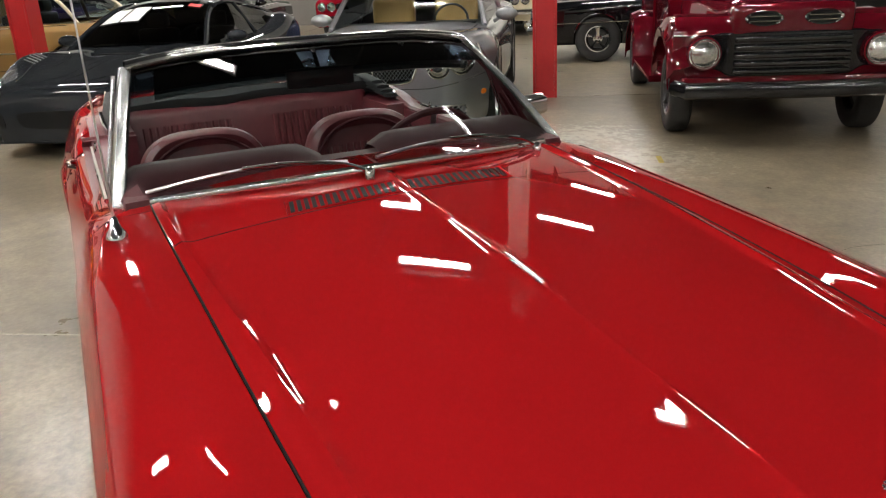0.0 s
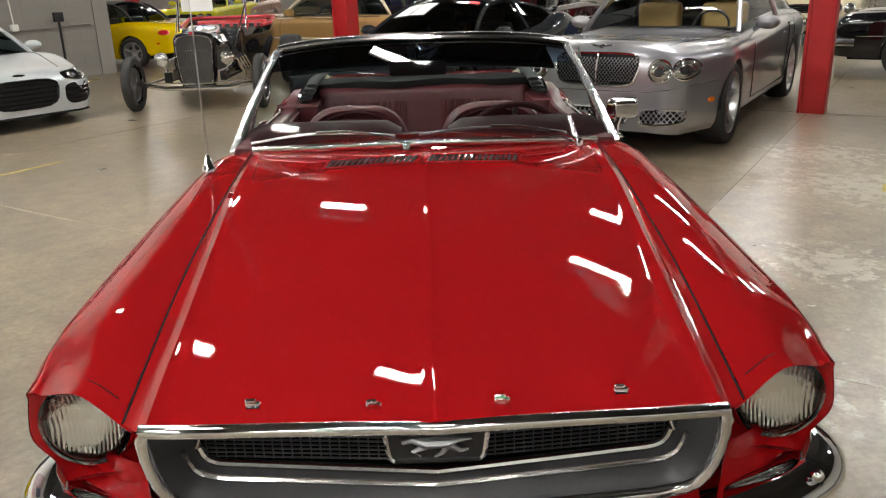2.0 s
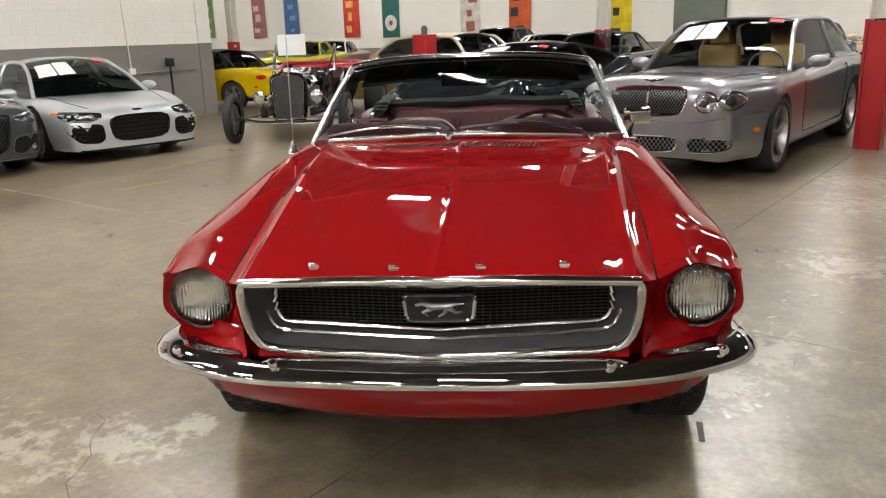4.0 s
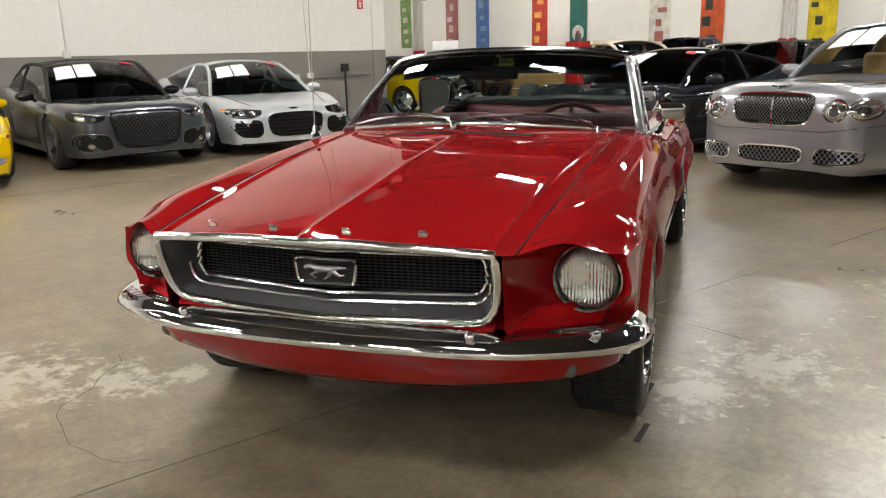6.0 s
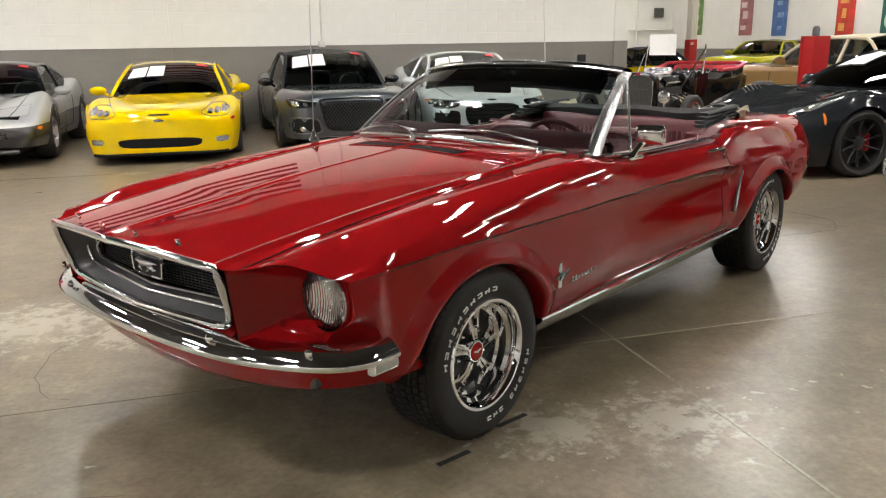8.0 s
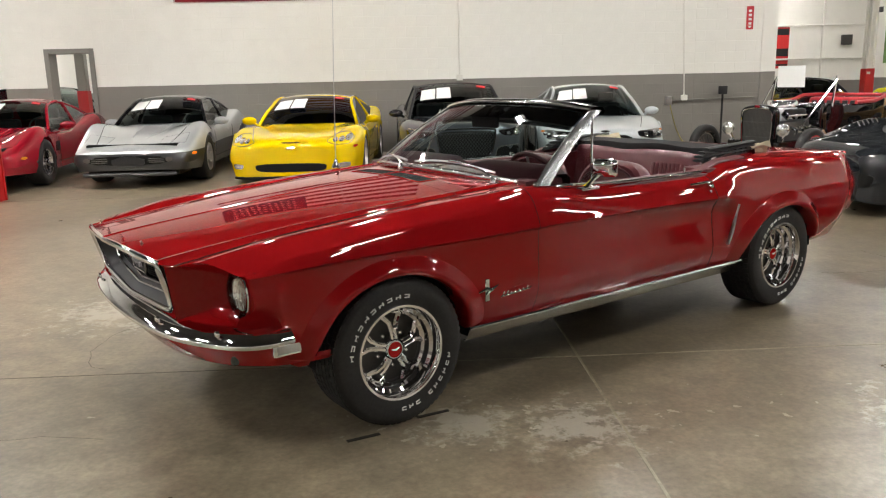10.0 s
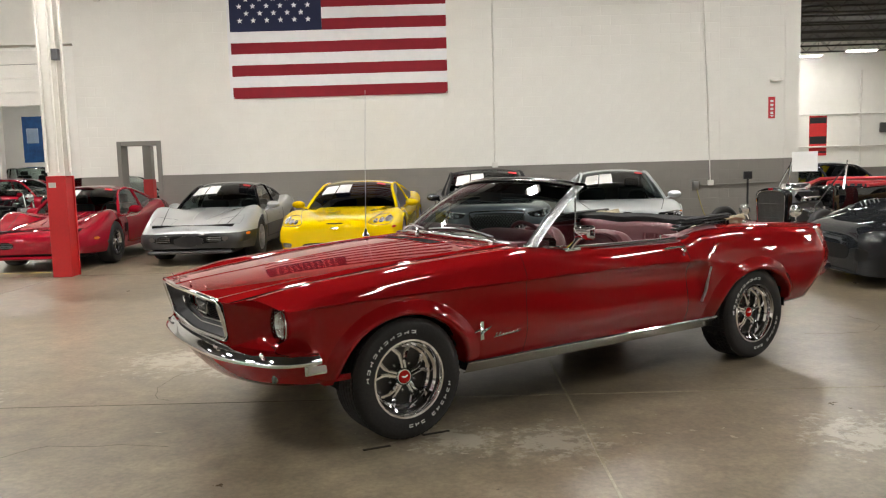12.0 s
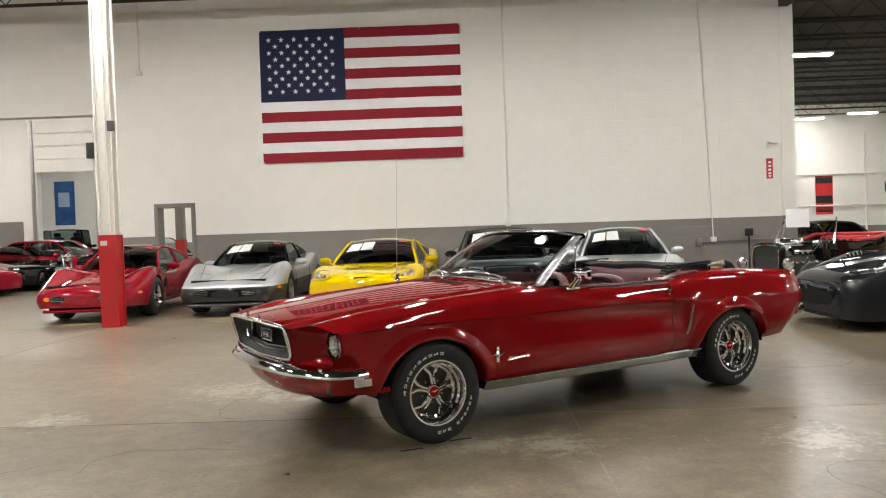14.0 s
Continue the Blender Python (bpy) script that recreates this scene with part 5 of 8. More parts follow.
for sd in (1, -1):
    # side rails of the top, stacked flat on the quarter
    for k, (ya, yb, z0) in enumerate(((2.17, 2.62, 0.905), (2.19, 2.68, 0.925), (2.22, 2.72, 0.944), (2.27, 2.74, 0.962))):
        bm = bmesh.new()
        tube(bm, [(sd * (0.622 - 0.008 * k), ya, z0), (sd * (0.632 - 0.008 * k), (ya + yb) / 2, z0 + 0.010), (sd * (0.612 - 0.008 * k), yb, z0 + 0.016)], 0.034, 8, flat=0.26)
        part("top_rail", bm, M_CANVAS, ft, "black folding top rail")
    part("linkage_arm", tube(bmesh.new(), [(sd * 0.655, 2.16, 0.893), (sd * 0.665, 2.26, 0.915), (sd * 0.665, 2.42, 0.935)], 0.009, 6), M_CHROME, ft, "bright linkage arm")
    rows = []
    for i in range(12):
        t = i / 11
        rows.append([Vector((sd * (0.55 + 0.05 * k2 / 4), 2.60 + 0.30 * t, 0.925 + 0.03 * math.sin(3.0 * t + k2) + 0.02 * math.sin(k2 * 1.6))) for k2 in range(7)])
    part("lining_cloth", thicken(grid(rows), 0.006), M_CREAMCLOTH, ft, "cream top lining")

for sd in (1, -1):
    rows = []
    for i in range(10):
        t = i / 9
        rows.append([Vector((sd * (0.545 + 0.075 * k2 / 6), 2.70 + 0.14 * t, 0.905 + 0.075 * math.sin(math.pi * k2 / 6) * (1 - 0.4 * t) + 0.012 * math.sin(5 * t + k2))) for k2 in range(7)])
    part("lining_fold", thicken(grid(rows), 0.005), M_CREAMCLOTH, ft, "cream top lining bunched at the side")

# side trim
for sd in (1, -1):
    rows = []
    for y in np.linspace(0.375, 2.365, 30):
        rows.append([Vector((sd * x, y, z)) for x, z in ((0.775, 0.332), (0.802, 0.330), (0.808, 0.320), (0.802, 0.312), (0.787, 0.284), (0.772, 0.264), (0.755, 0.262))])
    part("rocker_moulding", grid(rows), M_STEELB, hero, "bright ribbed rocker moulding")
    part("rocker_bead", tube(bmesh.new(), [(sd * 0.804, y, 0.326) for y in (0.375, 1.3, 2.365)], 0.0105, 8), M_CHROME, hero)
    q = spline([(sd * 0.845, 2.262, 0.672), (sd * 0.838, 2.245, 0.60), (sd * 0.842, 2.215, 0.52), (sd * 0.852, 2.165, 0.458)], 5)
    part("scoop_trim", tube(bmesh.new(), q, 0.011, 6, flat=0.7), M_STEEL, hero, "satin quarter scoop trim")
    # door handle
    bm = bmesh.new()
    tube(bm, [(sd * 0.80, 1.88, 0.812), (sd * 0.825, 1.90, 0.818), (sd * 0.828, 1.97, 0.820), (sd * 0.826, 2.02, 0.816), (sd * 0.80, 2.04, 0.808)], [0.008, 0.009, 0.009, 0.013, 0.014], 8, flat=0.7)
    lathe([(0.011, 0.0), (0.011, sd * 0.025), (0.006, sd * 0.028), (0.001, sd * 0.028)], 12, "x", bm, at=(sd * 0.806, 2.03, 0.793))
    part("door_handle", bm, M_CHROME, hero, "chrome push-button handle")
    part("key_lock", lathe([(0.013, 0.0), (0.012, sd * 0.006), (0.001, sd * 0.008)], 12, "x", at=(sd * 0.825, 2.02, 0.762)), M_CHROME, hero)
    # fender emblem and script, as plain shapes
    bm = boxbm(sd * 0.832, sd * 0.846, 0.435, 0.458, 0.445, 0.545, bev=0.002, seg=1)
    tube(bm, [(sd * 0.848, 0.395, 0.492), (sd * 0.852, 0.43, 0.505), (sd * 0.852, 0.46, 0.497), (sd * 0.848, 0.505, 0.512)], [0.003, 0.009, 0.011, 0.003], 6, flat=0.8)
    tube(bm, [(sd * 0.852, 0.46, 0.497), (sd * 0.850, 0.44, 0.475)], [0.007, 0.003], 6)
    part("fender_emblem", bm, M_CHROME, hero, "bright bar emblem with a running shape")
    bm = bmesh.new()
    pts_ = []
    for k in range(97):
        t = k / 96
        tall = 0.021 if t < 0.22 else (0.017 if t > 0.86 else 0.0105)
        z = 0.450 + 0.012 * t + tall * (0.5 + 0.5 * math.sin(t * 46 - 1.4)) - (0.012 * max(0, math.sin(t * 46 - 1.4)) if t > 0.88 else 0)
        pts_.append((sd * 0.8415, 0.522 + 0.165 * t + 0.0065 * math.cos(t * 46 - 1.4) + 0.5 * (z - 0.45), z))
    tube(bm, pts_, 0.0034, 5)
    tube(bm, [(sd * 0.8415, 0.60, 0.484), (sd * 0.8415, 0.65, 0.488)], 0.002, 4)
    part("fender_script", bm, M_CHROME, hero, "thin bright script squiggle")
    part("rear_side_marker", boxbm(sd * 0.775, sd * 0.806, 3.46, 3.57, 0.585, 0.622, bev=0.008), M_RED, hero)
# outer mirror on the driver's door
bm = bmesh.new()
tube(bm, [(0.770, 1.12, 0.868), (0.782, 1.145, 0.90), (0.805, 1.175, 0.940)], [0.018, 0.012, 0.013], 8)
box(bm, 0.748, 0.796, 1.07, 1.19, 0.858, 0.874, bev=0.007)
om = part("door_mirror", bm, M_CHROME, hero, "chrome door mirror")
bm = boxbm(-0.068, 0.068, -0.028, 0.03, -0.042, 0.042, bev=0.022, seg=4)
for v in bm.verts:
    if v.co.y < 0:
        v.co.x *= 0.86
        v.co.z *= 0.80
bmesh.ops.rotate(bm, verts=bm.verts[:], cent=(0, 0, 0), matrix=Matrix.Rotation(radians(14), 3, "Z"))
bmesh.ops.translate(bm, vec=(0.820, 1.185, 0.962), verts=bm.verts[:])
part("mirror_head", bm, M_CHROME, om)
# aerial on the passenger fender
bm = lathe([(0.026, 0.0), (0.024, 0.012), (0.014, 0.026), (0.008, 0.05), (0.004, 0.055)], 16, "z", at=(-0.735, 0.585, 0.895))
ae = part("aerial_base", bm, M_CHROME, hero, "chrome aerial base")
part("aerial", tube(bmesh.new(), [(-0.735, 0.585, 0.94), (-0.735, 0.60, 1.45), (-0.735, 0.62, 1.90)], [0.003, 0.0022, 0.0016], 6), M_STEEL, ae, "thin steel aerial")


# styled wheels with raised white lettering
def hero_wheel(x, y, sd, steer):
    W = new("wheel")
    W.parent = hero
    W.matrix_basis = pose(x, y, RT, 0, 0, steer) @ Matrix.Diagonal((sd, 1, 1, 1))
    r, w, rr = RT, 0.224, 0.196
    h = w / 2
    prof = [(rr, -h * 0.8), (rr + 0.012, -h * 0.98), (r - 0.05, -h * 1.05), (r - 0.018, -h * 1.0), (r - 0.006, -h * 0.88), (r - 0.006, h * 0.88), (r - 0.018, h * 1.0), (r - 0.032, h * 1.04), (r - 0.05, h * 1.06), (r - 0.075, h * 1.055), (rr + 0.014, h * 1.0), (rr + 0.006, h * 0.98), (rr, h * 0.85)]
    ty = part("tyre", lathe(prof, 56), M_RUBBER, W, "black tyre with raised white lettering")
    bm = bmesh.new()
    nb = 64
    for k in range(nb):
        for j in range(6):
            xo = -h * 0.86 + (j + 0.5) * (h * 1.72 / 6)
            a0 = 2 * math.pi * (k + 0.12 + (0.25 if j % 2 else 0)) / nb
            a1 = 2 * math.pi * (k + 0.92 + (0.25 if j % 2 else 0)) / nb
            wv = h * 1.72 / 6 * 0.40
            sk = 0.006 * (1 if j < 3 else -1)
            vs = []
            for rad in (r - 0.008, r):
                for xx, aa in ((xo - wv, a0), (xo + wv, a0 + sk), (xo + wv, a1 + sk), (xo - wv, a1)):
                    vs.append(bm.verts.new((xx, rad * math.cos(aa), rad * math.sin(aa))))
            bm.faces.new(vs[4:8])
            for q in range(4):
                bm.faces.new((vs[q], vs[(q + 1) % 4], vs[4 + (q + 1) % 4], vs[4 + q]))
        a = 2 * math.pi * k / nb
        for s2 in (-1, 1):
            ca, sa, cb, sb_ = math.cos(a), math.sin(a), math.cos(a + 0.055), math.sin(a + 0.055)
            vs = [bm.verts.new((s2 * hx, rad * c_, rad * s_)) for hx, rad in ((h * 0.885, r - 0.001), (h * 1.02, r - 0.020)) for c_, s_ in ((ca, sa), (cb, sb_))]
            bm.faces.new((vs[0], vs[1], vs[3], vs[2]))
    part("tread", bm, M_RUBBER, ty, smooth=False)
    # lettering as plain white bars
    def bars(a0, a1, count, skip=()):
        for i in range(count):
            if i in skip:
                continue
            bm = bmesh.new()
            a = a0 + (a1 - a0) * (i + 0.5) / count
            da = abs(a1 - a0) / count * 0.29
            for dr0, dr1, f0, f1 in ((0.0, 0.021, -1, -0.55), (0.0, 0.005, -0.55, 1), (0.016, 0.021, -0.55, 1)) if i % 2 else ((0.0, 0.021, -1, -0.5), (0.008, 0.013, -0.5, 1), (0.0, 0.008, 0.55, 1)):
                vs = []
                for rad in (0.231 + dr0 * 0.72, 0.231 + dr1 * 0.72):
                    for f in (f0, f1):
                        vs.append(bm.verts.new((h * 1.062 + 0.002, rad * math.cos(a + f * da), rad * math.sin(a + f * da))))
                bm.faces.new((vs[0], vs[1], vs[3], vs[2]))
            g = bmesh.ops.extrude_face_region(bm, geom=bm.faces[:])
            bmesh.ops.translate(bm, vec=(-0.003, 0, 0), verts=[v for v in g["geom"] if isinstance(v, bmesh.types.BMVert)])
            part("raised_mark", bm, M_LETTER, ty, smooth=False)

    bars(radians(178), radians(78), 10)
    bars(radians(-2 - 8), radians(-95), 10, (6,))
    rim = lathe([(rr - 0.004, -h * 0.8), (rr, h * 0.80), (rr + 0.008, h * 0.96), (rr + 0.004, h * 1.03), (rr - 0.006, h * 1.03), (rr - 0.014, h * 0.90), (rr - 0.017, h * 0.70), (rr - 0.030, h * 0.60), (rr - 0.034, h * 0.35), (rr - 0.045, h * 0.28), (rr - 0.05, h * 0.10)], 56)
    part("rim", rim, M_CHROME, W, "chrome stepped rim")
    part("wheel_disc", lathe([(rr - 0.045, h * 0.10), (0.12, h * 0.02), (0.06, h * 0.16), (0.001, h * 0.2)], 40), M_GREYD, W, "dark grey wheel centre")
    bm = bmesh.new()
    for i in range(5):
        a = 2 * math.pi * i / 5 + math.pi / 2
        d = lambda an, rad, ox: Vector((ox, rad * math.cos(an), rad * math.sin(an)))
        for s2 in (-1, 1):
            tube(bm, [d(a + s2 * 0.20, 0.045, h * 0.42), d(a + s2 * 0.11, 0.085, h * 0.42), d(a + s2 * 0.15, 0.115, h * 0.36), d(a + s2 * 0.30, 0.150, h * 0.22)], [0.012, 0.0125, 0.0125, 0.014], 7, flat=0.9)
        for s2 in (-1,):
            tube(bm, [d(a + x_, rad, ox) for x_, rad, ox in ((-0.30, 0.150, h * 0.22), (0.0, 0.156, h * 0.22), (0.30, 0.150, h * 0.22))], 0.009, 6)
    lathe([(0.155, h * 0.12), (0.158, h * 0.24), (0.150, h * 0.26), (0.148, h * 0.14)], 40, bm=bm)
    part("spokes", bm, M_CHROME, W, "chrome forked spokes")
    for i in range(5):
        a = 2 * math.pi * (i + 0.5) / 5 + math.pi / 2
        bm = bmesh.new()
        lathe([(0.011, h * 0.05), (0.010, h * 0.30), (0.005, h * 0.36), (0.001, h * 0.37)], 6, bm=bm, at=(0, 0.072 * math.cos(a), 0.072 * math.sin(a)))
        part("lug_nut", bm, M_CHROME, W)
    part("hub_ring", lathe([(0.044, h * 0.16), (0.044, h * 0.48), (0.038, h * 0.55), (0.034, h * 0.55), (0.033, h * 0.50)], 28), M_CHROME, W)
    cap = part("hub_cap", lathe([(0.034, h * 0.50), (0.030, h * 0.55), (0.015, h * 0.575), (0.001, h * 0.58)], 28), M_REDLENS, W, "red hub cap")
    bm = bmesh.new()
    tube(bm, [(h * 0.585, -0.018, 0.004), (h * 0.59, 0, 0.0), (h * 0.585, 0.018, 0.008)], [0.002, 0.005, 0.002], 5)
    part("cap_figure", bm, M_STEEL, cap)
    return W


for sd in (1, -1):
    hero_wheel(sd * 0.727, 0.0, sd, 0)
    hero_wheel(sd * 0.732, WB - 0.022, sd, 0)

# ---- the other cars ----
from mathutils.bvhtree import BVHTree


def road_wheel(parent, x, y, r, w, side, rimr, rim_mat, spokes=5, style="spoke", caliper=None, cap=None):
    """A wheel with tyre, rim, spokes and hub."""
    W = new("wheel")
    W.parent = parent
    W.matrix_basis = pose(x, y, r) @ Matrix.Diagonal((side, 1, 1, 1))
    h = w / 2
    k = 0.012
    part("tyre", lathe([(rimr, -h * 0.8), (rimr + 0.02, -h * 0.97), (r - 0.04, -h), (r - k, -h * 0.86), (r, -h * 0.6), (r, h * 0.6), (r - k, h * 0.86), (r - 0.04, h), (rimr + 0.025, h * 0.98), (rimr, h * 0.85)], 36), M_RUBBER, W)
    part("rim", lathe([(rimr, -h * 0.8), (rimr + 0.004, h * 0.82), (rimr + 0.002, h * 0.92), (rimr - 0.012, h * 0.92), (rimr - 0.022, h * 0.75), (rimr - 0.03, h * 0.2), (rimr - 0.035, -h * 0.3)], 36), rim_mat, W)
    part("brake_disc", lathe([(rimr - 0.04, -h * 0.3), (rimr - 0.05, -h * 0.1), (0.02, -h * 0.1)], 28), M_GREYD, W)
    bm = bmesh.new()
    for i in range(spokes):
        a = 2 * math.pi * i / spokes + 0.3
        d = Vector((0, math.cos(a), math.sin(a)))
        if style == "wire":
            e = Vector((0, math.cos(a + 0.35), math.sin(a + 0.35)))
            tube(bm, [Vector((h * (0.8 if i % 2 else -0.3), 0, 0)) + d * 0.04, Vector((0, 0, 0)) + e * (rimr - 0.01)], 0.003, 4)
        else:
            f = 5.0 / max(5, spokes)
            tube(bm, [Vector((h * 0.45, 0, 0)) + d * 0.03, Vector((h * 0.5, 0, 0)) + d * rimr * 0.55, Vector((h * 0.62, 0, 0)) + d * (rimr - 0.02)], [0.035 * f, 0.03 * f, 0.04 * f], 6, flat=0.6)
    lathe([(0.07, h * 0.1), (0.07, h * 0.5), (0.05, h * 0.58), (0.001, h * 0.6)], 20, bm=bm)
    part("spokes", bm, rim_mat, W)
    if caliper:
        part("caliper", boxbm(-h * 0.15, h * 0.25, 0.08, 0.17, -0.09, 0.09, bev=0.02), caliper, W, "red brake caliper")
    return W


class Body:
    """A car's skin as sections along its length; y runs from the nose (negative) to the tail, the front axle at 0."""

    def __init__(s, wb, fo, ro, half, top, shoulder, plan, bottom, arch, zaxle, flat=0.6, mid=0.22, low=0.36, tuck=0.94, crown=0.012, fender=0.0, rake=0.0):
        s.wb, s.fo, s.ro = wb, fo, ro
        s.top, s.sh, s.plan, s.bot = curve_of(*top), curve_of(*shoulder), curve_of(*plan), curve_of(*bottom)
        s.half, s.arch, s.za, s.flat, s.mid, s.low, s.tuck, s.crown, s.fender, s.rake = half, arch, zaxle, flat, mid, low, tuck, crown, fender, rake

    def stations(s, y0, y1, step=0.06):
        ys = set(np.round(np.linspace(y0, y1, max(3, int((y1 - y0) / step))), 4))
        for e in (-s.fo, s.wb + s.ro):
            for d in (0, 0.012, 0.03, 0.055, 0.09, 0.13, 0.18):
                y = e + d if e < 0 else e - d
                if y0 <= y <= y1:
                    ys.add(round(y, 4))
        for ya in (0, s.wb):
            for k in range(-12, 13):
                y = ya + s.arch * math.sin(k / 12 * math.pi / 2)
                if y0 < y < y1:
                    ys.add(round(y, 4))
        return sorted(ys)

    def section(s, y, n=4):
        X, zt, zs, zb = s.plan(y) * s.half, s.top(y), s.sh(y), s.bot(y)
        # rounded ends
        e = min(y + s.fo, s.wb + s.ro - y)
        k = math.sqrt(max(0.0, 1 - (1 - min(e / 0.16, 1)) ** 2))
        mid = (zt + zb) / 2
        zt, zs, zb = mid + (zt - mid) * (0.62 + 0.38 * k), mid + (zs - mid) * (0.55 + 0.45 * k), mid + (zb - mid) * (0.92 + 0.08 * k)
        X *= 0.80 + 0.20 * k
        hump = s.fender * (math.exp(-((y / 0.42) ** 2)) + math.exp(-(((y - s.wb) / 0.45) ** 2)))
        zlow = max(zb + 0.04, min(s.low, zs - 0.1))
        cp = [(0, zt + s.crown), (X * s.flat * 0.6, zt + s.crown * 0.7), (X * s.flat, zt + hump * 0.4), (X * 0.86, zs + hump), (X * 0.975, zs - 0.07 + hump * 0.6), (X, max(zs - s.mid, zlow + 0.03)), (X * 0.985, zlow), (X * s.tuck, zb)]
        pts = spline([(a, 0, c) for a, c in cp], n)
        for ya in (0, s.wb):
            d = abs(y - ya)
            if d < s.arch:
                za = s.za + math.sqrt(s.arch**2 - d * d)
                pts = [Vector((p.x, 0, max(p.z, za))) if p.x > 0.7 * X else p for p in pts]
        last = pts[-1]
        pts.append(Vector((last.x - 0.09, 0, last.z + 0.005)))
        return [Vector((p.x, y, p.z)) for p in pts]

    def skin(s, y0, y1, k0=0, k1=None, step=0.06):
        return [s.section(y)[k0:k1] for y in s.stations(y0, y1, step)]


class Car:
    """Holds a car's root object and its skin, on which lamps, grilles and seams are laid."""

    VIEW = {"front": (Vector((0, -9, 0)), Vector((0, 1, 0))), "left": (Vector((9, 0, 0)), Vector((-1, 0, 0))), "right": (Vector((-9, 0, 0)), Vector((1, 0, 0))), "top": (Vector((0, 0, 9)), Vector((0, 0, -1)))}

    def __init__(s, root, bvh):
        s.root, s.bvh = root, bvh

    def hit(s, view, a, c):
        o, d = s.VIEW[view]
        base = Vector((a, 0, c)) if view == "front" else (Vector((0, a, c)) if view in ("left", "right") else Vector((a, c, 0)))
        loc = s.bvh.ray_cast(base + o, d)[0]
        return loc

    def patch(s, name, view, outline, mat, out=0.006, label="", parent=None, dome=0.0, rings=4):
        """A plate of the outline's shape that follows the skin, standing proud by out."""
        d = s.VIEW[view][1]
        n = len(outline)
        cx, cz = sum(p[0] for p in outline) / n, sum(p[1] for p in outline) / n
        bm = bmesh.new()
        prev = None
        mean = s.hit(view, cx, cz)
        for k in range(rings + 2):
            f = 1.0 if k < 2 else 1 - (k - 1) / (rings + 0.0)
            o = -0.012 if k == 0 else out + dome * (1 - f * f)
            ring = []
            for a, c in outline if f > 0.01 else [(cx, cz)]:
                q = s.hit(view, cx + (a - cx) * f, cz + (c - cz) * f)
                if q is None:
                    q = mean.copy() if mean else Vector((0, 0, 0))
                    if view == "front":
                        q.x, q.z = cx + (a - cx) * f, cz + (c - cz) * f
                    elif view == "top":
                        q.x, q.y = cx + (a - cx) * f, cz + (c - cz) * f
                    else:
                        q.y, q.z = cx + (a - cx) * f, cz + (c - cz) * f
                ring.append(bm.verts.new(q - d * o))
            if prev:
                if len(ring) == 1:
                    for i in range(n):
                        bm.faces.new((prev[i], prev[(i + 1) % n], ring[0]))
                else:
                    for i in range(n):
                        bm.faces.new((prev[i], prev[(i + 1) % n], ring[(i + 1) % n], ring[i]))
            prev = ring
        return part(name, bm, mat, parent or s.root, label, sharp=50)

    def line(s, name, view, pts, mat, r=0.004, out=0.001, closed=False, label="", parent=None):
        d = s.VIEW[view][1]
        P = []
        m = len(pts)
        for i in range(m if closed else m - 1):
            a, b2 = Vector(pts[i]), Vector(pts[(i + 1) % m])
            for k in range(4):
                q = a.lerp(b2, k / 4)
                h = s.hit(view, q.x, q.y)
                if h is not None:
                    P.append(h - d * out)
        if not closed:
            h = s.hit(view, *pts[-1])
            if h is not None:
                P.append(h - d * out)
        if len(P) > 2:
            return part(name, tube(bmesh.new(), P, r, 5, closed=closed), mat, parent or s.root, label)

    def both(s, fn, name, view, pts, mat, **k):
        """The same plate or line on both sides of the car's middle."""
        if view in ("left", "right"):
            for v in ("left", "right"):
                getter = s.patch if fn == "patch" else s.line
                getter(name, v, pts, mat, **k)
        else:
            for sg_ in (1, -1):
                getter = s.patch if fn == "patch" else s.line
                getter(name, view, [(sg_ * p[0], p[1]) for p in pts], mat, **k)


def oval(cx, cz, rx, rz, n=18, p=2.0):
    out = []
    for k in range(n):
        a = 2 * math.pi * k / n
        c, q = math.cos(a), math.sin(a)
        out.append((cx + rx * math.copysign(abs(c) ** (2 / p), c), cz + rz * math.copysign(abs(q) ** (2 / p), q)))
    return out


def smooth_poly(pts, n=4):
    """Rounds the corners of a polygon."""
    out = []
    m = len(pts)
    for i in range(m):
        a, b2, c = Vector(pts[i - 1]), Vector(pts[i]), Vector(pts[(i + 1) % m])
        p, q = b2.lerp(a, 0.3), b2.lerp(c, 0.3)
        for k in range(n):
            t = k / (n - 1)
            v = p.lerp(b2, t).lerp(b2.lerp(q, t), t)
            out.append((v.x, v.y))
    return out


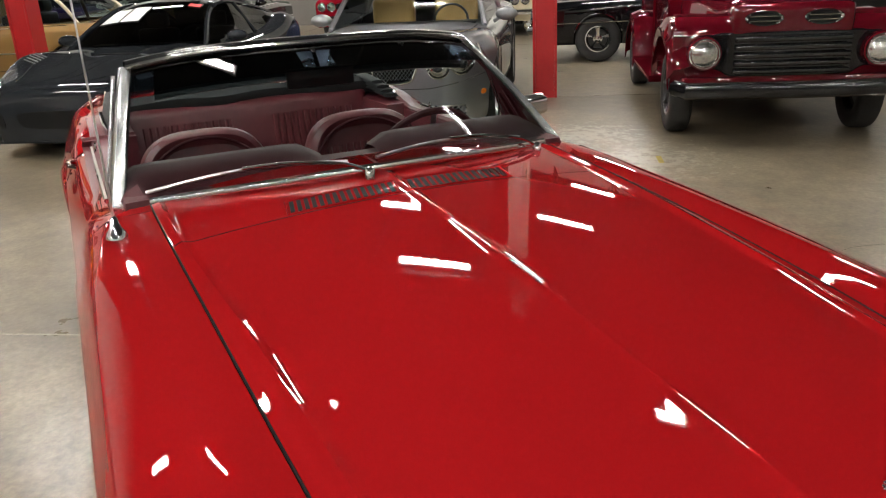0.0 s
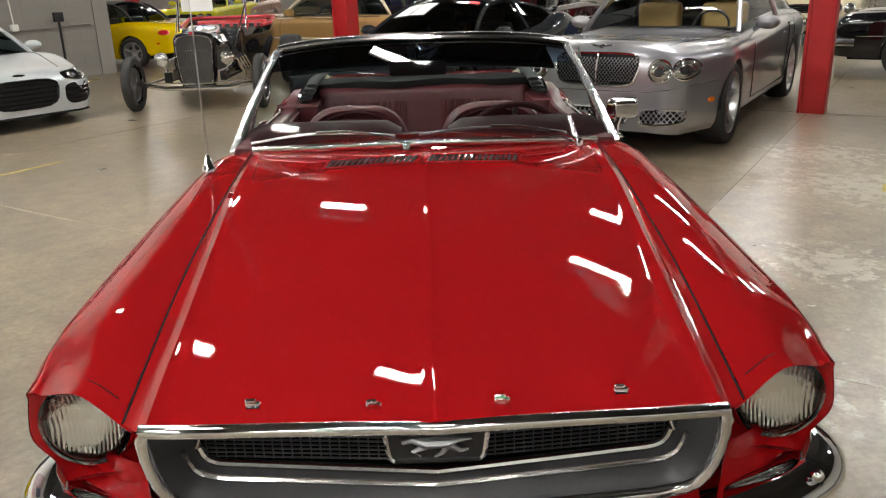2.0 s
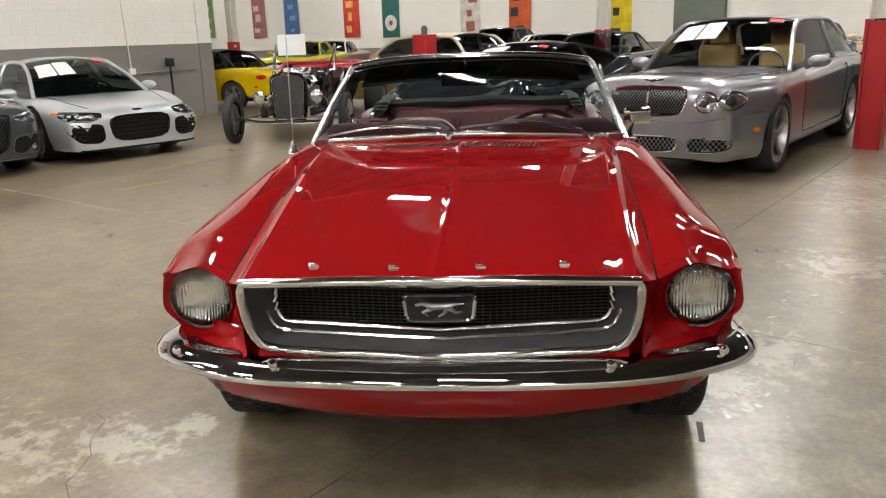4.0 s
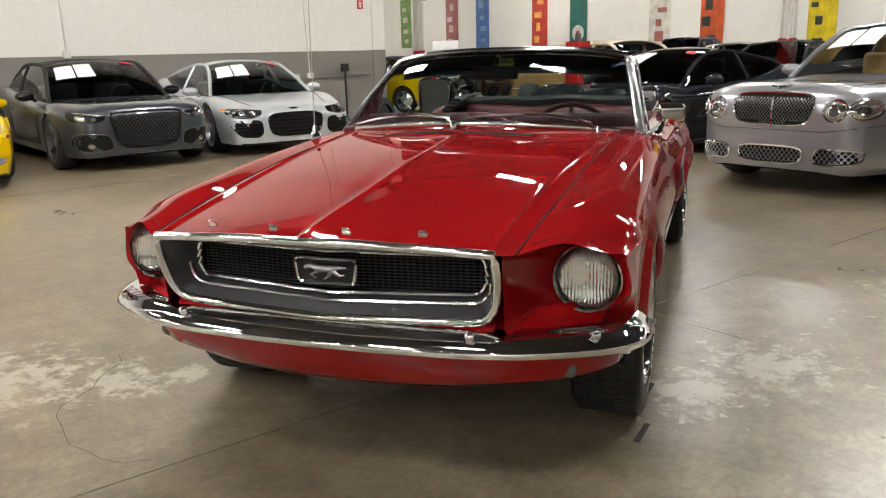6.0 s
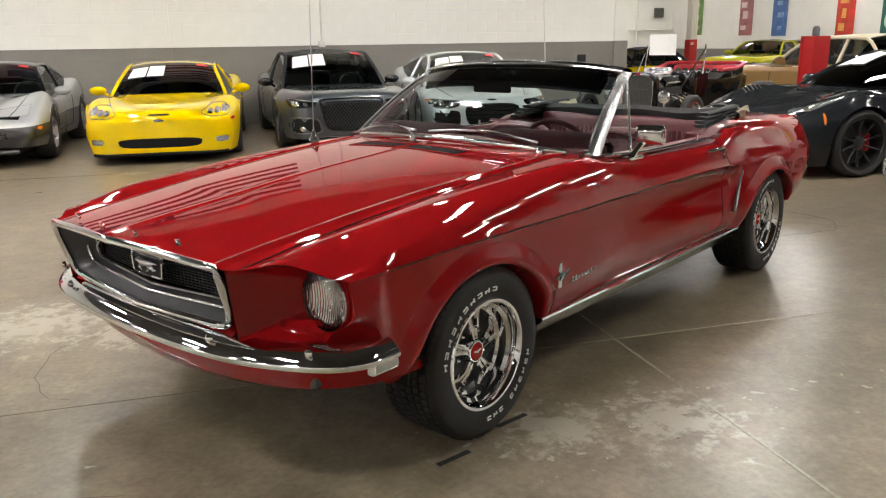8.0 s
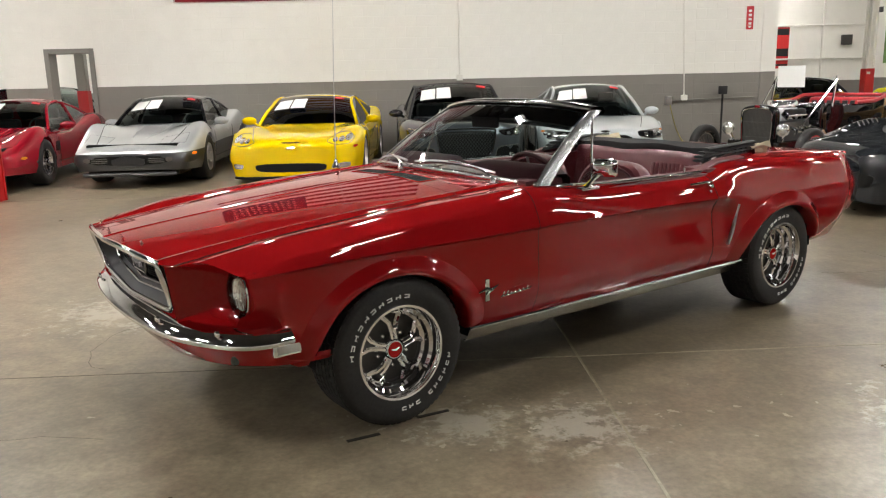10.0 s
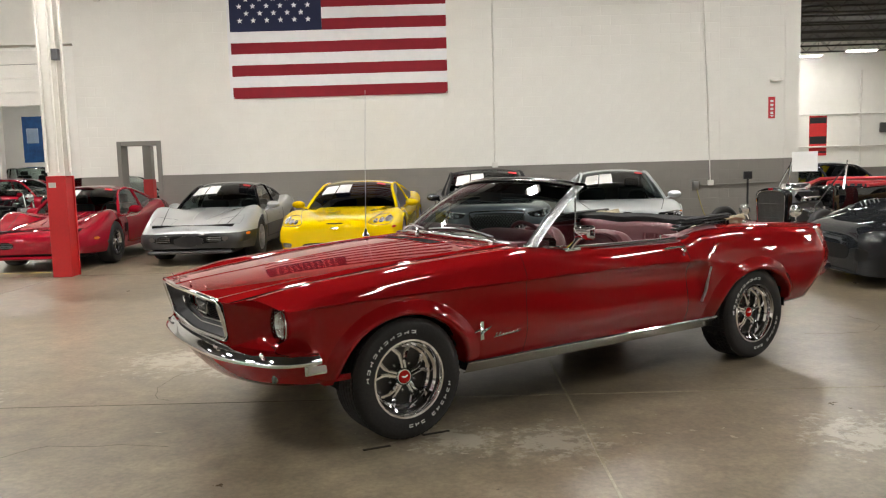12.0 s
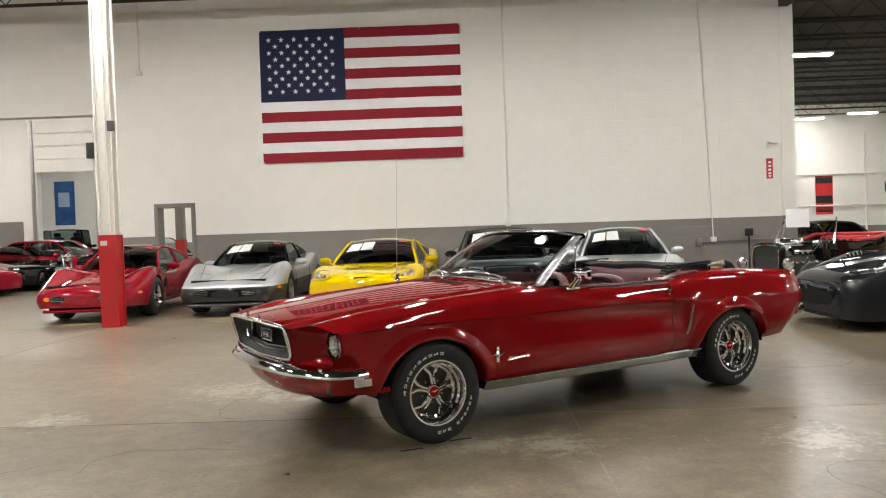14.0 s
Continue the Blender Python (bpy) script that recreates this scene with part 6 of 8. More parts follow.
def generic_car(name, label, m, body, paint_mat, house, wheels, glass=None, roof_mat=None, seats=None, group="parked cars", extras=None, papers=True, sill_mat=None, pillar=True, open_top=False, mirror_mat=None, category="car", wheel_style="spoke", caliper=None, handles=True):
    c = thing(name, label, category, m, group)
    B = body
    y0, y1 = -B.fo, B.wb + B.ro
    yc, yw, yr, ye, zr, hb, hr = house
    k = 4 * 3
    bm = bmesh.new()

    def add(rows):
        g = grid(rows)
        me = bpy.data.meshes.new("t")
        g.to_mesh(me)
        g.free()
        bm.from_mesh(me)
        bpy.data.meshes.remove(me)

    add(B.skin(y0, yc))
    add(B.skin(yc, ye, k - 2))
    add(B.skin(ye, y1))
    for yy in (y0, y1):
        row = B.section(yy)[:-1]
        bm.faces.new([bm.verts.new(p) for p in row] + [bm.verts.new((0, yy, row[-1].z))])
    bmesh.ops.remove_doubles(bm, verts=bm.verts[:], dist=1e-4)
    mirror_join(bm)
    bvh = BVHTree.FromBMesh(bm)
    part("body", bm, paint_mat, c, sharp=50)
    zb = B.bot(B.wb / 2)
    part("underbody", boxbm(-B.half * 0.70, B.half * 0.70, y0 + 0.2, y1 - 0.2, zb - 0.02, min(0.6, B.sh(0) - 0.12)), M_MATT, c, smooth=False)
    for sd in (1, -1):
        for ya in (0, B.wb):
            g = [[(sd * x, ya + B.arch * 1.01 * math.cos(a), B.za + B.arch * 1.01 * math.sin(a)) for x in (B.half * 0.6, B.half * B.plan(ya) - 0.03)] for a in np.linspace(0, math.pi, 12)]
            part("wheel_well", grid(g), M_MATT, c)
    ztop = curve_of((yc, B.top(yc)), (yc + (yw - yc) * 0.55, B.top(yc) + (zr - B.top(yc)) * 0.66), (yw, zr - 0.012), ((yw + yr) / 2, zr + 0.012), (yr, zr - 0.01), (yr + (ye - yr) * 0.5, B.top(ye) + (zr - B.top(ye)) * 0.62), (ye, B.top(ye)))
    wtop = curve_of((yc, hb * 0.95), (yw, hr), (yr, hr), (ye, hb * 0.9))

    def topline(y):
        return Vector((wtop(y), y, ztop(y) - 0.04))

    def strip(ya, yb, n, inset=1.0):
        rows = []
        for i in range(n + 1):
            y = ya + (yb - ya) * i / n
            w, z = wtop(y) * inset, ztop(y)
            bow = 0.10 * smooth01((yw - y) / (yw - yc)) if y < yw else 0.0
            rows.append([Vector((q * w, y - bow * (1 - q * q), z + 0.016 - 0.056 * abs(q) ** 2.6)) for q in np.linspace(-1, 1, 13)])
        return rows

    G = glass or M_TINT
    if not open_top:
        part("roof", thicken(grid(strip(yw, yr, 8)), 0.02), roof_mat or paint_mat, c)
        part("rear_window", grid(strip(yr, ye, 6, 0.97)), G, c)
    ws = part("windscreen", grid(strip(yc, yw, 8, 0.97)), G, c)
    for sd in (-1, 1):
        if not open_top:
            rows = []
            for i in range(15):
                y = yc + 0.02 + (ye - yc - 0.04) * i / 14
                t = topline(y)
                bz = B.sh(y) + 0.0
                bx = B.plan(y) * B.half * 0.86
                t.z = max(t.z, bz)
                rows.append([Vector((sd * t.x, y, t.z)), Vector((sd * (t.x + bx) / 2 + sd * 0.012, y, (t.z + bz) / 2)), Vector((sd * bx, y, bz))])
            part("side_window", grid(rows), G, c)
        if pillar:
            bm = bmesh.new()
            tube(bm, [Vector((sd * topline(y).x, y, topline(y).z)) for y in np.linspace(yc, ye if not open_top else yw, 28)], 0.026, 6)
            if not open_top:
                ym = (yw + yr) / 2 + 0.25
                tube(bm, [Vector((sd * topline(ym).x, ym, topline(ym).z)), Vector((sd * B.plan(ym) * B.half * 0.86, ym, B.sh(ym)))], 0.03, 6)
            part("roof_pillar", bm, roof_mat if roof_mat and not open_top else paint_mat, c)
        ymr = yc + 0.36
        mx = B.plan(ymr) * B.half * 0.93
        zm = B.sh(ymr) + 0.075
        bm = lathe([(0.001, -0.06), (0.05, -0.052), (0.085, -0.03), (0.098, 0.0), (0.096, 0.035), (0.088, 0.04), (0.001, 0.036)], 20, "y")
        bmesh.ops.scale(bm, vec=(1.15, 1.0, 0.66), verts=bm.verts[:])
        bmesh.ops.translate(bm, vec=(sd * (mx + 0.11), ymr, zm), verts=bm.verts[:])
        tube(bm, [(sd * (mx - 0.02), ymr + 0.02, zm - 0.07), (sd * (mx + 0.06), ymr, zm - 0.02)], 0.022, 6)
        part("mirror", bm, mirror_mat or paint_mat, c)
    sm = seats or M_BLACK
    ysd = yw + 0.1
    part("cabin_floor", boxbm(-B.half * 0.78, B.half * 0.78, yc + 0.1, ye - 0.1, zb + 0.02, zb + 0.1), M_MATT, c, smooth=False)
    for sx in (-0.36, 0.36):
        bm = boxbm(sx - 0.24, sx + 0.24, ysd + 0.25, ysd + 0.42, 0.40, zr - 0.30, bev=0.06, seg=3)
        box(bm, sx - 0.24, sx + 0.24, ysd - 0.25, ysd + 0.26, 0.36, 0.52, bev=0.05, seg=3)
        box(bm, sx - 0.13, sx + 0.13, ysd + 0.30, ysd + 0.40, zr - 0.29, zr - 0.13, bev=0.04, seg=3)
        part("seat", bm, sm, c)
    part("dashboard", boxbm(-hb * 0.88, hb * 0.88, yc + 0.16, yc + 0.5, 0.5, B.top(yc) - 0.01, bev=0.05, seg=3), M_BLACK, c)
    if not open_top:
        q = []
        for a in np.linspace(0, 2 * math.pi, 20, endpoint=False):
            q.append((0.37 + 0.18 * math.cos(a), yc + 0.62 + 0.07 * math.sin(a), B.top(yc) - 0.02 + 0.16 * math.sin(a)))
        part("steering_wheel", tube(bmesh.new(), q, 0.014, 6, closed=True), M_BLACK, c)
    if papers:
        for f0, f1, g0, g1, mm in ((-0.86, -0.50, 0.42, 0.76, M_WHITE), (-0.47, -0.12, 0.42, 0.78, M_WHITE), (0.60, 0.84, 0.80, 0.90, M_TAGRED)):
            rows = []
            for t in (g0, (g0 + g1) / 2, g1):
                y = yc + (yw - yc) * t
                w, z = wtop(y) * 0.97, ztop(y)
                bow = 0.10 * smooth01((yw - y) / (yw - yc))
                rows.append([Vector((q * w, y - bow * (1 - q * q) - 0.004, z + 0.016 - 0.056 * abs(q) ** 2.6 + 0.008)) for q in np.linspace(f0, f1, 4)])
            sh = part("price_sheet" if mm is M_WHITE else "price_tag", grid(rows), mm, c, "white printed sheet" if mm is M_WHITE else "small red tag", smooth=False)
    r, w, rr, rm, sp = wheels
    for sd in (-1, 1):
        for ya in (0, B.wb):
            road_wheel(c, sd * (B.half * B.plan(ya) - w / 2 - 0.012), ya, r, w, sd, rr, rm, sp, wheel_style, caliper)
    car = Car(c, bvh)
    # door seams, handles, side lamps
    yd0, yd1 = yc + 0.12, (yw + yr) / 2 + 0.35
    zlo, zhi = B.bot(1) + 0.10, B.sh(yd0) - 0.03
    car.both("line", "door_seam", "left", [(yd0, zhi), (yd0 - 0.03, (zlo + zhi) / 2), (yd0 + 0.02, zlo), (yd1 - 0.05, zlo), (yd1, (zlo + zhi) / 2), (yd1 + 0.03, zhi)], M_MATT, r=0.0045)
    if handles:
        car.both("patch", "door_handle", "left", oval(yd1 - 0.14, zhi - 0.07, 0.075, 0.016, 12), paint_mat, out=0.018)
    if sill_mat:
        car.both("patch", "lower_sill", "left", smooth_poly([(B.arch + 0.03, B.bot(1) + 0.02), (B.wb - B.arch - 0.03, B.bot(1) + 0.02), (B.wb - B.arch - 0.02, B.bot(1) + 0.2), (B.arch + 0.02, B.bot(1) + 0.2)], 2), sill_mat, out=0.004)
    # hood seam
    car.both("line", "hood_seam", "top", [(B.half * 0.56, -B.fo + 0.22), (B.half * 0.70, -0.1), (B.half * 0.74, yc - 0.08)], M_MATT, r=0.004)
    if extras:
        extras(car, B)
    return c


def face(x, y, ang):
    """Pose of a car whose front axle centre stands at x, y and that faces -y, turned by ang degrees."""
    return pose(x, y, 0, 0, 0, ang)


M_REDVINYL = plain("red_vinyl", (0.42, 0.012, 0.02), 0.4, 0, 150, 0.1, 0.08)
M_TAGRED = plain("tag_red", (0.75, 0.04, 0.05), 0.6)
P_YEL = paint("yellow_paint", (0.66, 0.45, 0.0))
P_BENT = paint("pale_grey_silver_paint", (0.34, 0.34, 0.365), 0.75, 0.30)
P_AUDI = paint("slate_grey_paint", (0.060, 0.070, 0.082), 0.6, 0.30)
P_R8 = paint("white_silver_paint", (0.56, 0.60, 0.62), 0.5, 0.34)
P_C7 = paint("dark_grey_paint", (0.016, 0.018, 0.021), 0.0, 0.5, 0.75)
P_CRED = paint("crimson_paint", (0.27, 0.006, 0.017))
P_MAROON = paint("maroon_paint", (0.085, 0.003, 0.008))
P_BLACK = paint("black_paint", (0.006, 0.006, 0.007))
P_GOLD = paint("gold_brown_paint", (0.33, 0.19, 0.06), 0.2, 0.4)
P_CREAM = paint("cream_paint", (0.62, 0.55, 0.38))
P_WHITEC = paint("white_car_paint", (0.72, 0.72, 0.68))
P_BLUE = paint("dark_blue_paint", (0.008, 0.02, 0.10), 0.2)
P_PURPLE = paint("purple_paint", (0.03, 0.008, 0.10), 0.2)
M_TWOTONE, ns, ls, b = nodes_of("silver_over_charcoal_paint")
put(b, metallic=0.55, roughness=0.36, coat_weight=1.0, coat_roughness=0.015)
tc = ns.new("ShaderNodeTexCoord")
sp = ns.new("ShaderNodeSeparateXYZ")
ls.new(tc.outputs["Object"], sp.inputs[0])
line = ns.new("ShaderNodeMath")
line.operation = "MULTIPLY_ADD"
line.inputs[1].default_value = -0.012
ls.new(sp.outputs["Y"], line.inputs[0])
ls.new(sp.outputs["Z"], line.inputs[2])
two = ns.new("ShaderNodeMix")
two.data_type = "RGBA"
two.inputs["A"].default_value = (0.030, 0.031, 0.033, 1)
two.inputs["B"].default_value = (0.50, 0.52, 0.53, 1)
ls.new(remap(line.outputs[0], 0.497, 0.501, 0.0, 1.0), two.inputs["Factor"])
ls.new(two.outputs["Result"], b.inputs["Base Color"])
M_GREYW = plain("grey_wire", (0.30, 0.30, 0.31), 0.3, 0.8, 100, 0.1, 0.0)
M_DARKLOW = plain("dark_lower_paint", (0.03, 0.03, 0.032), 0.35, 0, 40, 0.1, 0.0)
M_HLAMP = plain("headlamp_glass", (0.50, 0.50, 0.48), 0.06, 0.85, 45, 0.5, 0.25, 0.01)
M_HLAMPD = plain("dark_headlamp_glass", (0.16, 0.16, 0.17), 0.05, 0.5, 45, 0.5, 0.1, 0.01)
M_PROJ = plain("projector_lens", (0.10, 0.10, 0.11), 0.03, 0.6, 30, 0.1, 0.0)
M_CALIPER = plain("caliper_red", (0.5, 0.01, 0.01), 0.35)
M_VINYLCREAM = plain("cream_vinyl_roof", (0.58, 0.50, 0.36), 0.55, 0, 120, 0.06, 0.1)


def modern(wb, fo, ro, half, hood, belt, tail, nose=0.62, arch=0.36, low=0.3, za=0.33, bot=0.17, fender=0.03, boxy=0.0):
    return Body(wb, fo, ro, half,
                top=[(-fo, nose), (-fo + 0.30, nose + 0.06), (0.2, hood - 0.05), (0.75, hood), (wb - 0.3, belt + 0.02), (wb + 0.3, tail), (wb + ro, tail - 0.06)],
                shoulder=[(-fo, nose - 0.04), (-fo + 0.25, nose + 0.01), (0, hood - 0.07), (0.8, hood - 0.05), (wb - 0.3, belt), (wb + 0.3, tail - 0.01), (wb + ro, tail - 0.10)],
                plan=[(-fo, 0.80 + boxy), (-fo + 0.2, 0.90 + boxy), (-0.1, 0.99), (0.6, 0.965), (wb - 0.8, 0.975), (wb, 1.0), (wb + ro - 0.2, 0.94), (wb + ro, 0.86)],
                bottom=[(-fo, bot), (0.5, bot), (wb - 0.5, bot), (wb + ro, bot + 0.12)], arch=arch, zaxle=za, low=low, fender=fender)


def mesh_insert(car, outline, step, parent_name, frame_mat=M_CHROME, wire=M_STEEL, back=M_MATT, out=0.010, label="mesh grille in a bright frame", wire_r=0.0030):
    """A dark opening with a diamond wire mesh and a bright rim."""
    g = car.patch(parent_name, "front", outline, back, out=0.003, label=label)
    if frame_mat:
        car.line("grille_rim", "front", outline, frame_mat, r=0.010, out=0.012, closed=True, parent=g)
    xs, zs = [p[0] for p in outline], [p[1] for p in outline]
    x0, x1, z0, z1 = min(xs), max(xs), min(zs), max(zs)
    bm = bmesh.new()

    def inside(x, z):
        c = False
        n = len(outline)
        for i in range(n):
            (ax, az), (bx_, bz) = outline[i], outline[(i + 1) % n]
            if (az > z) != (bz > z) and x < (bx_ - ax) * (z - az) / (bz - az) + ax:
                c = not c
        return c

    h = z1 - z0
    for sgn in (1, -1):
        x = x0 - h
        while x < x1 + h:
            P = []
            for k in range(9):
                t = k / 8
                px, pz = x + sgn * h * t * 0.8 + (h if sgn < 0 else 0), z0 + h * t
                if inside(px, pz):
                    q = car.hit("front", px, pz)
                    if q is not None:
                        P.append(q - Vector((0, out, 0)))
                elif len(P) > 1:
                    break
            if len(P) > 1:
                tube(bm, P, wire_r, 4)
            x += step
    part("mesh", bm, wire, g, smooth=False)
    return g


def fx_c6(car, B):
    car.both("patch", "headlamp", "front", smooth_poly([(0.48, 0.60), (0.60, 0.555), (0.80, 0.56), (0.84, 0.63), (0.76, 0.70), (0.60, 0.69)]), P_YEL, out=0.005)
    for x, z, r in ((0.77, 0.635, 0.055), (0.68, 0.62, 0.042), (0.60, 0.615, 0.038)):
        car.both("patch", "lamp_unit", "front", oval(x, z, r * 0.8, r * 0.72, 14), M_HLAMP, out=0.013, dome=0.01)
        car.both("line", "lamp_rim", "front", oval(x, z, r * 0.8, r * 0.72, 14), M_CHROME, r=0.005, out=0.014, closed=True)
    car.both("line", "cover_edge", "front", smooth_poly([(0.48, 0.60), (0.60, 0.555), (0.80, 0.56), (0.84, 0.63), (0.76, 0.70), (0.60, 0.69)]), M_GREYD, r=0.005, out=0.006, closed=True)
    car.patch("lower_grille", "front", smooth_poly([(-0.50, 0.315), (-0.46, 0.20), (0.46, 0.20), (0.50, 0.315)]), M_MATT, out=0.004, label="dark lower grille")
    car.both("patch", "fog_lamp", "front", smooth_poly([(0.64, 0.31), (0.66, 0.245), (0.80, 0.25), (0.80, 0.32)]), M_HLAMP, out=0.006)
    car.patch("hood_slot", "front", smooth_poly([(-0.13, 0.60), (-0.12, 0.582), (0.12, 0.582), (0.13, 0.60)]), M_MATT, out=0.004)
    car.patch("badge", "front", oval(0, 0.525, 0.06, 0.016, 12), M_CHROME, out=0.006)
    car.both("patch", "side_marker", "front", oval(0.86, 0.52, 0.025, 0.018, 10), M_REDLENS, out=0.005)
    lip = [car.hit("front", x, 0.19) for x in np.linspace(-0.78, 0.78, 15)]
    part("splitter", tube(bmesh.new(), [Vector((p.x, p.y + 0.01, 0.125)) for p in lip if p], 0.030, 8, flat=0.7), M_MATT, car.root, "black front splitter")


AUDI_EYE = smooth_poly([(0.46, 0.655), (0.52, 0.595), (0.70, 0.575), (0.82, 0.605), (0.84, 0.69), (0.72, 0.685), (0.58, 0.668)])
AUDI_INTAKE = smooth_poly([(0.45, 0.44), (0.40, 0.25), (0.78, 0.245), (0.83, 0.36), (0.79, 0.46)])


def fx_audi(car, B):
    o = smooth_poly([(-0.42, 0.695), (-0.42, 0.60), (-0.35, 0.27), (0.35, 0.27), (0.42, 0.60), (0.42, 0.695)])
    mesh_insert(car, o, 0.045, "front_grille", M_BLACKGLOSS, M_BLACK, M_MATT, label="large dark mesh grille")
    car.both("patch", "headlamp", "front", AUDI_EYE, M_BLACKGLOSS, out=0.007, label="dark swept-back headlamp")
    car.both("line", "headlamp_edge", "front", [(0.47, 0.66), (0.60, 0.672), (0.72, 0.690), (0.80, 0.700)], M_CHROME, r=0.006, out=0.010)
    car.both("patch", "lamp_unit", "front", oval(0.735, 0.635, 0.042, 0.036, 12), M_HLAMP, out=0.014, dome=0.01)
    car.both("patch", "lamp_unit", "front", oval(0.61, 0.622, 0.030, 0.024, 12), M_PROJ, out=0.014, dome=0.008)
    car.both("patch", "side_intake", "front", AUDI_INTAKE, M_MATT, out=0.004)
    car.both("line", "intake_trim", "front", AUDI_INTAKE, M_GREYD, r=0.008, out=0.006, closed=True)
    car.both("patch", "fog_lamp", "front", oval(0.66, 0.31, 0.035, 0.035, 14), M_HLAMP, out=0.012, dome=0.01)
    car.patch("lower_lip", "front", smooth_poly([(-0.80, 0.195), (-0.74, 0.175), (0.74, 0.175), (0.80, 0.195)], 2), M_STEEL, out=0.012)


def fx_r8(car, B):
    o = smooth_poly([(-0.40, 0.545), (-0.35, 0.25), (0.35, 0.25), (0.40, 0.545)])
    gr = car.patch("front_grille", "front", o, M_MATT, out=0.004, label="black central grille")
    car.line("grille_rim", "front", o, M_BLACKGLOSS, r=0.014, out=0.006, closed=True, parent=gr)
    for z in (0.30, 0.35, 0.40, 0.45, 0.50):
        w = 0.33 + 0.20 * (z - 0.25)
        car.line("grille_slat", "front", [(-w, z), (0, z), (w, z)], M_BLACKGLOSS, r=0.007, out=0.007, parent=gr)
    si = smooth_poly([(0.47, 0.475), (0.455, 0.30), (0.52, 0.235), (0.74, 0.245), (0.84, 0.36), (0.86, 0.47)])
    for sg_ in (1, -1):
        ink = car.patch("side_intake", "front", [(sg_ * a, c) for a, c in si], M_MATT, out=0.004, label="black slatted side intake")
        for z in (0.285, 0.33, 0.375, 0.42):
            car.line("intake_slat", "front", [(sg_ * 0.475, z), (sg_ * 0.62, z + 0.005), (sg_ * (0.72 + 0.55 * (z - 0.27)), z + 0.015)], M_BLACKGLOSS, r=0.010, out=0.009, parent=ink)
        eye = smooth_poly([(0.45, 0.60), (0.475, 0.53), (0.62, 0.495), (0.82, 0.505), (0.87, 0.56), (0.83, 0.625), (0.64, 0.615)])
        hl = car.patch("headlamp", "front", [(sg_ * a, c) for a, c in eye], M_BLACKGLOSS, out=0.006, label="dark angular headlamp")
        car.line("light_strip", "front", [(sg_ * 0.50, 0.525), (sg_ * 0.62, 0.508), (sg_ * 0.80, 0.518)], M_CHROME, r=0.006, out=0.010, parent=hl)
        for x in (0.58, 0.71):
            car.patch("lamp_unit", "front", oval(sg_ * x, 0.558, 0.034, 0.028, 12), M_HLAMP, out=0.012, dome=0.008, parent=hl)
    car.both("patch", "side_blade", "left", smooth_poly([(1.55, 0.25), (1.85, 0.25), (1.95, 0.80), (1.72, 0.80)]), M_DARKLOW, out=0.005)
    car.both("patch", "side_marker", "left", oval(-0.52, 0.60, 0.06, 0.014, 10), M_AMBER, out=0.005)
    car.patch("badge", "front", oval(0, 0.605, 0.07, 0.012, 12), M_CHROME, out=0.005)
    lip = [car.hit("front", x, 0.20) for x in np.linspace(-0.74, 0.74, 13)]
    part("front_lip", tube(bmesh.new(), [Vector((p.x, p.y + 0.01, 0.155)) for p in lip if p], 0.024, 8, flat=0.6), M_MATT, car.root, "black front lip")


def fx_bentley(car, B):
    o = smooth_poly([(-0.345, 0.86), (-0.37, 0.74), (-0.31, 0.60), (0.31, 0.60), (0.37, 0.74), (0.345, 0.86)])
    g = mesh_insert(car, o, 0.030, "front_grille", wire=M_GREYW, wire_r=0.0019)
    car.line("centre_bar", "front", [(0, 0.585), (0, 0.87)], M_CHROME, r=0.009, out=0.016, parent=g)
    for x, z, r in ((0.535, 0.725, 0.088), (0.715, 0.735, 0.080)):
        for sg_ in (1, -1):
            h = car.patch("headlamp", "front", oval(sg_ * x, z, r, r, 24), M_HLAMP, out=0.010, dome=0.02, label="round clear headlamp")
            car.line("lamp_rim", "front", oval(sg_ * x, z, r, r, 24), M_CHROME, r=0.010, out=0.012, closed=True, parent=h)
            car.patch("lamp_core", "front", oval(sg_ * x, z, r * 0.42, r * 0.42, 16), M_PROJ, out=0.036, dome=0.012, parent=h)
            car.line("core_rim", "front", oval(sg_ * x, z, r * 0.46, r * 0.46, 16), M_CHROME, r=0.007, out=0.034, closed=True, parent=h)
    for a in (((-0.30, 0.42), (-0.28, 0.28), (0.28, 0.28), (0.30, 0.42)), ((0.40, 0.42), (0.38, 0.28), (0.72, 0.30), (0.74, 0.41)), ((-0.40, 0.42), (-0.38, 0.28), (-0.72, 0.30), (-0.74, 0.41))):
        mesh_insert(car, smooth_poly(a), 0.042, "lower_grille", M_CHROME)
    car.both("patch", "side_marker", "left", oval(-0.50, 0.46, 0.045, 0.022, 12), M_AMBER, out=0.008)
    car.line("badge_wing", "front", [(-0.09, 0.915), (-0.03, 0.905), (0, 0.91), (0.03, 0.905), (0.09, 0.915)], M_CHROME, r=0.010, out=0.01)
    car.patch("badge", "front", oval(0, 0.91, 0.022, 0.016, 12), M_CHROME, out=0.014)
    car.both("line", "bumper_seam", "front", [(0.0, 0.555), (0.45, 0.555), (0.75, 0.60), (0.93, 0.62)], M_GREYD, r=0.004)
    for v in ("left", "right"):
        car.line("rear_door_seam", v, [(2.9, 0.95), (2.86, 0.6), (2.6, 0.32), (2.0, 0.30)], M_MATT, r=0.0045)
        car.line("waist_trim", v, [(0.9, 0.955), (2.0, 0.985), (3.2, 0.99)], M_CHROME, r=0.010, out=0.006)
        car.patch("rear_handle", v, oval(2.62, 0.90, 0.08, 0.016, 12), M_CHROME, out=0.02)


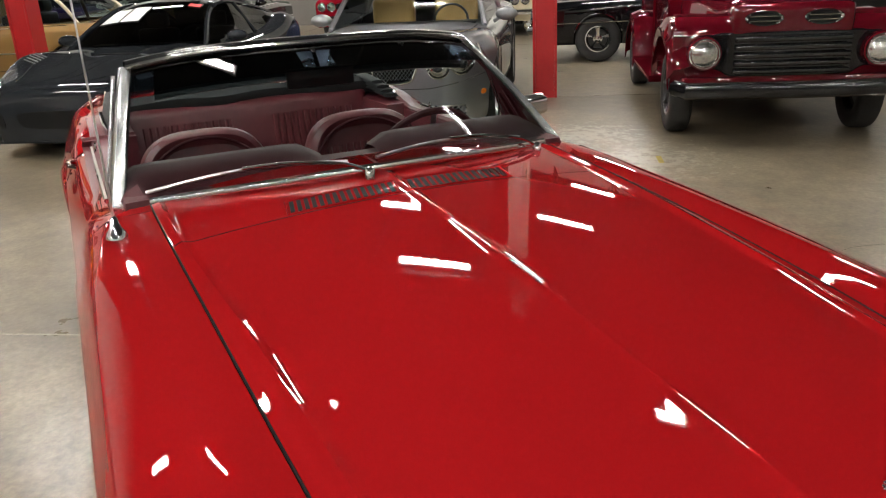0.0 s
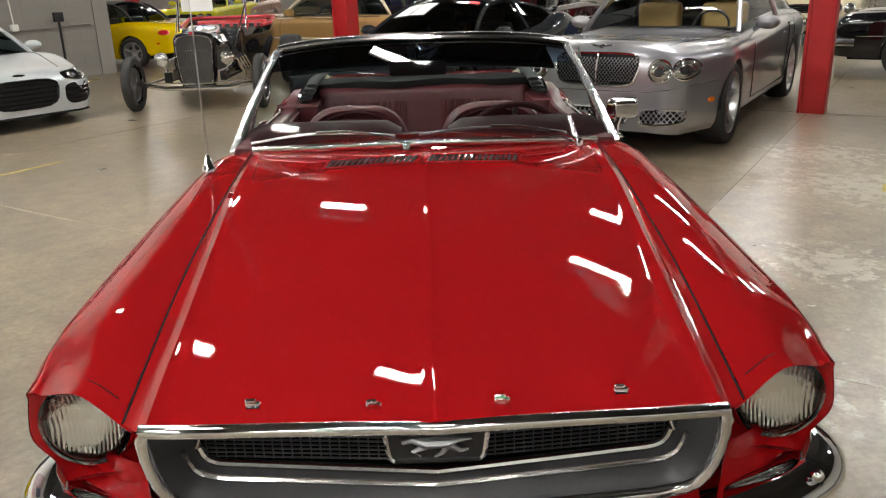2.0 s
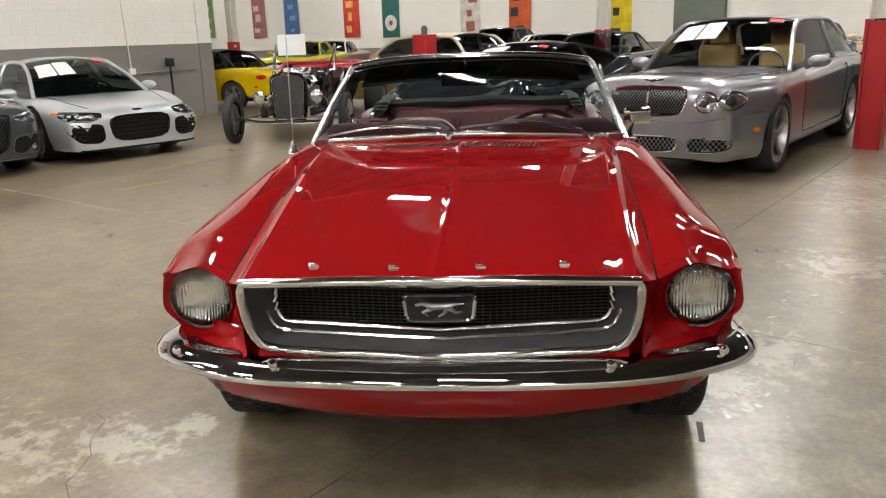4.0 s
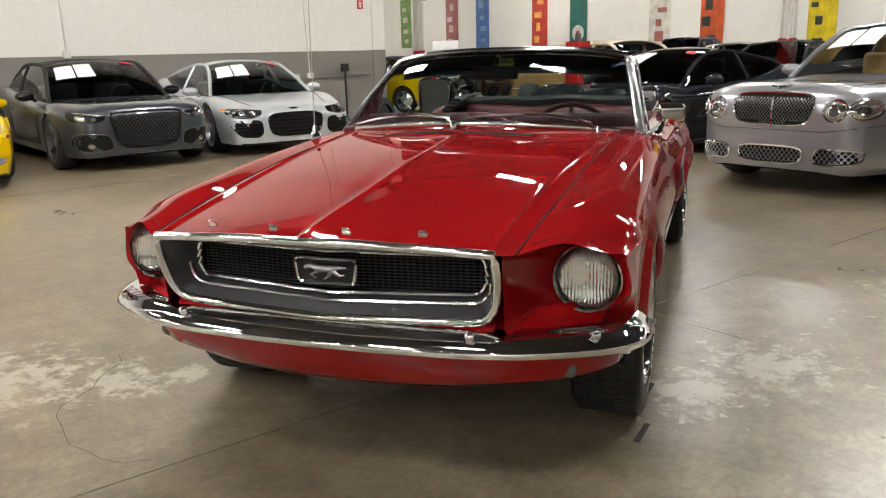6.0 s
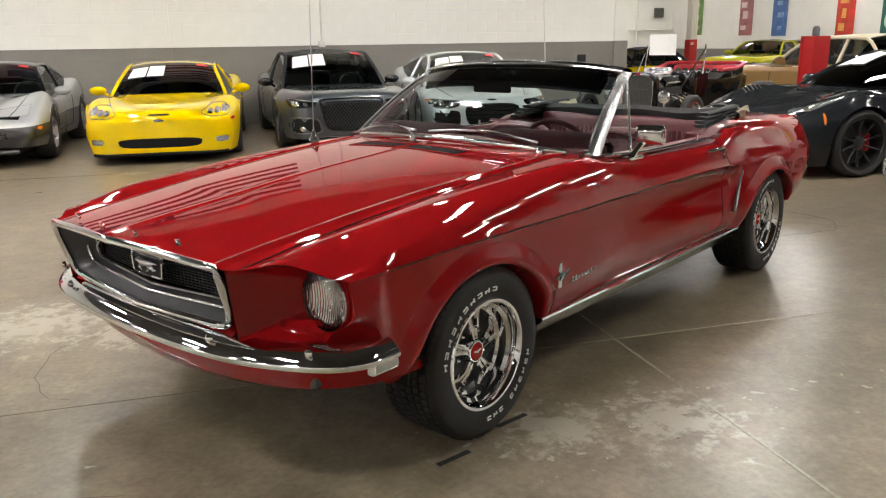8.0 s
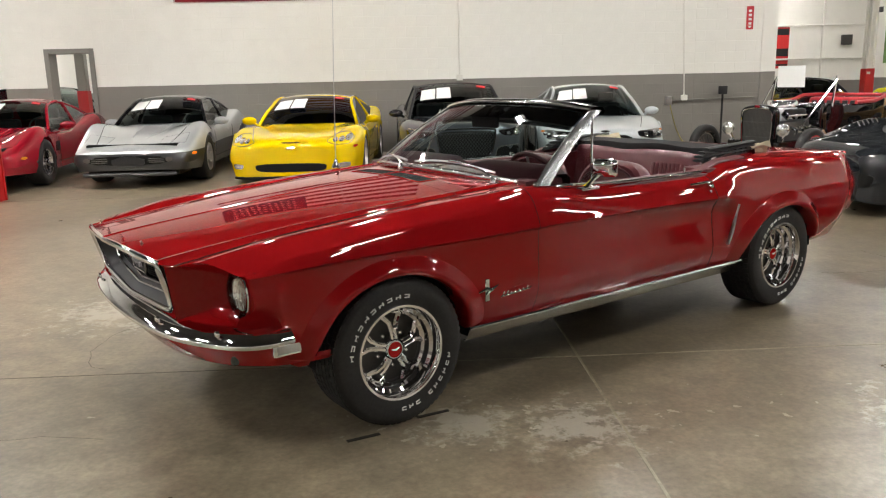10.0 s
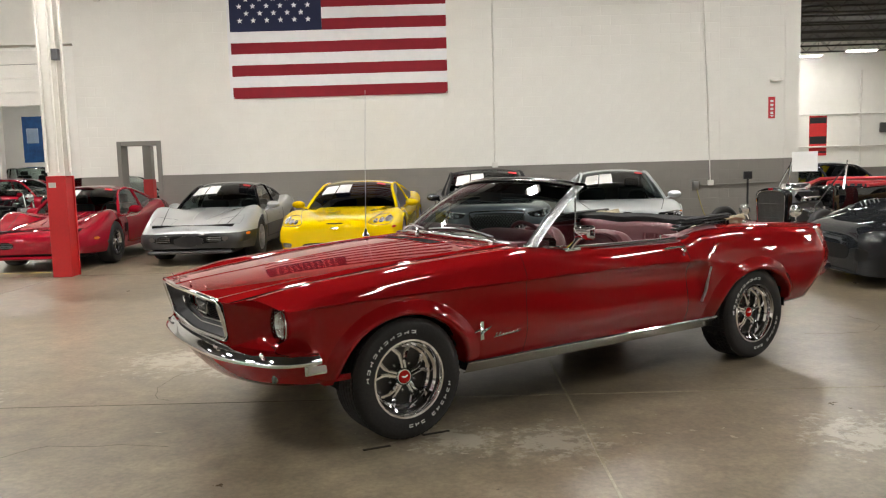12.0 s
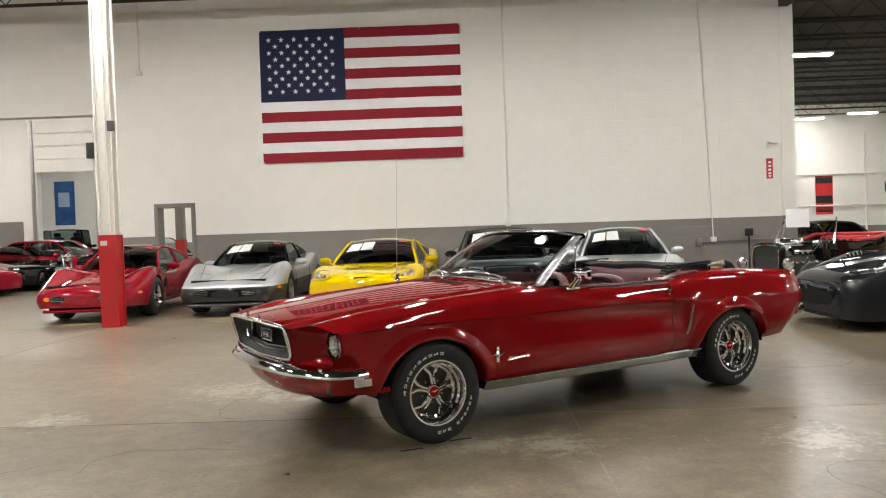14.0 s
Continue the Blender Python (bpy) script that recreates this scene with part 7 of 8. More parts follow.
def fx_c7(car, B):
    car.patch("front_grille", "front", smooth_poly([(-0.46, 0.43), (-0.40, 0.27), (0.40, 0.27), (0.46, 0.43)]), M_MATT, out=0.004, label="black front grille")
    car.both("patch", "side_intake", "front", smooth_poly([(0.58, 0.42), (0.56, 0.28), (0.72, 0.28), (0.76, 0.40)]), M_MATT, out=0.004)
    car.both("patch", "headlamp", "top", smooth_poly([(0.58, -0.62), (0.66, -0.72), (0.80, -0.50), (0.84, -0.28), (0.78, -0.30)]), M_HLAMPD, out=0.006)
    car.both("patch", "lamp_unit", "top", oval(0.74, -0.50, 0.05, 0.09, 12), M_HLAMP, out=0.012, dome=0.006)
    car.patch("hood_vent", "top", smooth_poly([(-0.24, 0.10), (-0.30, 0.36), (0.30, 0.36), (0.24, 0.10)]), M_MATT, out=0.004)
    for k in range(4):
        car.line("vent_slat", "top", [(-0.26, 0.14 + 0.06 * k), (0.26, 0.14 + 0.06 * k)], P_C7, r=0.010, out=0.008)
    for sg_ in (1, -1):
        for k in range(5):
            car.line("fender_vent", "top", [(sg_ * 0.62, -0.25 + 0.05 * k), (sg_ * 0.76, -0.20 + 0.05 * k)], M_GREYD, r=0.007, out=0.006)
    car.both("patch", "side_vent", "left", smooth_poly([(0.55, 0.68), (0.50, 0.42), (0.66, 0.44), (0.80, 0.66)]), M_MATT, out=0.005)
    car.patch("splitter", "front", smooth_poly([(-0.88, 0.16), (-0.84, 0.12), (0.84, 0.12), (0.88, 0.16)], 2), M_MATT, out=0.05)
    car.both("patch", "side_skirt", "left", smooth_poly([(0.42, 0.20), (0.42, 0.13), (2.28, 0.13), (2.28, 0.20)], 2), M_MATT, out=0.04)
    car.both("patch", "side_marker", "left", oval(-0.47, 0.60, 0.012, 0.06, 10), M_AMBER, out=0.005)


def fx_c3(lower):
    body_paint = M_TWOTONE if lower else P_CRED

    def fx(car, B):
        band = smooth_poly([(-0.60, 0.455), (-0.58, 0.335), (0.58, 0.335), (0.60, 0.455)], 2)
        bd = car.patch("bumper_band", "front", band, M_MATT if lower else P_CRED, out=0.006, label="dark recessed bumper band" if lower else "")
        for sg_ in (1, -1):
            sl = car.patch("grille_slot", "front", [(sg_ * a, c) for a, c in smooth_poly([(0.27, 0.445), (0.27, 0.345), (0.50, 0.345), (0.50, 0.445)], 2)], M_BLACKGLOSS, out=0.011, parent=bd)
            for z in (0.37, 0.395, 0.42):
                car.line("slot_bar", "front", [(sg_ * 0.28, z), (sg_ * 0.49, z)], M_GREYD, r=0.005, out=0.014, parent=sl)
            car.patch("turn_lamp", "front", [(sg_ * a, c) for a, c in smooth_poly([(0.505, 0.435), (0.505, 0.365), (0.60, 0.375), (0.60, 0.435)], 2)], M_CLEAR if lower else M_AMBER, out=0.012, parent=bd)
        car.patch("plate_panel", "front", smooth_poly([(-0.22, 0.45), (-0.22, 0.30), (0.22, 0.30), (0.22, 0.45)], 2), M_BLACK if lower else P_CRED, out=0.016, parent=bd)
        lip = [car.hit("front", x, 0.29) for x in np.linspace(-0.62, 0.62, 13)]
        part("chin_spoiler", tube(bmesh.new(), [Vector((p.x, p.y + 0.015, 0.205)) for p in lip if p], 0.035, 8, flat=0.8), M_DARKLOW if lower else P_CRED, car.root, "low chin spoiler")
        lid = [(0.36, -0.78), (0.35, -0.46), (0.70, -0.42), (0.70, -0.72)]
        if not lower:
            car.both("patch", "headlamp_lid", "top", smooth_poly(lid), P_CRED, out=0.003)
            for k in range(4):
                car.both("line", "side_gill", "left", [(0.50 + 0.05 * k, 0.60), (0.47 + 0.05 * k, 0.46)], M_MATT, r=0.012)
        car.both("line", "headlamp_lid_seam", "top", lid, M_GREY if lower else M_MATT, r=0.0022, out=0.0, closed=True)
        car.both("patch", "side_marker", "left", smooth_poly([(-0.80, 0.475), (-0.80, 0.435), (-0.66, 0.435), (-0.66, 0.475)], 2), M_AMBER, out=0.006)
        # raised hood centre
        for sg_ in (1, -1):
            car.line("hood_ridge", "top", [(sg_ * 0.20, 0.5), (sg_ * 0.19, 0.0), (sg_ * 0.10, -0.5)], body_paint, r=0.014, out=-0.002)
        car.patch("nose_badge", "top", oval(0, -0.86, 0.045, 0.022, 12), M_CHROME, out=0.003)
        for v in ("left", "right"):
            car.line("screen_trim", v, [(0.62, 0.80), (1.2, 0.83), (1.9, 0.86)], M_CHROME, r=0.007, out=0.004)
    return fx


generic_car("sports_car", "yellow sports coupe with triple round lamps in clear covers", face(-0.985, 8.00, -3), modern(2.69, 0.95, 0.83, 0.965, 0.78, 0.82, 0.92, 0.60, bot=0.12, fender=0.05), P_YEL, (0.55, 1.36, 2.0, 3.05, 1.165, 0.80, 0.60), (0.33, 0.27, 0.24, M_STEEL, 5), extras=fx_c6, roof_mat=P_YEL, glass=M_DARKGLASS)
generic_car("convertible_car", "slate grey convertible coupe with a black soft top", face(1.37, 8.24, 1), modern(2.70, 0.80, 0.95, 0.945, 0.84, 0.90, 0.94, 0.72, boxy=-0.05), P_AUDI, (0.50, 1.22, 2.15, 2.95, 1.295, 0.80, 0.62), (0.335, 0.25, 0.25, M_GREYD, 7), roof_mat=M_CANVAS, extras=fx_audi, mirror_mat=M_BLACKGLOSS)
generic_car("sports_car", "pale silver mid-engined coupe with black side intakes", face(3.48, 8.40, -6), modern(2.65, 0.95, 0.83, 0.95, 0.80, 0.86, 0.98, 0.60, bot=0.15), P_R8, (0.28, 1.12, 1.75, 3.1, 1.23, 0.82, 0.57), (0.335, 0.25, 0.25, M_STEEL, 5), extras=fx_r8)
generic_car("luxury_sedan", "silver-grey luxury sedan with a mesh grille and tan seats", face(5.68, 1.33, -90), modern(3.07, 0.95, 1.35, 0.96, 0.96, 1.0, 1.02, 0.87, 0.39, za=0.36, bot=0.2, fender=0.025, boxy=-0.11), P_BENT, (0.72, 1.55, 2.9, 3.75, 1.46, 0.82, 0.62), (0.365, 0.27, 0.27, M_STEEL, 5), seats=M_TAN, glass=M_GLASS, extras=fx_bentley)
generic_car("sports_car", "dark grey sports coupe with black wheels and red calipers", face(5.80, 4.2, -90), modern(2.71, 0.93, 0.83, 0.96, 0.86, 0.88, 0.98, 0.62, 0.38, bot=0.13, fender=0.06), P_C7, (0.55, 1.4, 1.95, 3.1, 1.24, 0.80, 0.56), (0.34, 0.28, 0.26, M_BLACK, 10), glass=M_DARKGLASS, extras=fx_c7, caliper=M_CALIPER, sill_mat=M_MATT)
def C3():
    return Body(2.49, 1.06, 0.95, 0.88,
                top=[(-1.06, 0.535), (-0.98, 0.552), (-0.85, 0.585), (-0.6, 0.635), (-0.1, 0.705), (0.35, 0.765), (0.75, 0.83), (2.2, 0.86), (2.8, 0.86), (3.44, 0.80)],
                shoulder=[(-1.06, 0.515), (-0.98, 0.53), (-0.85, 0.555), (-0.5, 0.66), (0, 0.745), (0.7, 0.745), (1.3, 0.745), (2.2, 0.82), (2.8, 0.84), (3.44, 0.74)],
                plan=[(-1.06, 0.80), (-0.98, 0.86), (-0.85, 0.91), (-0.55, 0.96), (-0.1, 1.0), (0.7, 0.92), (1.4, 0.91), (2.49, 1.0), (3.2, 0.93), (3.44, 0.84)],
                bottom=[(-1.06, 0.25), (0.5, 0.19), (2.0, 0.19), (3.44, 0.30)], arch=0.365, zaxle=0.335, low=0.33, fender=0.115, flat=0.44)


generic_car("sports_car", "red seventies sports coupe with bulging fenders and chrome wheels", face(-5.55, 8.05, 3), C3(), P_CRED, (0.55, 1.2, 1.75, 2.75, 1.20, 0.74, 0.52), (0.335, 0.25, 0.20, M_CHROME, 8), extras=fx_c3(False))
generic_car("sports_car", "silver seventies sports coupe with a dark grey lower body", face(-3.26, 8.3, 0), C3(), M_TWOTONE, (0.55, 1.2, 1.75, 2.75, 1.20, 0.74, 0.52), (0.335, 0.25, 0.20, M_STEEL, 8), extras=fx_c3(True), roof_mat=M_BLACKGLOSS)


def fx_roadster(car, B):
    for v in ("left", "right"):
        car.patch("tail_lamp", v, oval(2.98, 0.66, 0.11, 0.05, 16), M_REDLENS, out=0.008, label="red oval tail lamp")
        car.patch("side_marker", v, oval(2.85, 0.46, 0.04, 0.018, 12), M_REDLENS, out=0.006)


def boxy(wb, fo, ro, half, hood, belt, tail, arch=0.36, za=0.34, bot=0.26):
    return Body(wb, fo, ro, half,
                top=[(-fo, hood - 0.10), (-fo + 0.3, hood - 0.04), (0.75, hood), (wb - 0.3, belt), (wb + 0.3, tail), (wb + ro, tail - 0.03)],
                shoulder=[(-fo, hood - 0.12), (-fo + 0.3, hood - 0.06), (0.75, hood - 0.02), (wb - 0.3, belt - 0.01), (wb + 0.3, tail - 0.01), (wb + ro, tail - 0.05)],
                plan=[(-fo, 0.97), (-0.1, 0.99), (0.6, 0.985), (wb, 1.0), (wb + ro, 0.96)],
                bottom=[(-fo, bot + 0.04), (0.5, bot), (wb - 0.5, bot), (wb + ro, bot + 0.08)], arch=arch, zaxle=za, low=0.4, mid=0.16, tuck=0.95)


def fx_classic(front=M_CHROME, side=None):
    def fx(car, B):
        y0, y1 = -B.fo, B.wb + B.ro
        for yy, sgn in ((y0, -1), (y1, 1)):
            bm = bmesh.new()
            w = B.half * 0.98
            tube(bm, [(-w, yy - sgn * 0.30, 0.50), (-w * 0.96, yy + sgn * 0.02, 0.50), (0, yy + sgn * 0.09, 0.50), (w * 0.96, yy + sgn * 0.02, 0.50), (w, yy - sgn * 0.30, 0.50)], 0.07, 8)
            part("bumper", bm, front, car.root, "chrome bumper")
        z = B.sh(y0) - 0.14
        for x in (0.52, 0.74):
            for sg_ in (1, -1):
                h = car.patch("headlamp", "front", oval(sg_ * x, z, 0.085, 0.085, 16), M_HLAMP, out=0.02, dome=0.015)
                car.line("lamp_rim", "front", oval(sg_ * x, z, 0.09, 0.09, 16), M_CHROME, r=0.010, out=0.02, closed=True, parent=h)
        car.patch("grille", "front", smooth_poly([(-0.42, z + 0.08), (-0.42, z - 0.09), (0.42, z - 0.09), (0.42, z + 0.08)]), M_MATT, out=0.006)
        for k in range(4):
            car.line("grille_bar", "front", [(-0.40, z - 0.06 + 0.04 * k), (0.40, z - 0.06 + 0.04 * k)], M_CHROME, r=0.006, out=0.014)
        for v in ("left", "right"):
            car.line("side_moulding", v, [(-B.fo + 0.3, 0.58), (B.wb / 2, 0.60), (B.wb + B.ro - 0.2, 0.60)], side or M_CHROME, r=0.009, out=0.006)
            car.line("belt_moulding", v, [(0.9, B.sh(0.9) - 0.02), (B.wb, B.sh(B.wb) - 0.02)], M_CHROME, r=0.008, out=0.006)
            car.line("wheel_lip", v, [(B.arch * 1.02 * math.cos(a), B.za + B.arch * 1.03 * math.sin(a)) for a in np.linspace(0.3, math.pi - 0.3, 9)], M_CHROME, r=0.008, out=0.006)
    return fx


HS_SEDAN = (0.75, 1.35, 2.55, 3.05, 1.40, 0.82, 0.64)
HS_COUPE = (0.85, 1.5, 2.3, 3.0, 1.34, 0.80, 0.60)
WH_CHROME = (0.34, 0.21, 0.19, M_CHROME, 5)
generic_car("muscle_car", "black muscle car with chrome five-spoke wheels", face(11.75, -0.78, 180), boxy(2.95, 0.98, 1.25, 0.96, 0.93, 0.95, 0.95), P_BLACK, HS_COUPE, WH_CHROME, extras=fx_classic(), papers=False)
generic_car("luxury_sedan", "gold-brown seventies sedan with a cream vinyl roof", face(9.78, 9.62, 180), boxy(3.1, 1.05, 1.45, 0.98, 0.95, 0.98, 0.97), P_GOLD, (0.9, 1.55, 2.75, 3.2, 1.40, 0.84, 0.66), WH_CHROME, roof_mat=M_VINYLCREAM, extras=fx_classic(), papers=False)
generic_car("roadster_car", "yellow roadster with a black soft top beyond the wall's end", face(8.66, 14.66, -162.6), modern(2.27, 0.75, 0.95, 0.84, 0.80, 0.82, 0.84, 0.62, 0.32, za=0.29), P_YEL, (0.6, 1.15, 1.75, 2.3, 1.22, 0.70, 0.52), (0.29, 0.2, 0.2, M_STEEL, 5), roof_mat=M_CANVAS, papers=False, extras=fx_roadster)
generic_car("coupe_car", "white sixties coupe parked in the back row", face(14.6, 8.7, -80), boxy(2.9, 0.95, 1.3, 0.95, 0.92, 0.95, 0.95), P_WHITEC, HS_COUPE, WH_CHROME, extras=fx_classic(), papers=False)
generic_car("street_rod", "dark purple street rod with a rounded roof", face(17.0, 11.6, -80), modern(2.8, 0.7, 0.8, 0.85, 1.0, 1.05, 1.0, 0.9), P_PURPLE, (0.6, 1.0, 2.0, 2.9, 1.55, 0.7, 0.55), WH_CHROME, papers=False)
generic_car("convertible_car", "black sixties convertible in the back row", face(12.3, 6.3, -85), boxy(2.95, 0.95, 1.3, 0.95, 0.92, 0.94, 0.94), P_BLACK, HS_COUPE, WH_CHROME, extras=fx_classic(), papers=False, roof_mat=M_CANVAS)
generic_car("muscle_car", "yellow-green muscle car behind the roadster", face(14.4, 17.0, -60), boxy(2.9, 0.95, 1.2, 0.95, 0.95, 0.97, 0.99), paint("lime_yellow_paint", (0.50, 0.46, 0.02)), HS_COUPE, WH_CHROME, extras=fx_classic(M_BLACK, M_BLACK), papers=False)
generic_car("coupe_car", "copper sixties coupe with a cream roof far back", face(17.2, 18.6, -60), boxy(2.9, 0.95, 1.3, 0.95, 0.93, 0.95, 0.95), paint("copper_paint", (0.32, 0.14, 0.07), 0.2), HS_COUPE, WH_CHROME, roof_mat=M_VINYLCREAM, extras=fx_classic(), papers=False)
generic_car("sedan_car", "dark blue car behind the silver-grey sedan", face(12.6, 2.6, -90), modern(2.8, 0.9, 1.1, 0.92, 0.98, 1.02, 1.02, 0.8), P_BLUE, HS_SEDAN, (0.34, 0.24, 0.24, M_STEEL, 5), papers=False)
generic_car("coupe_car", "cream fifties coupe in the back row", face(16.6, 1.2, -90), boxy(2.95, 0.95, 1.3, 0.95, 1.0, 1.02, 1.0), P_CREAM, (0.9, 1.4, 2.4, 3.1, 1.5, 0.8, 0.62), WH_CHROME, extras=fx_classic(), papers=False)
generic_car("coupe_car", "red and white fifties coupe far back", face(17.0, 4.2, -90), boxy(2.95, 0.95, 1.3, 0.95, 1.0, 1.02, 1.0), P_CRED, (0.9, 1.4, 2.4, 3.1, 1.5, 0.8, 0.62), WH_CHROME, roof_mat=P_WHITEC, extras=fx_classic(), papers=False)
# back room
generic_car("sedan_car", "maroon modern sedan in the room behind", face(-10.2, 18.4, 90), modern(2.9, 0.9, 1.1, 0.93, 0.92, 1.0, 1.02, 0.75), P_CRED, HS_SEDAN, (0.34, 0.24, 0.24, M_STEEL, 5), papers=False)
generic_car("sports_car", "black rounded coupe beside the opening", face(-11.9, 16.7, 40), modern(2.4, 0.9, 0.8, 0.9, 0.86, 0.88, 0.9, 0.66, fender=0.06), P_BLACK, (0.6, 1.2, 1.8, 2.7, 1.25, 0.74, 0.55), (0.33, 0.24, 0.22, M_STEEL, 5), papers=False)
generic_car("sports_car", "bright red low sports car by the opening", face(-12.0, 14.5, 70), modern(2.5, 0.95, 0.85, 0.92, 0.78, 0.82, 0.88, 0.58), P_CRED, (0.5, 1.2, 1.8, 2.8, 1.15, 0.76, 0.55), (0.33, 0.25, 0.24, M_STEEL, 5), papers=False)
generic_car("utility_vehicle", "dark off-road vehicle beyond the roller door", face(-14.5, 25.0, 40), boxy(2.5, 0.7, 0.8, 0.9, 1.1, 1.15, 1.15), P_BLACK, (0.6, 0.85, 2.5, 2.7, 1.85, 0.78, 0.70), (0.38, 0.25, 0.2, M_STEEL, 5), papers=False)
generic_car("sedan_car", "dark car seen through the doorway", face(-7.0, 17.6, 85), modern(2.6, 0.9, 1.0, 0.9, 0.9, 0.95, 0.97, 0.7), P_BLACK, HS_SEDAN, (0.33, 0.22, 0.2, M_STEEL, 5), papers=False)

# ---- black open street rod with exposed engine and wire wheels ----
rod = thing("street_rod", "black open street rod with red trim and thin wire wheels", "car", face(5.27, 6.81, -57), "parked cars")
for sd in (1, -1):
    road_wheel(rod, sd * 0.80, 0.0, 0.335, 0.11, sd, 0.245, M_CHROME, 40, "wire")
    road_wheel(rod, sd * 0.80, 2.6, 0.37, 0.30, sd, 0.20, M_CHROME, 8)
bm = bmesh.new()
tube(bm, [(-0.78, 0.0, 0.335), (-0.4, -0.02, 0.27), (0.4, -0.02, 0.27), (0.78, 0.0, 0.335)], 0.028, 8)
part("front_axle", bm, M_CHROME, rod, "chrome drop axle")
for sd in (1, -1):
    part("radius_rod", tube(bmesh.new(), [(sd * 0.60, 0.0, 0.34), (sd * 0.36, 1.2, 0.36)], 0.016, 6), M_CHROME, rod)
    part("steering_rod", tube(bmesh.new(), [(sd * 0.02, -0.08, 0.33), (sd * 0.68, -0.08, 0.36)], 0.011, 6), M_CHROME, rod)
    part("frame_rail", boxbm(sd * 0.30, sd * 0.38, -0.05, 2.9, 0.36, 0.47, bev=0.01), M_BLACKGLOSS, rod)
    hl = part("headlamp", lathe([(0.001, 0.09), (0.052, 0.07), (0.080, 0.03), (0.086, 0.0), (0.086, -0.02), (0.074, -0.032), (0.001, -0.040)], 24, "y", at=(sd * 0.41, -0.02, 0.63)), M_CHROME, rod, "chrome headlamp")
    part("lamp_lens", lathe([(0.076, -0.033), (0.045, -0.045), (0.001, -0.049)], 24, "y", at=(sd * 0.41, -0.02, 0.63)), M_HLAMP, hl)
    part("lamp_bracket", tube(bmesh.new(), [(sd * 0.41, 0.02, 0.57), (sd * 0.34, 0.06, 0.42)], 0.016, 6), M_CHROME, rod)
SHELL = spline([(-0.20, 0, 0.30), (-0.228, 0, 0.42), (-0.242, 0, 0.62), (-0.250, 0, 0.80), (-0.232, 0, 0.885), (-0.165, 0, 0.925), (0, 0, 0.945), (0.165, 0, 0.925), (0.232, 0, 0.885), (0.250, 0, 0.80), (0.242, 0, 0.62), (0.228, 0, 0.42), (0.20, 0, 0.30), (0.10, 0, 0.285), (-0.10, 0, 0.285), (-0.20, 0, 0.30)], 4)
SC = Vector((0, 0, 0.61))
rs = part("radiator_shell", grid([[SC + (p - SC) * q + Vector((0, y, 0)) for q, y in ((0.5, 0.14), (1.0, 0.15), (1.03, 0.10), (1.03, 0.04), (1.0, 0.015), (0.95, 0.005), (0.90, 0.012), (0.87, 0.03))] for p in SHELL]), M_BLACKGLOSS, rod, "black radiator shell")
bm = bmesh.new()
bm.faces.new([bm.verts.new(SC + (p - SC) * 0.89 + Vector((0, 0.028, 0))) for p in SHELL[:-1]])
part("radiator_core", bm, M_GREYD, rs, smooth=False)
bm = bmesh.new()
for k in range(22):
    x = -0.20 + 0.40 * k / 21
    tube(bm, [(x, 0.022, 0.34), (x, 0.022, 0.88 - 0.4 * max(0, abs(x) - 0.14))], 0.003, 4)
for z in (0.52, 0.72):
    tube(bm, [(-0.212, 0.018, z), (0.212, 0.018, z)], 0.005, 4)
part("grille_mesh", bm, M_GREYD, rs, smooth=False)
part("shell_trim", tube(bmesh.new(), [SC + (p - SC) * 0.905 + Vector((0, 0.008, 0)) for p in SHELL[:-1]], 0.007, 6, closed=True), M_CHROME, rs)
part("shell_badge", boxbm(-0.035, 0.035, -0.006, 0.012, 0.918, 0.945, bev=0.006, seg=1), P_CRED, rs)
# engine
part("engine_block", boxbm(-0.24, 0.24, 0.30, 0.95, 0.45, 0.72, bev=0.03), M_GREYD, rod)
for sd in (1, -1):
    bm = boxbm(-0.07, 0.07, 0.32, 0.92, -0.04, 0.06, bev=0.025, seg=3)
    bmesh.ops.rotate(bm, verts=bm.verts[:], cent=(0, 0, 0), matrix=Matrix.Rotation(radians(sd * 40), 3, "Y"))
    bmesh.ops.translate(bm, vec=(sd * 0.22, 0, 0.80), verts=bm.verts[:])
    part("valve_cover", bm, M_CHROME, rod, "chrome valve cover")
    for k in range(4):
        y = 0.38 + 0.16 * k
        part("exhaust_header", tube(bmesh.new(), [(sd * 0.27, y, 0.64), (sd * 0.42, y + 0.06, 0.58), (sd * 0.44, y + 0.25, 0.42), (sd * 0.44, 1.2, 0.38)], 0.024, 7), M_CHROME, rod)
part("air_cleaner", lathe([(0.001, 0.10), (0.18, 0.095), (0.20, 0.07), (0.20, 0.0), (0.001, -0.01)], 28, "z", at=(0, 0.6, 0.90)), M_CHROME, rod)
part("intake", boxbm(-0.12, 0.12, 0.42, 0.8, 0.72, 0.90, bev=0.03), M_STEEL, rod)
# body tub
rows = []
for y, w, zt, zb in ((1.05, 0.40, 0.93, 0.40), (1.2, 0.46, 0.94, 0.40), (1.5, 0.56, 0.92, 0.40), (1.9, 0.62, 0.93, 0.41), (2.2, 0.62, 1.00, 0.45), (2.42, 0.52, 1.00, 0.5)):
    rows.append([Vector((x * w, y, z)) for x, z in ((-0.85, zb), (-1.0, (zt + zb) / 2), (-1.0, zt - 0.03), (-0.97, zt))] + [Vector((x * w, y, z)) for x, z in ((-0.86, zt - 0.02), (-0.84, zb + 0.1), (0.84, zb + 0.1), (0.86, zt - 0.02), (0.97, zt), (1.0, zt - 0.03), (1.0, (zt + zb) / 2), (0.85, zb))])
tub = part("body_tub", grid(rows), P_BLACK, rod, "black open body tub")
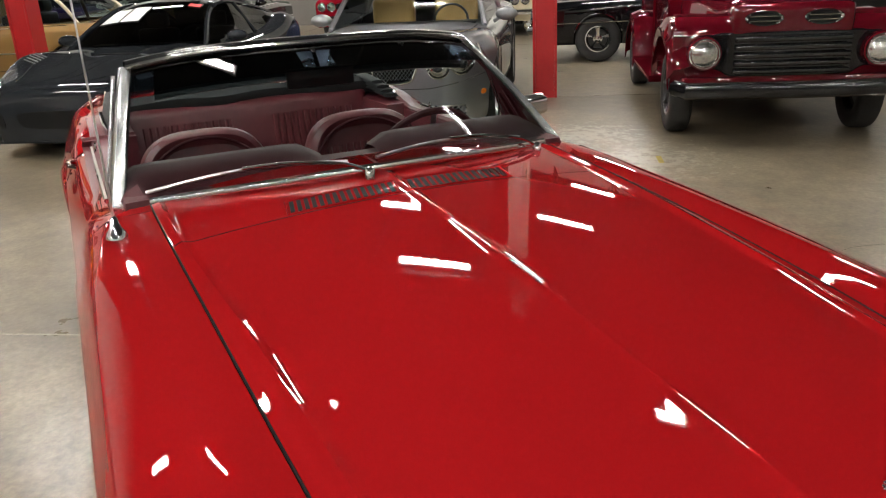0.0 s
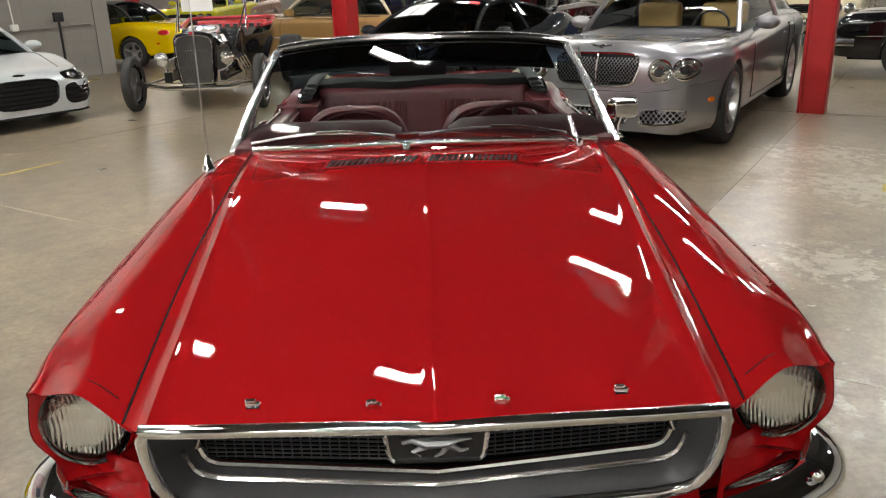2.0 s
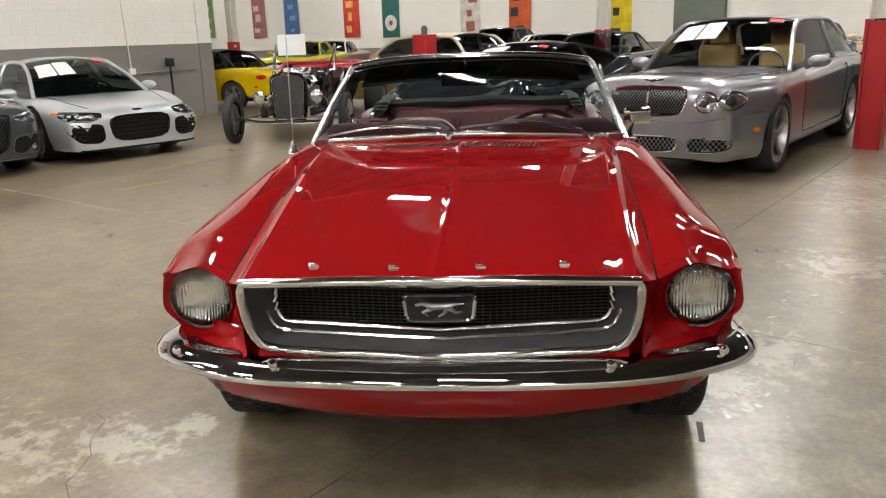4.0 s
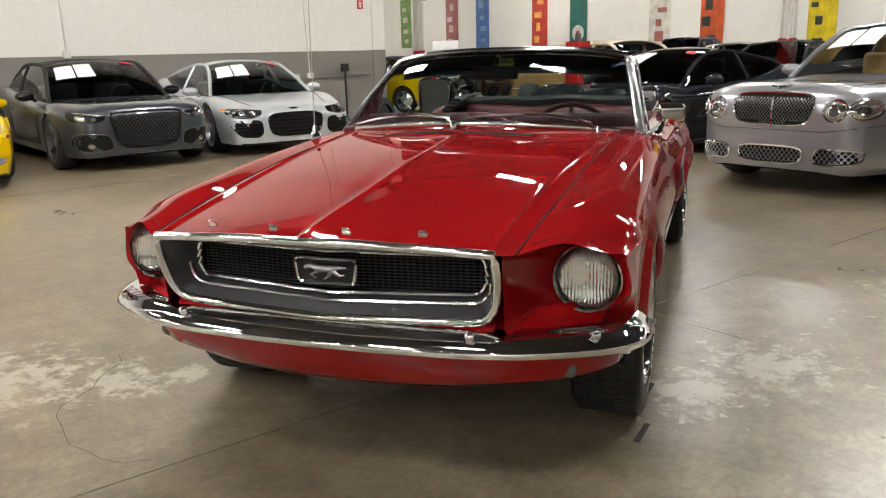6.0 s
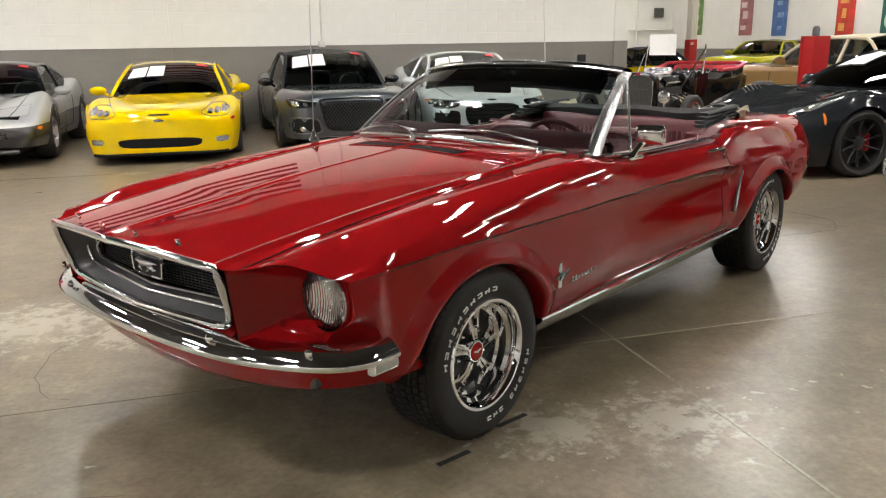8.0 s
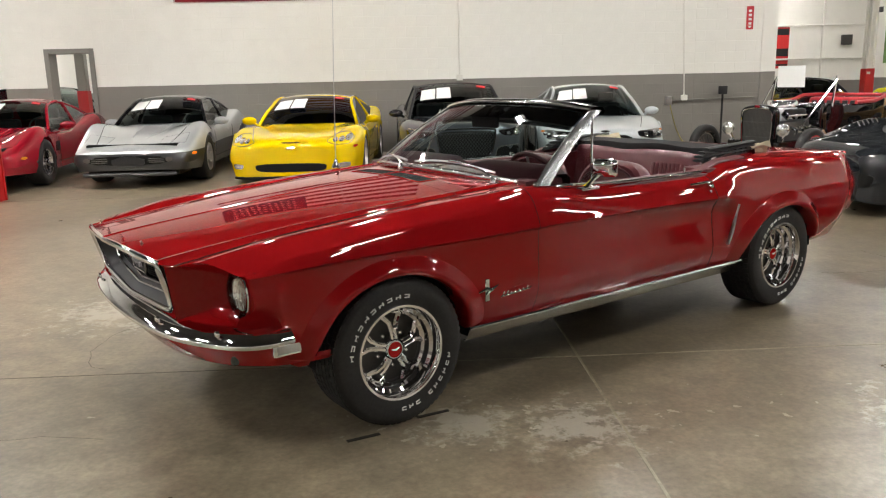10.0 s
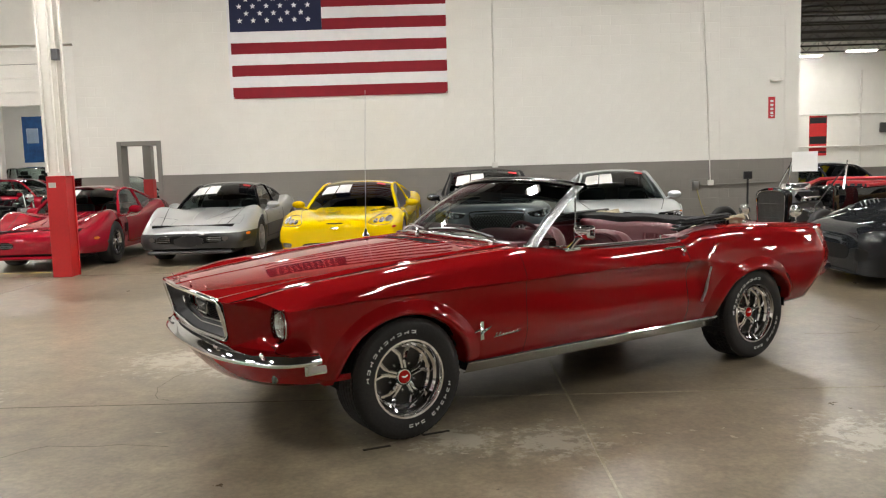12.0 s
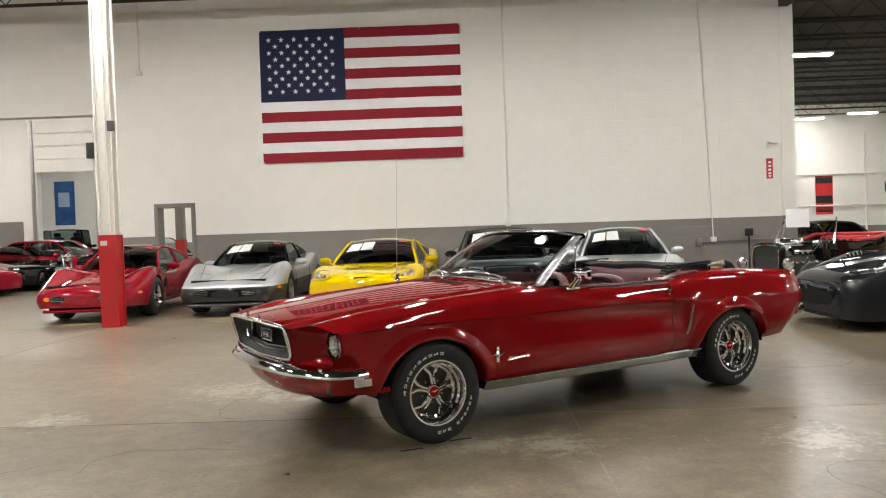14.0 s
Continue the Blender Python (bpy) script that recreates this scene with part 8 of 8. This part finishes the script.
part("tub_rear", boxbm(-0.5, 0.5, 2.38, 2.46, 0.5, 0.99, bev=0.03), P_BLACK, rod)
part("cowl", boxbm(-0.40, 0.40, 0.90, 1.16, 0.42, 0.935, bev=0.05), P_BLACK, rod)
part("rolled_trim", tube(bmesh.new(), [(-0.57, 1.5, 0.94), (-0.63, 1.9, 0.95), (-0.63, 2.2, 1.015), (-0.5, 2.44, 1.02), (0.5, 2.44, 1.02), (0.63, 2.2, 1.015), (0.63, 1.9, 0.95), (0.57, 1.5, 0.94)], 0.026, 8), M_REDVINYL, rod, "red padded edge")
part("bench_seat", boxbm(-0.50, 0.50, 1.75, 2.2, 0.5, 0.68, bev=0.06, seg=3), M_REDVINYL, rod, "red seat")
sb = part("bench_back", boxbm(-0.52, 0.52, 2.18, 2.36, 0.55, 0.99, bev=0.06, seg=3), M_REDVINYL, rod)
for k in range(8):
    part("seat_rib", boxbm(-0.46 + 0.12 * k, -0.38 + 0.12 * k, 2.165, 2.19, 0.65, 0.94, bev=0.01), M_BLACK, sb)
# split windscreen posts and sheet
for sd in (1, -1):
    part("screen_post", tube(bmesh.new(), [(sd * 0.46, 1.06, 0.90), (sd * 0.45, 1.16, 1.31)], 0.014, 6), M_CHROME, rod)
    part("screen_brace", tube(bmesh.new(), [(sd * 0.46, 1.14, 1.26), (sd * 0.36, 0.36, 0.55)], 0.010, 6), M_CHROME, rod)
part("screen_glass", grid([[(x, 1.06 + 0.10 * t, 0.93 + 0.36 * t) for x in (-0.45, 0.45)] for t in (0, 1)]), M_GLASS, rod)
part("screen_frame", tube(bmesh.new(), [(-0.45, 1.155, 1.29), (-0.45, 1.06, 0.94), (0.45, 1.06, 0.94), (0.45, 1.155, 1.29)], 0.008, 6), M_CHROME, rod)
part("price_sheet", boxbm(-0.40, 0.02, 1.10, 1.106, 1.16, 1.46), M_WHITE, rod, "white printed sheet", smooth=False)
part("rear_deck", boxbm(-0.42, 0.42, 2.46, 2.95, 0.5, 0.85, bev=0.08, seg=3), P_BLACK, rod)

# ---- maroon vintage pickup ----
pk = thing("pickup_truck", "maroon fifties pickup truck with a dark barred grille and round headlamps", "truck", face(5.62, -1.95, -90), "parked cars")
for sd in (1, -1):
    road_wheel(pk, sd * 0.76, 0.0, 0.355, 0.19, sd, 0.21, M_BLACK, 6)
    road_wheel(pk, sd * 0.78, 2.9, 0.355, 0.19, sd, 0.21, M_BLACK, 6)
    # rounded fender over the front wheel
    rows = []
    for k in range(15):
        a = math.pi * (0.10 + 0.82 * k / 14)
        y, z = -0.04 - 0.56 * math.cos(a), 0.36 + 0.62 * math.sin(a) ** 0.8
        rows.append([Vector((sd * x, y + dy, z + dz)) for x, dy, dz in ((0.46, 0.0, -0.03), (0.58, -0.01, 0.02), (0.74, -0.015, 0.03), (0.87, 0.0, 0.0), (0.925, 0.03, -0.08), (0.915, 0.05, -0.16))])
    part("front_fender", thicken(grid(rows), 0.012), P_MAROON, pk)
    part("fender_apron", boxbm(sd * 0.44, sd * 0.84, -0.50, -0.40, 0.46, 0.86, bev=0.04, seg=3), P_MAROON, pk)
    hl = part("headlamp", lathe([(0.135, 0.03), (0.13, -0.02), (0.112, -0.035), (0.10, -0.028)], 28, "y", at=(sd * 0.655, -0.63, 0.73)), P_MAROON, pk)
    part("lamp_lens", lathe([(0.112, -0.02), (0.09, -0.045), (0.05, -0.058), (0.001, -0.062)], 28, "y", at=(sd * 0.655, -0.63, 0.73)), M_HLAMP, hl, "round headlamp")
    part("lamp_rim", lathe([(0.106, -0.03), (0.114, -0.042), (0.121, -0.03)], 28, "y", at=(sd * 0.655, -0.63, 0.73)), M_CHROME, hl)
    part("running_board", boxbm(sd * 0.62, sd * 0.92, 0.6, 2.2, 0.36, 0.40, bev=0.015), P_MAROON, pk)
    rows = []
    for k in range(13):
        a = math.pi * k / 12
        rows.append([Vector((sd * x, 2.9 - 0.52 * math.cos(a), 0.36 + 0.50 * math.sin(a) + dz)) for x, dz in ((0.66, 0.0), (0.80, 0.02), (0.90, -0.02), (0.92, -0.10))])
    part("rear_fender", thicken(grid(rows), 0.012), P_MAROON, pk)
    part("bed_side", boxbm(sd * 0.62, sd * 0.68, 2.05, 3.7, 0.55, 1.10, bev=0.02), P_MAROON, pk)
    q = [Vector((sd * 0.64, 0.78, 1.10)), Vector((sd * 0.60, 0.98, 1.62))]
    part("door_mirror", lathe([(0.001, 0.02), (0.07, 0.012), (0.075, 0.0), (0.07, -0.01)], 18, "y", at=(sd * 0.98, 0.85, 1.32)), M_CHROME, pk)
    part("mirror_arm", tube(bmesh.new(), [(sd * 0.70, 0.95, 1.10), (sd * 0.97, 0.87, 1.28)], 0.009, 6), M_CHROME, pk)
# hood
rows = []
for y, w, z in ((-0.58, 0.42, 1.02), (-0.50, 0.46, 1.10), (-0.2, 0.50, 1.16), (0.3, 0.58, 1.21), (0.72, 0.66, 1.24)):
    rows.append([Vector((w * math.sin(a) * 1.0, y, z - 0.22 * (1 - math.cos(a)) ** 1.3 - (0.22 if abs(a) > 1.5 else 0))) for a in np.linspace(-1.57, 1.57, 17)])
part("hood", grid(rows), P_MAROON, pk)
part("nose", boxbm(-0.46, 0.46, -0.62, -0.42, 0.84, 1.10, bev=0.07, seg=3), P_MAROON, pk)
for sd in (1, -1):
    bm = lathe([(0.001, -0.004), (0.12, -0.003), (0.13, 0.01)], 28, "y")
    bmesh.ops.scale(bm, vec=(1.0, 1.0, 0.40), verts=bm.verts[:])
    bmesh.ops.translate(bm, vec=(sd * 0.22, -0.625, 0.985), verts=bm.verts[:])
    part("nose_opening", bm, M_MATT, pk)
    for dz in (-0.018, 0.018):
        part("nose_bar", tube(bmesh.new(), [(sd * 0.11, -0.634, 0.985 + dz), (sd * 0.33, -0.634, 0.985 + dz)], 0.006, 6), M_CHROME, pk)
    bm = lathe([(0.12, 0.0), (0.135, -0.012), (0.145, 0.0)], 28, "y")
    bmesh.ops.scale(bm, vec=(1.0, 1.0, 0.42), verts=bm.verts[:])
    bmesh.ops.translate(bm, vec=(sd * 0.22, -0.63, 0.985), verts=bm.verts[:])
    part("nose_ring", bm, M_CHROME, pk, "bright oval ring")
rows = []
for x in np.linspace(-0.86, 0.86, 25):
    y = -0.615 + 0.16 * (abs(x) / 0.86) ** 3
    rows.append([Vector((x, y + 0.16, 1.02)), Vector((x, y + 0.05, 0.985)), Vector((x, y, 0.93)), Vector((x, y - 0.012, 0.75)), Vector((x, y - 0.005, 0.56)), Vector((x, y + 0.03, 0.50)), Vector((x, y + 0.12, 0.47))])
part("front_panel", grid(rows), P_MAROON, pk, "maroon front panel")
rows = []
for x in np.linspace(-0.80, 0.80, 41):
    a = abs(x)
    top = 0.885 - 0.015 * smooth01((a - 0.5) / 0.1)
    low = 0.545 + 0.055 * smooth01((a - 0.44) / 0.12) + 0.10 * smooth01((a - 0.66) / 0.14)
    top -= 0.10 * smooth01((a - 0.66) / 0.14)
    y = -0.632 + 0.16 * (a / 0.86) ** 3
    rows.append([Vector((x, y + 0.012, top)), Vector((x, y, top - 0.012)), Vector((x, y, low + 0.012)), Vector((x, y + 0.012, low))])
gr = part("grille_panel", grid(rows), M_BLACKGLOSS, pk, "black grille panel")
for k in range(5):
    z = 0.585 + 0.062 * k
    part("grille_bar", boxbm(-0.43, 0.43, -0.685, -0.635, z - 0.021, z + 0.021, bev=0.014, seg=3), M_BLACKGLOSS, gr)
part("valance", boxbm(-0.82, 0.82, -0.60, -0.48, 0.40, 0.54, bev=0.03), P_MAROON, pk)
bm = bmesh.new()
tube(bm, [(-0.86, -0.58, 0.46), (-0.80, -0.76, 0.46), (0, -0.80, 0.46), (0.80, -0.76, 0.46), (0.86, -0.58, 0.46)], 0.055, 8, flat=1.2)
part("bumper", bm, M_BLACKGLOSS, pk, "black front bumper")
part("bumper_edge", tube(bmesh.new(), [(-0.86, -0.60, 0.52), (-0.80, -0.78, 0.52), (0, -0.82, 0.52), (0.80, -0.78, 0.52), (0.86, -0.60, 0.52)], 0.010, 6), M_CHROME, pk)
# cab
rows = []
for y, w, z in ((0.70, 0.66, 1.22), (0.78, 0.68, 1.25), (1.02, 0.62, 1.74), (1.3, 0.63, 1.82), (1.8, 0.62, 1.80), (2.0, 0.62, 1.70), (2.04, 0.64, 1.2), (2.04, 0.66, 0.5)):
    rows.append([Vector((w * q, y, z - 0.05 * abs(q) ** 3)) for q in np.linspace(-1, 1, 11)])
part("cab_roof", thicken(grid(rows[2:]), 0.015), P_MAROON, pk)
part("windscreen", grid(rows[1:3]), M_TINT, pk)
for sd in (1, -1):
    part("door", boxbm(sd * 0.62, sd * 0.72, 0.72, 2.02, 0.46, 1.22, bev=0.03), P_MAROON, pk)
    part("cab_pillar", tube(bmesh.new(), [(sd * 0.67, 0.76, 1.20), (sd * 0.62, 1.02, 1.70)], 0.035, 6), P_MAROON, pk)
    bm = bmesh.new()
    bm.faces.new([bm.verts.new(p) for p in ((sd * 0.67, 0.85, 1.22), (sd * 0.66, 1.85, 1.22), (sd * 0.63, 1.82, 1.70), (sd * 0.62, 1.05, 1.68))])
    part("side_window", bm, M_TINT, pk, smooth=False)
part("chassis", boxbm(-0.45, 0.45, -0.45, 3.6, 0.34, 0.55), M_MATT, pk, smooth=False)
part("bed_floor", boxbm(-0.62, 0.62, 2.08, 3.68, 0.52, 0.58), M_MATT, pk, smooth=False)
part("bench_seat", boxbm(-0.58, 0.58, 1.6, 1.9, 0.6, 1.2, bev=0.05), M_BLACK, pk)

# ---- motorcycle in the room behind ----
mc = thing("motorcycle", "black and chrome cruiser motorcycle on its stand", "motorcycle", pose(-9.8, 15.2, 0, 0, 0, 40))
for y in (0.0, 1.6):
    w = new("wheel")
    w.parent = mc
    w.matrix_basis = pose(0, y, 0.32)
    part("tyre", lathe([(0.24, -0.05), (0.29, -0.065), (0.32, -0.03), (0.32, 0.03), (0.29, 0.065), (0.24, 0.05)], 28), M_RUBBER, w)
    part("rim", lathe([(0.24, -0.05), (0.22, 0.0), (0.24, 0.05)], 28), M_CHROME, w)
    bm = bmesh.new()
    for k in range(18):
        a = 2 * math.pi * k / 18
        tube(bm, [(0.03, 0, 0), (0, 0.23 * math.cos(a), 0.23 * math.sin(a))], 0.004, 4)
    part("spokes", bm, M_CHROME, w)
for sd in (1, -1):
    part("fork", tube(bmesh.new(), [(sd * 0.09, 0, 0.32), (sd * 0.09, 0.42, 1.0)], 0.025, 7), M_CHROME, mc)
    part("exhaust", tube(bmesh.new(), [(sd * 0.14, 0.7, 0.45), (sd * 0.17, 1.0, 0.28), (sd * 0.17, 1.9, 0.32)], 0.04, 8), M_CHROME, mc)
part("engine", boxbm(-0.16, 0.16, 0.55, 1.0, 0.25, 0.65, bev=0.05), M_STEEL, mc)
bm = lathe([(0.001, -0.34), (0.09, -0.30), (0.14, -0.1), (0.15, 0.1), (0.08, 0.32), (0.001, 0.34)], 20, "y", at=(0, 0.75, 0.82))
part("fuel_tank", bm, P_BLACK, mc)
part("seat", boxbm(-0.14, 0.14, 1.05, 1.6, 0.66, 0.76, bev=0.04), M_BLACK, mc)
part("handlebar", tube(bmesh.new(), [(-0.42, 0.62, 1.12), (-0.2, 0.46, 1.12), (0, 0.42, 1.0), (0.2, 0.46, 1.12), (0.42, 0.62, 1.12)], 0.014, 6), M_CHROME, mc)
part("headlamp", lathe([(0.001, 0.12), (0.09, 0.05), (0.10, 0.0), (0.09, -0.03), (0.001, -0.04)], 20, "y", at=(0, 0.22, 0.92)), M_CHROME, mc)
part("fender", grid([[(x, 1.6 - 0.36 * math.cos(a), 0.32 + 0.36 * math.sin(a)) for x in (-0.09, 0, 0.09)] for a in np.linspace(0.6, 2.9, 12)]), P_BLACK, mc)
part("kick_stand", tube(bmesh.new(), [(0.1, 0.8, 0.3), (0.3, 0.85, 0.0)], 0.012, 5), M_CHROME, mc)
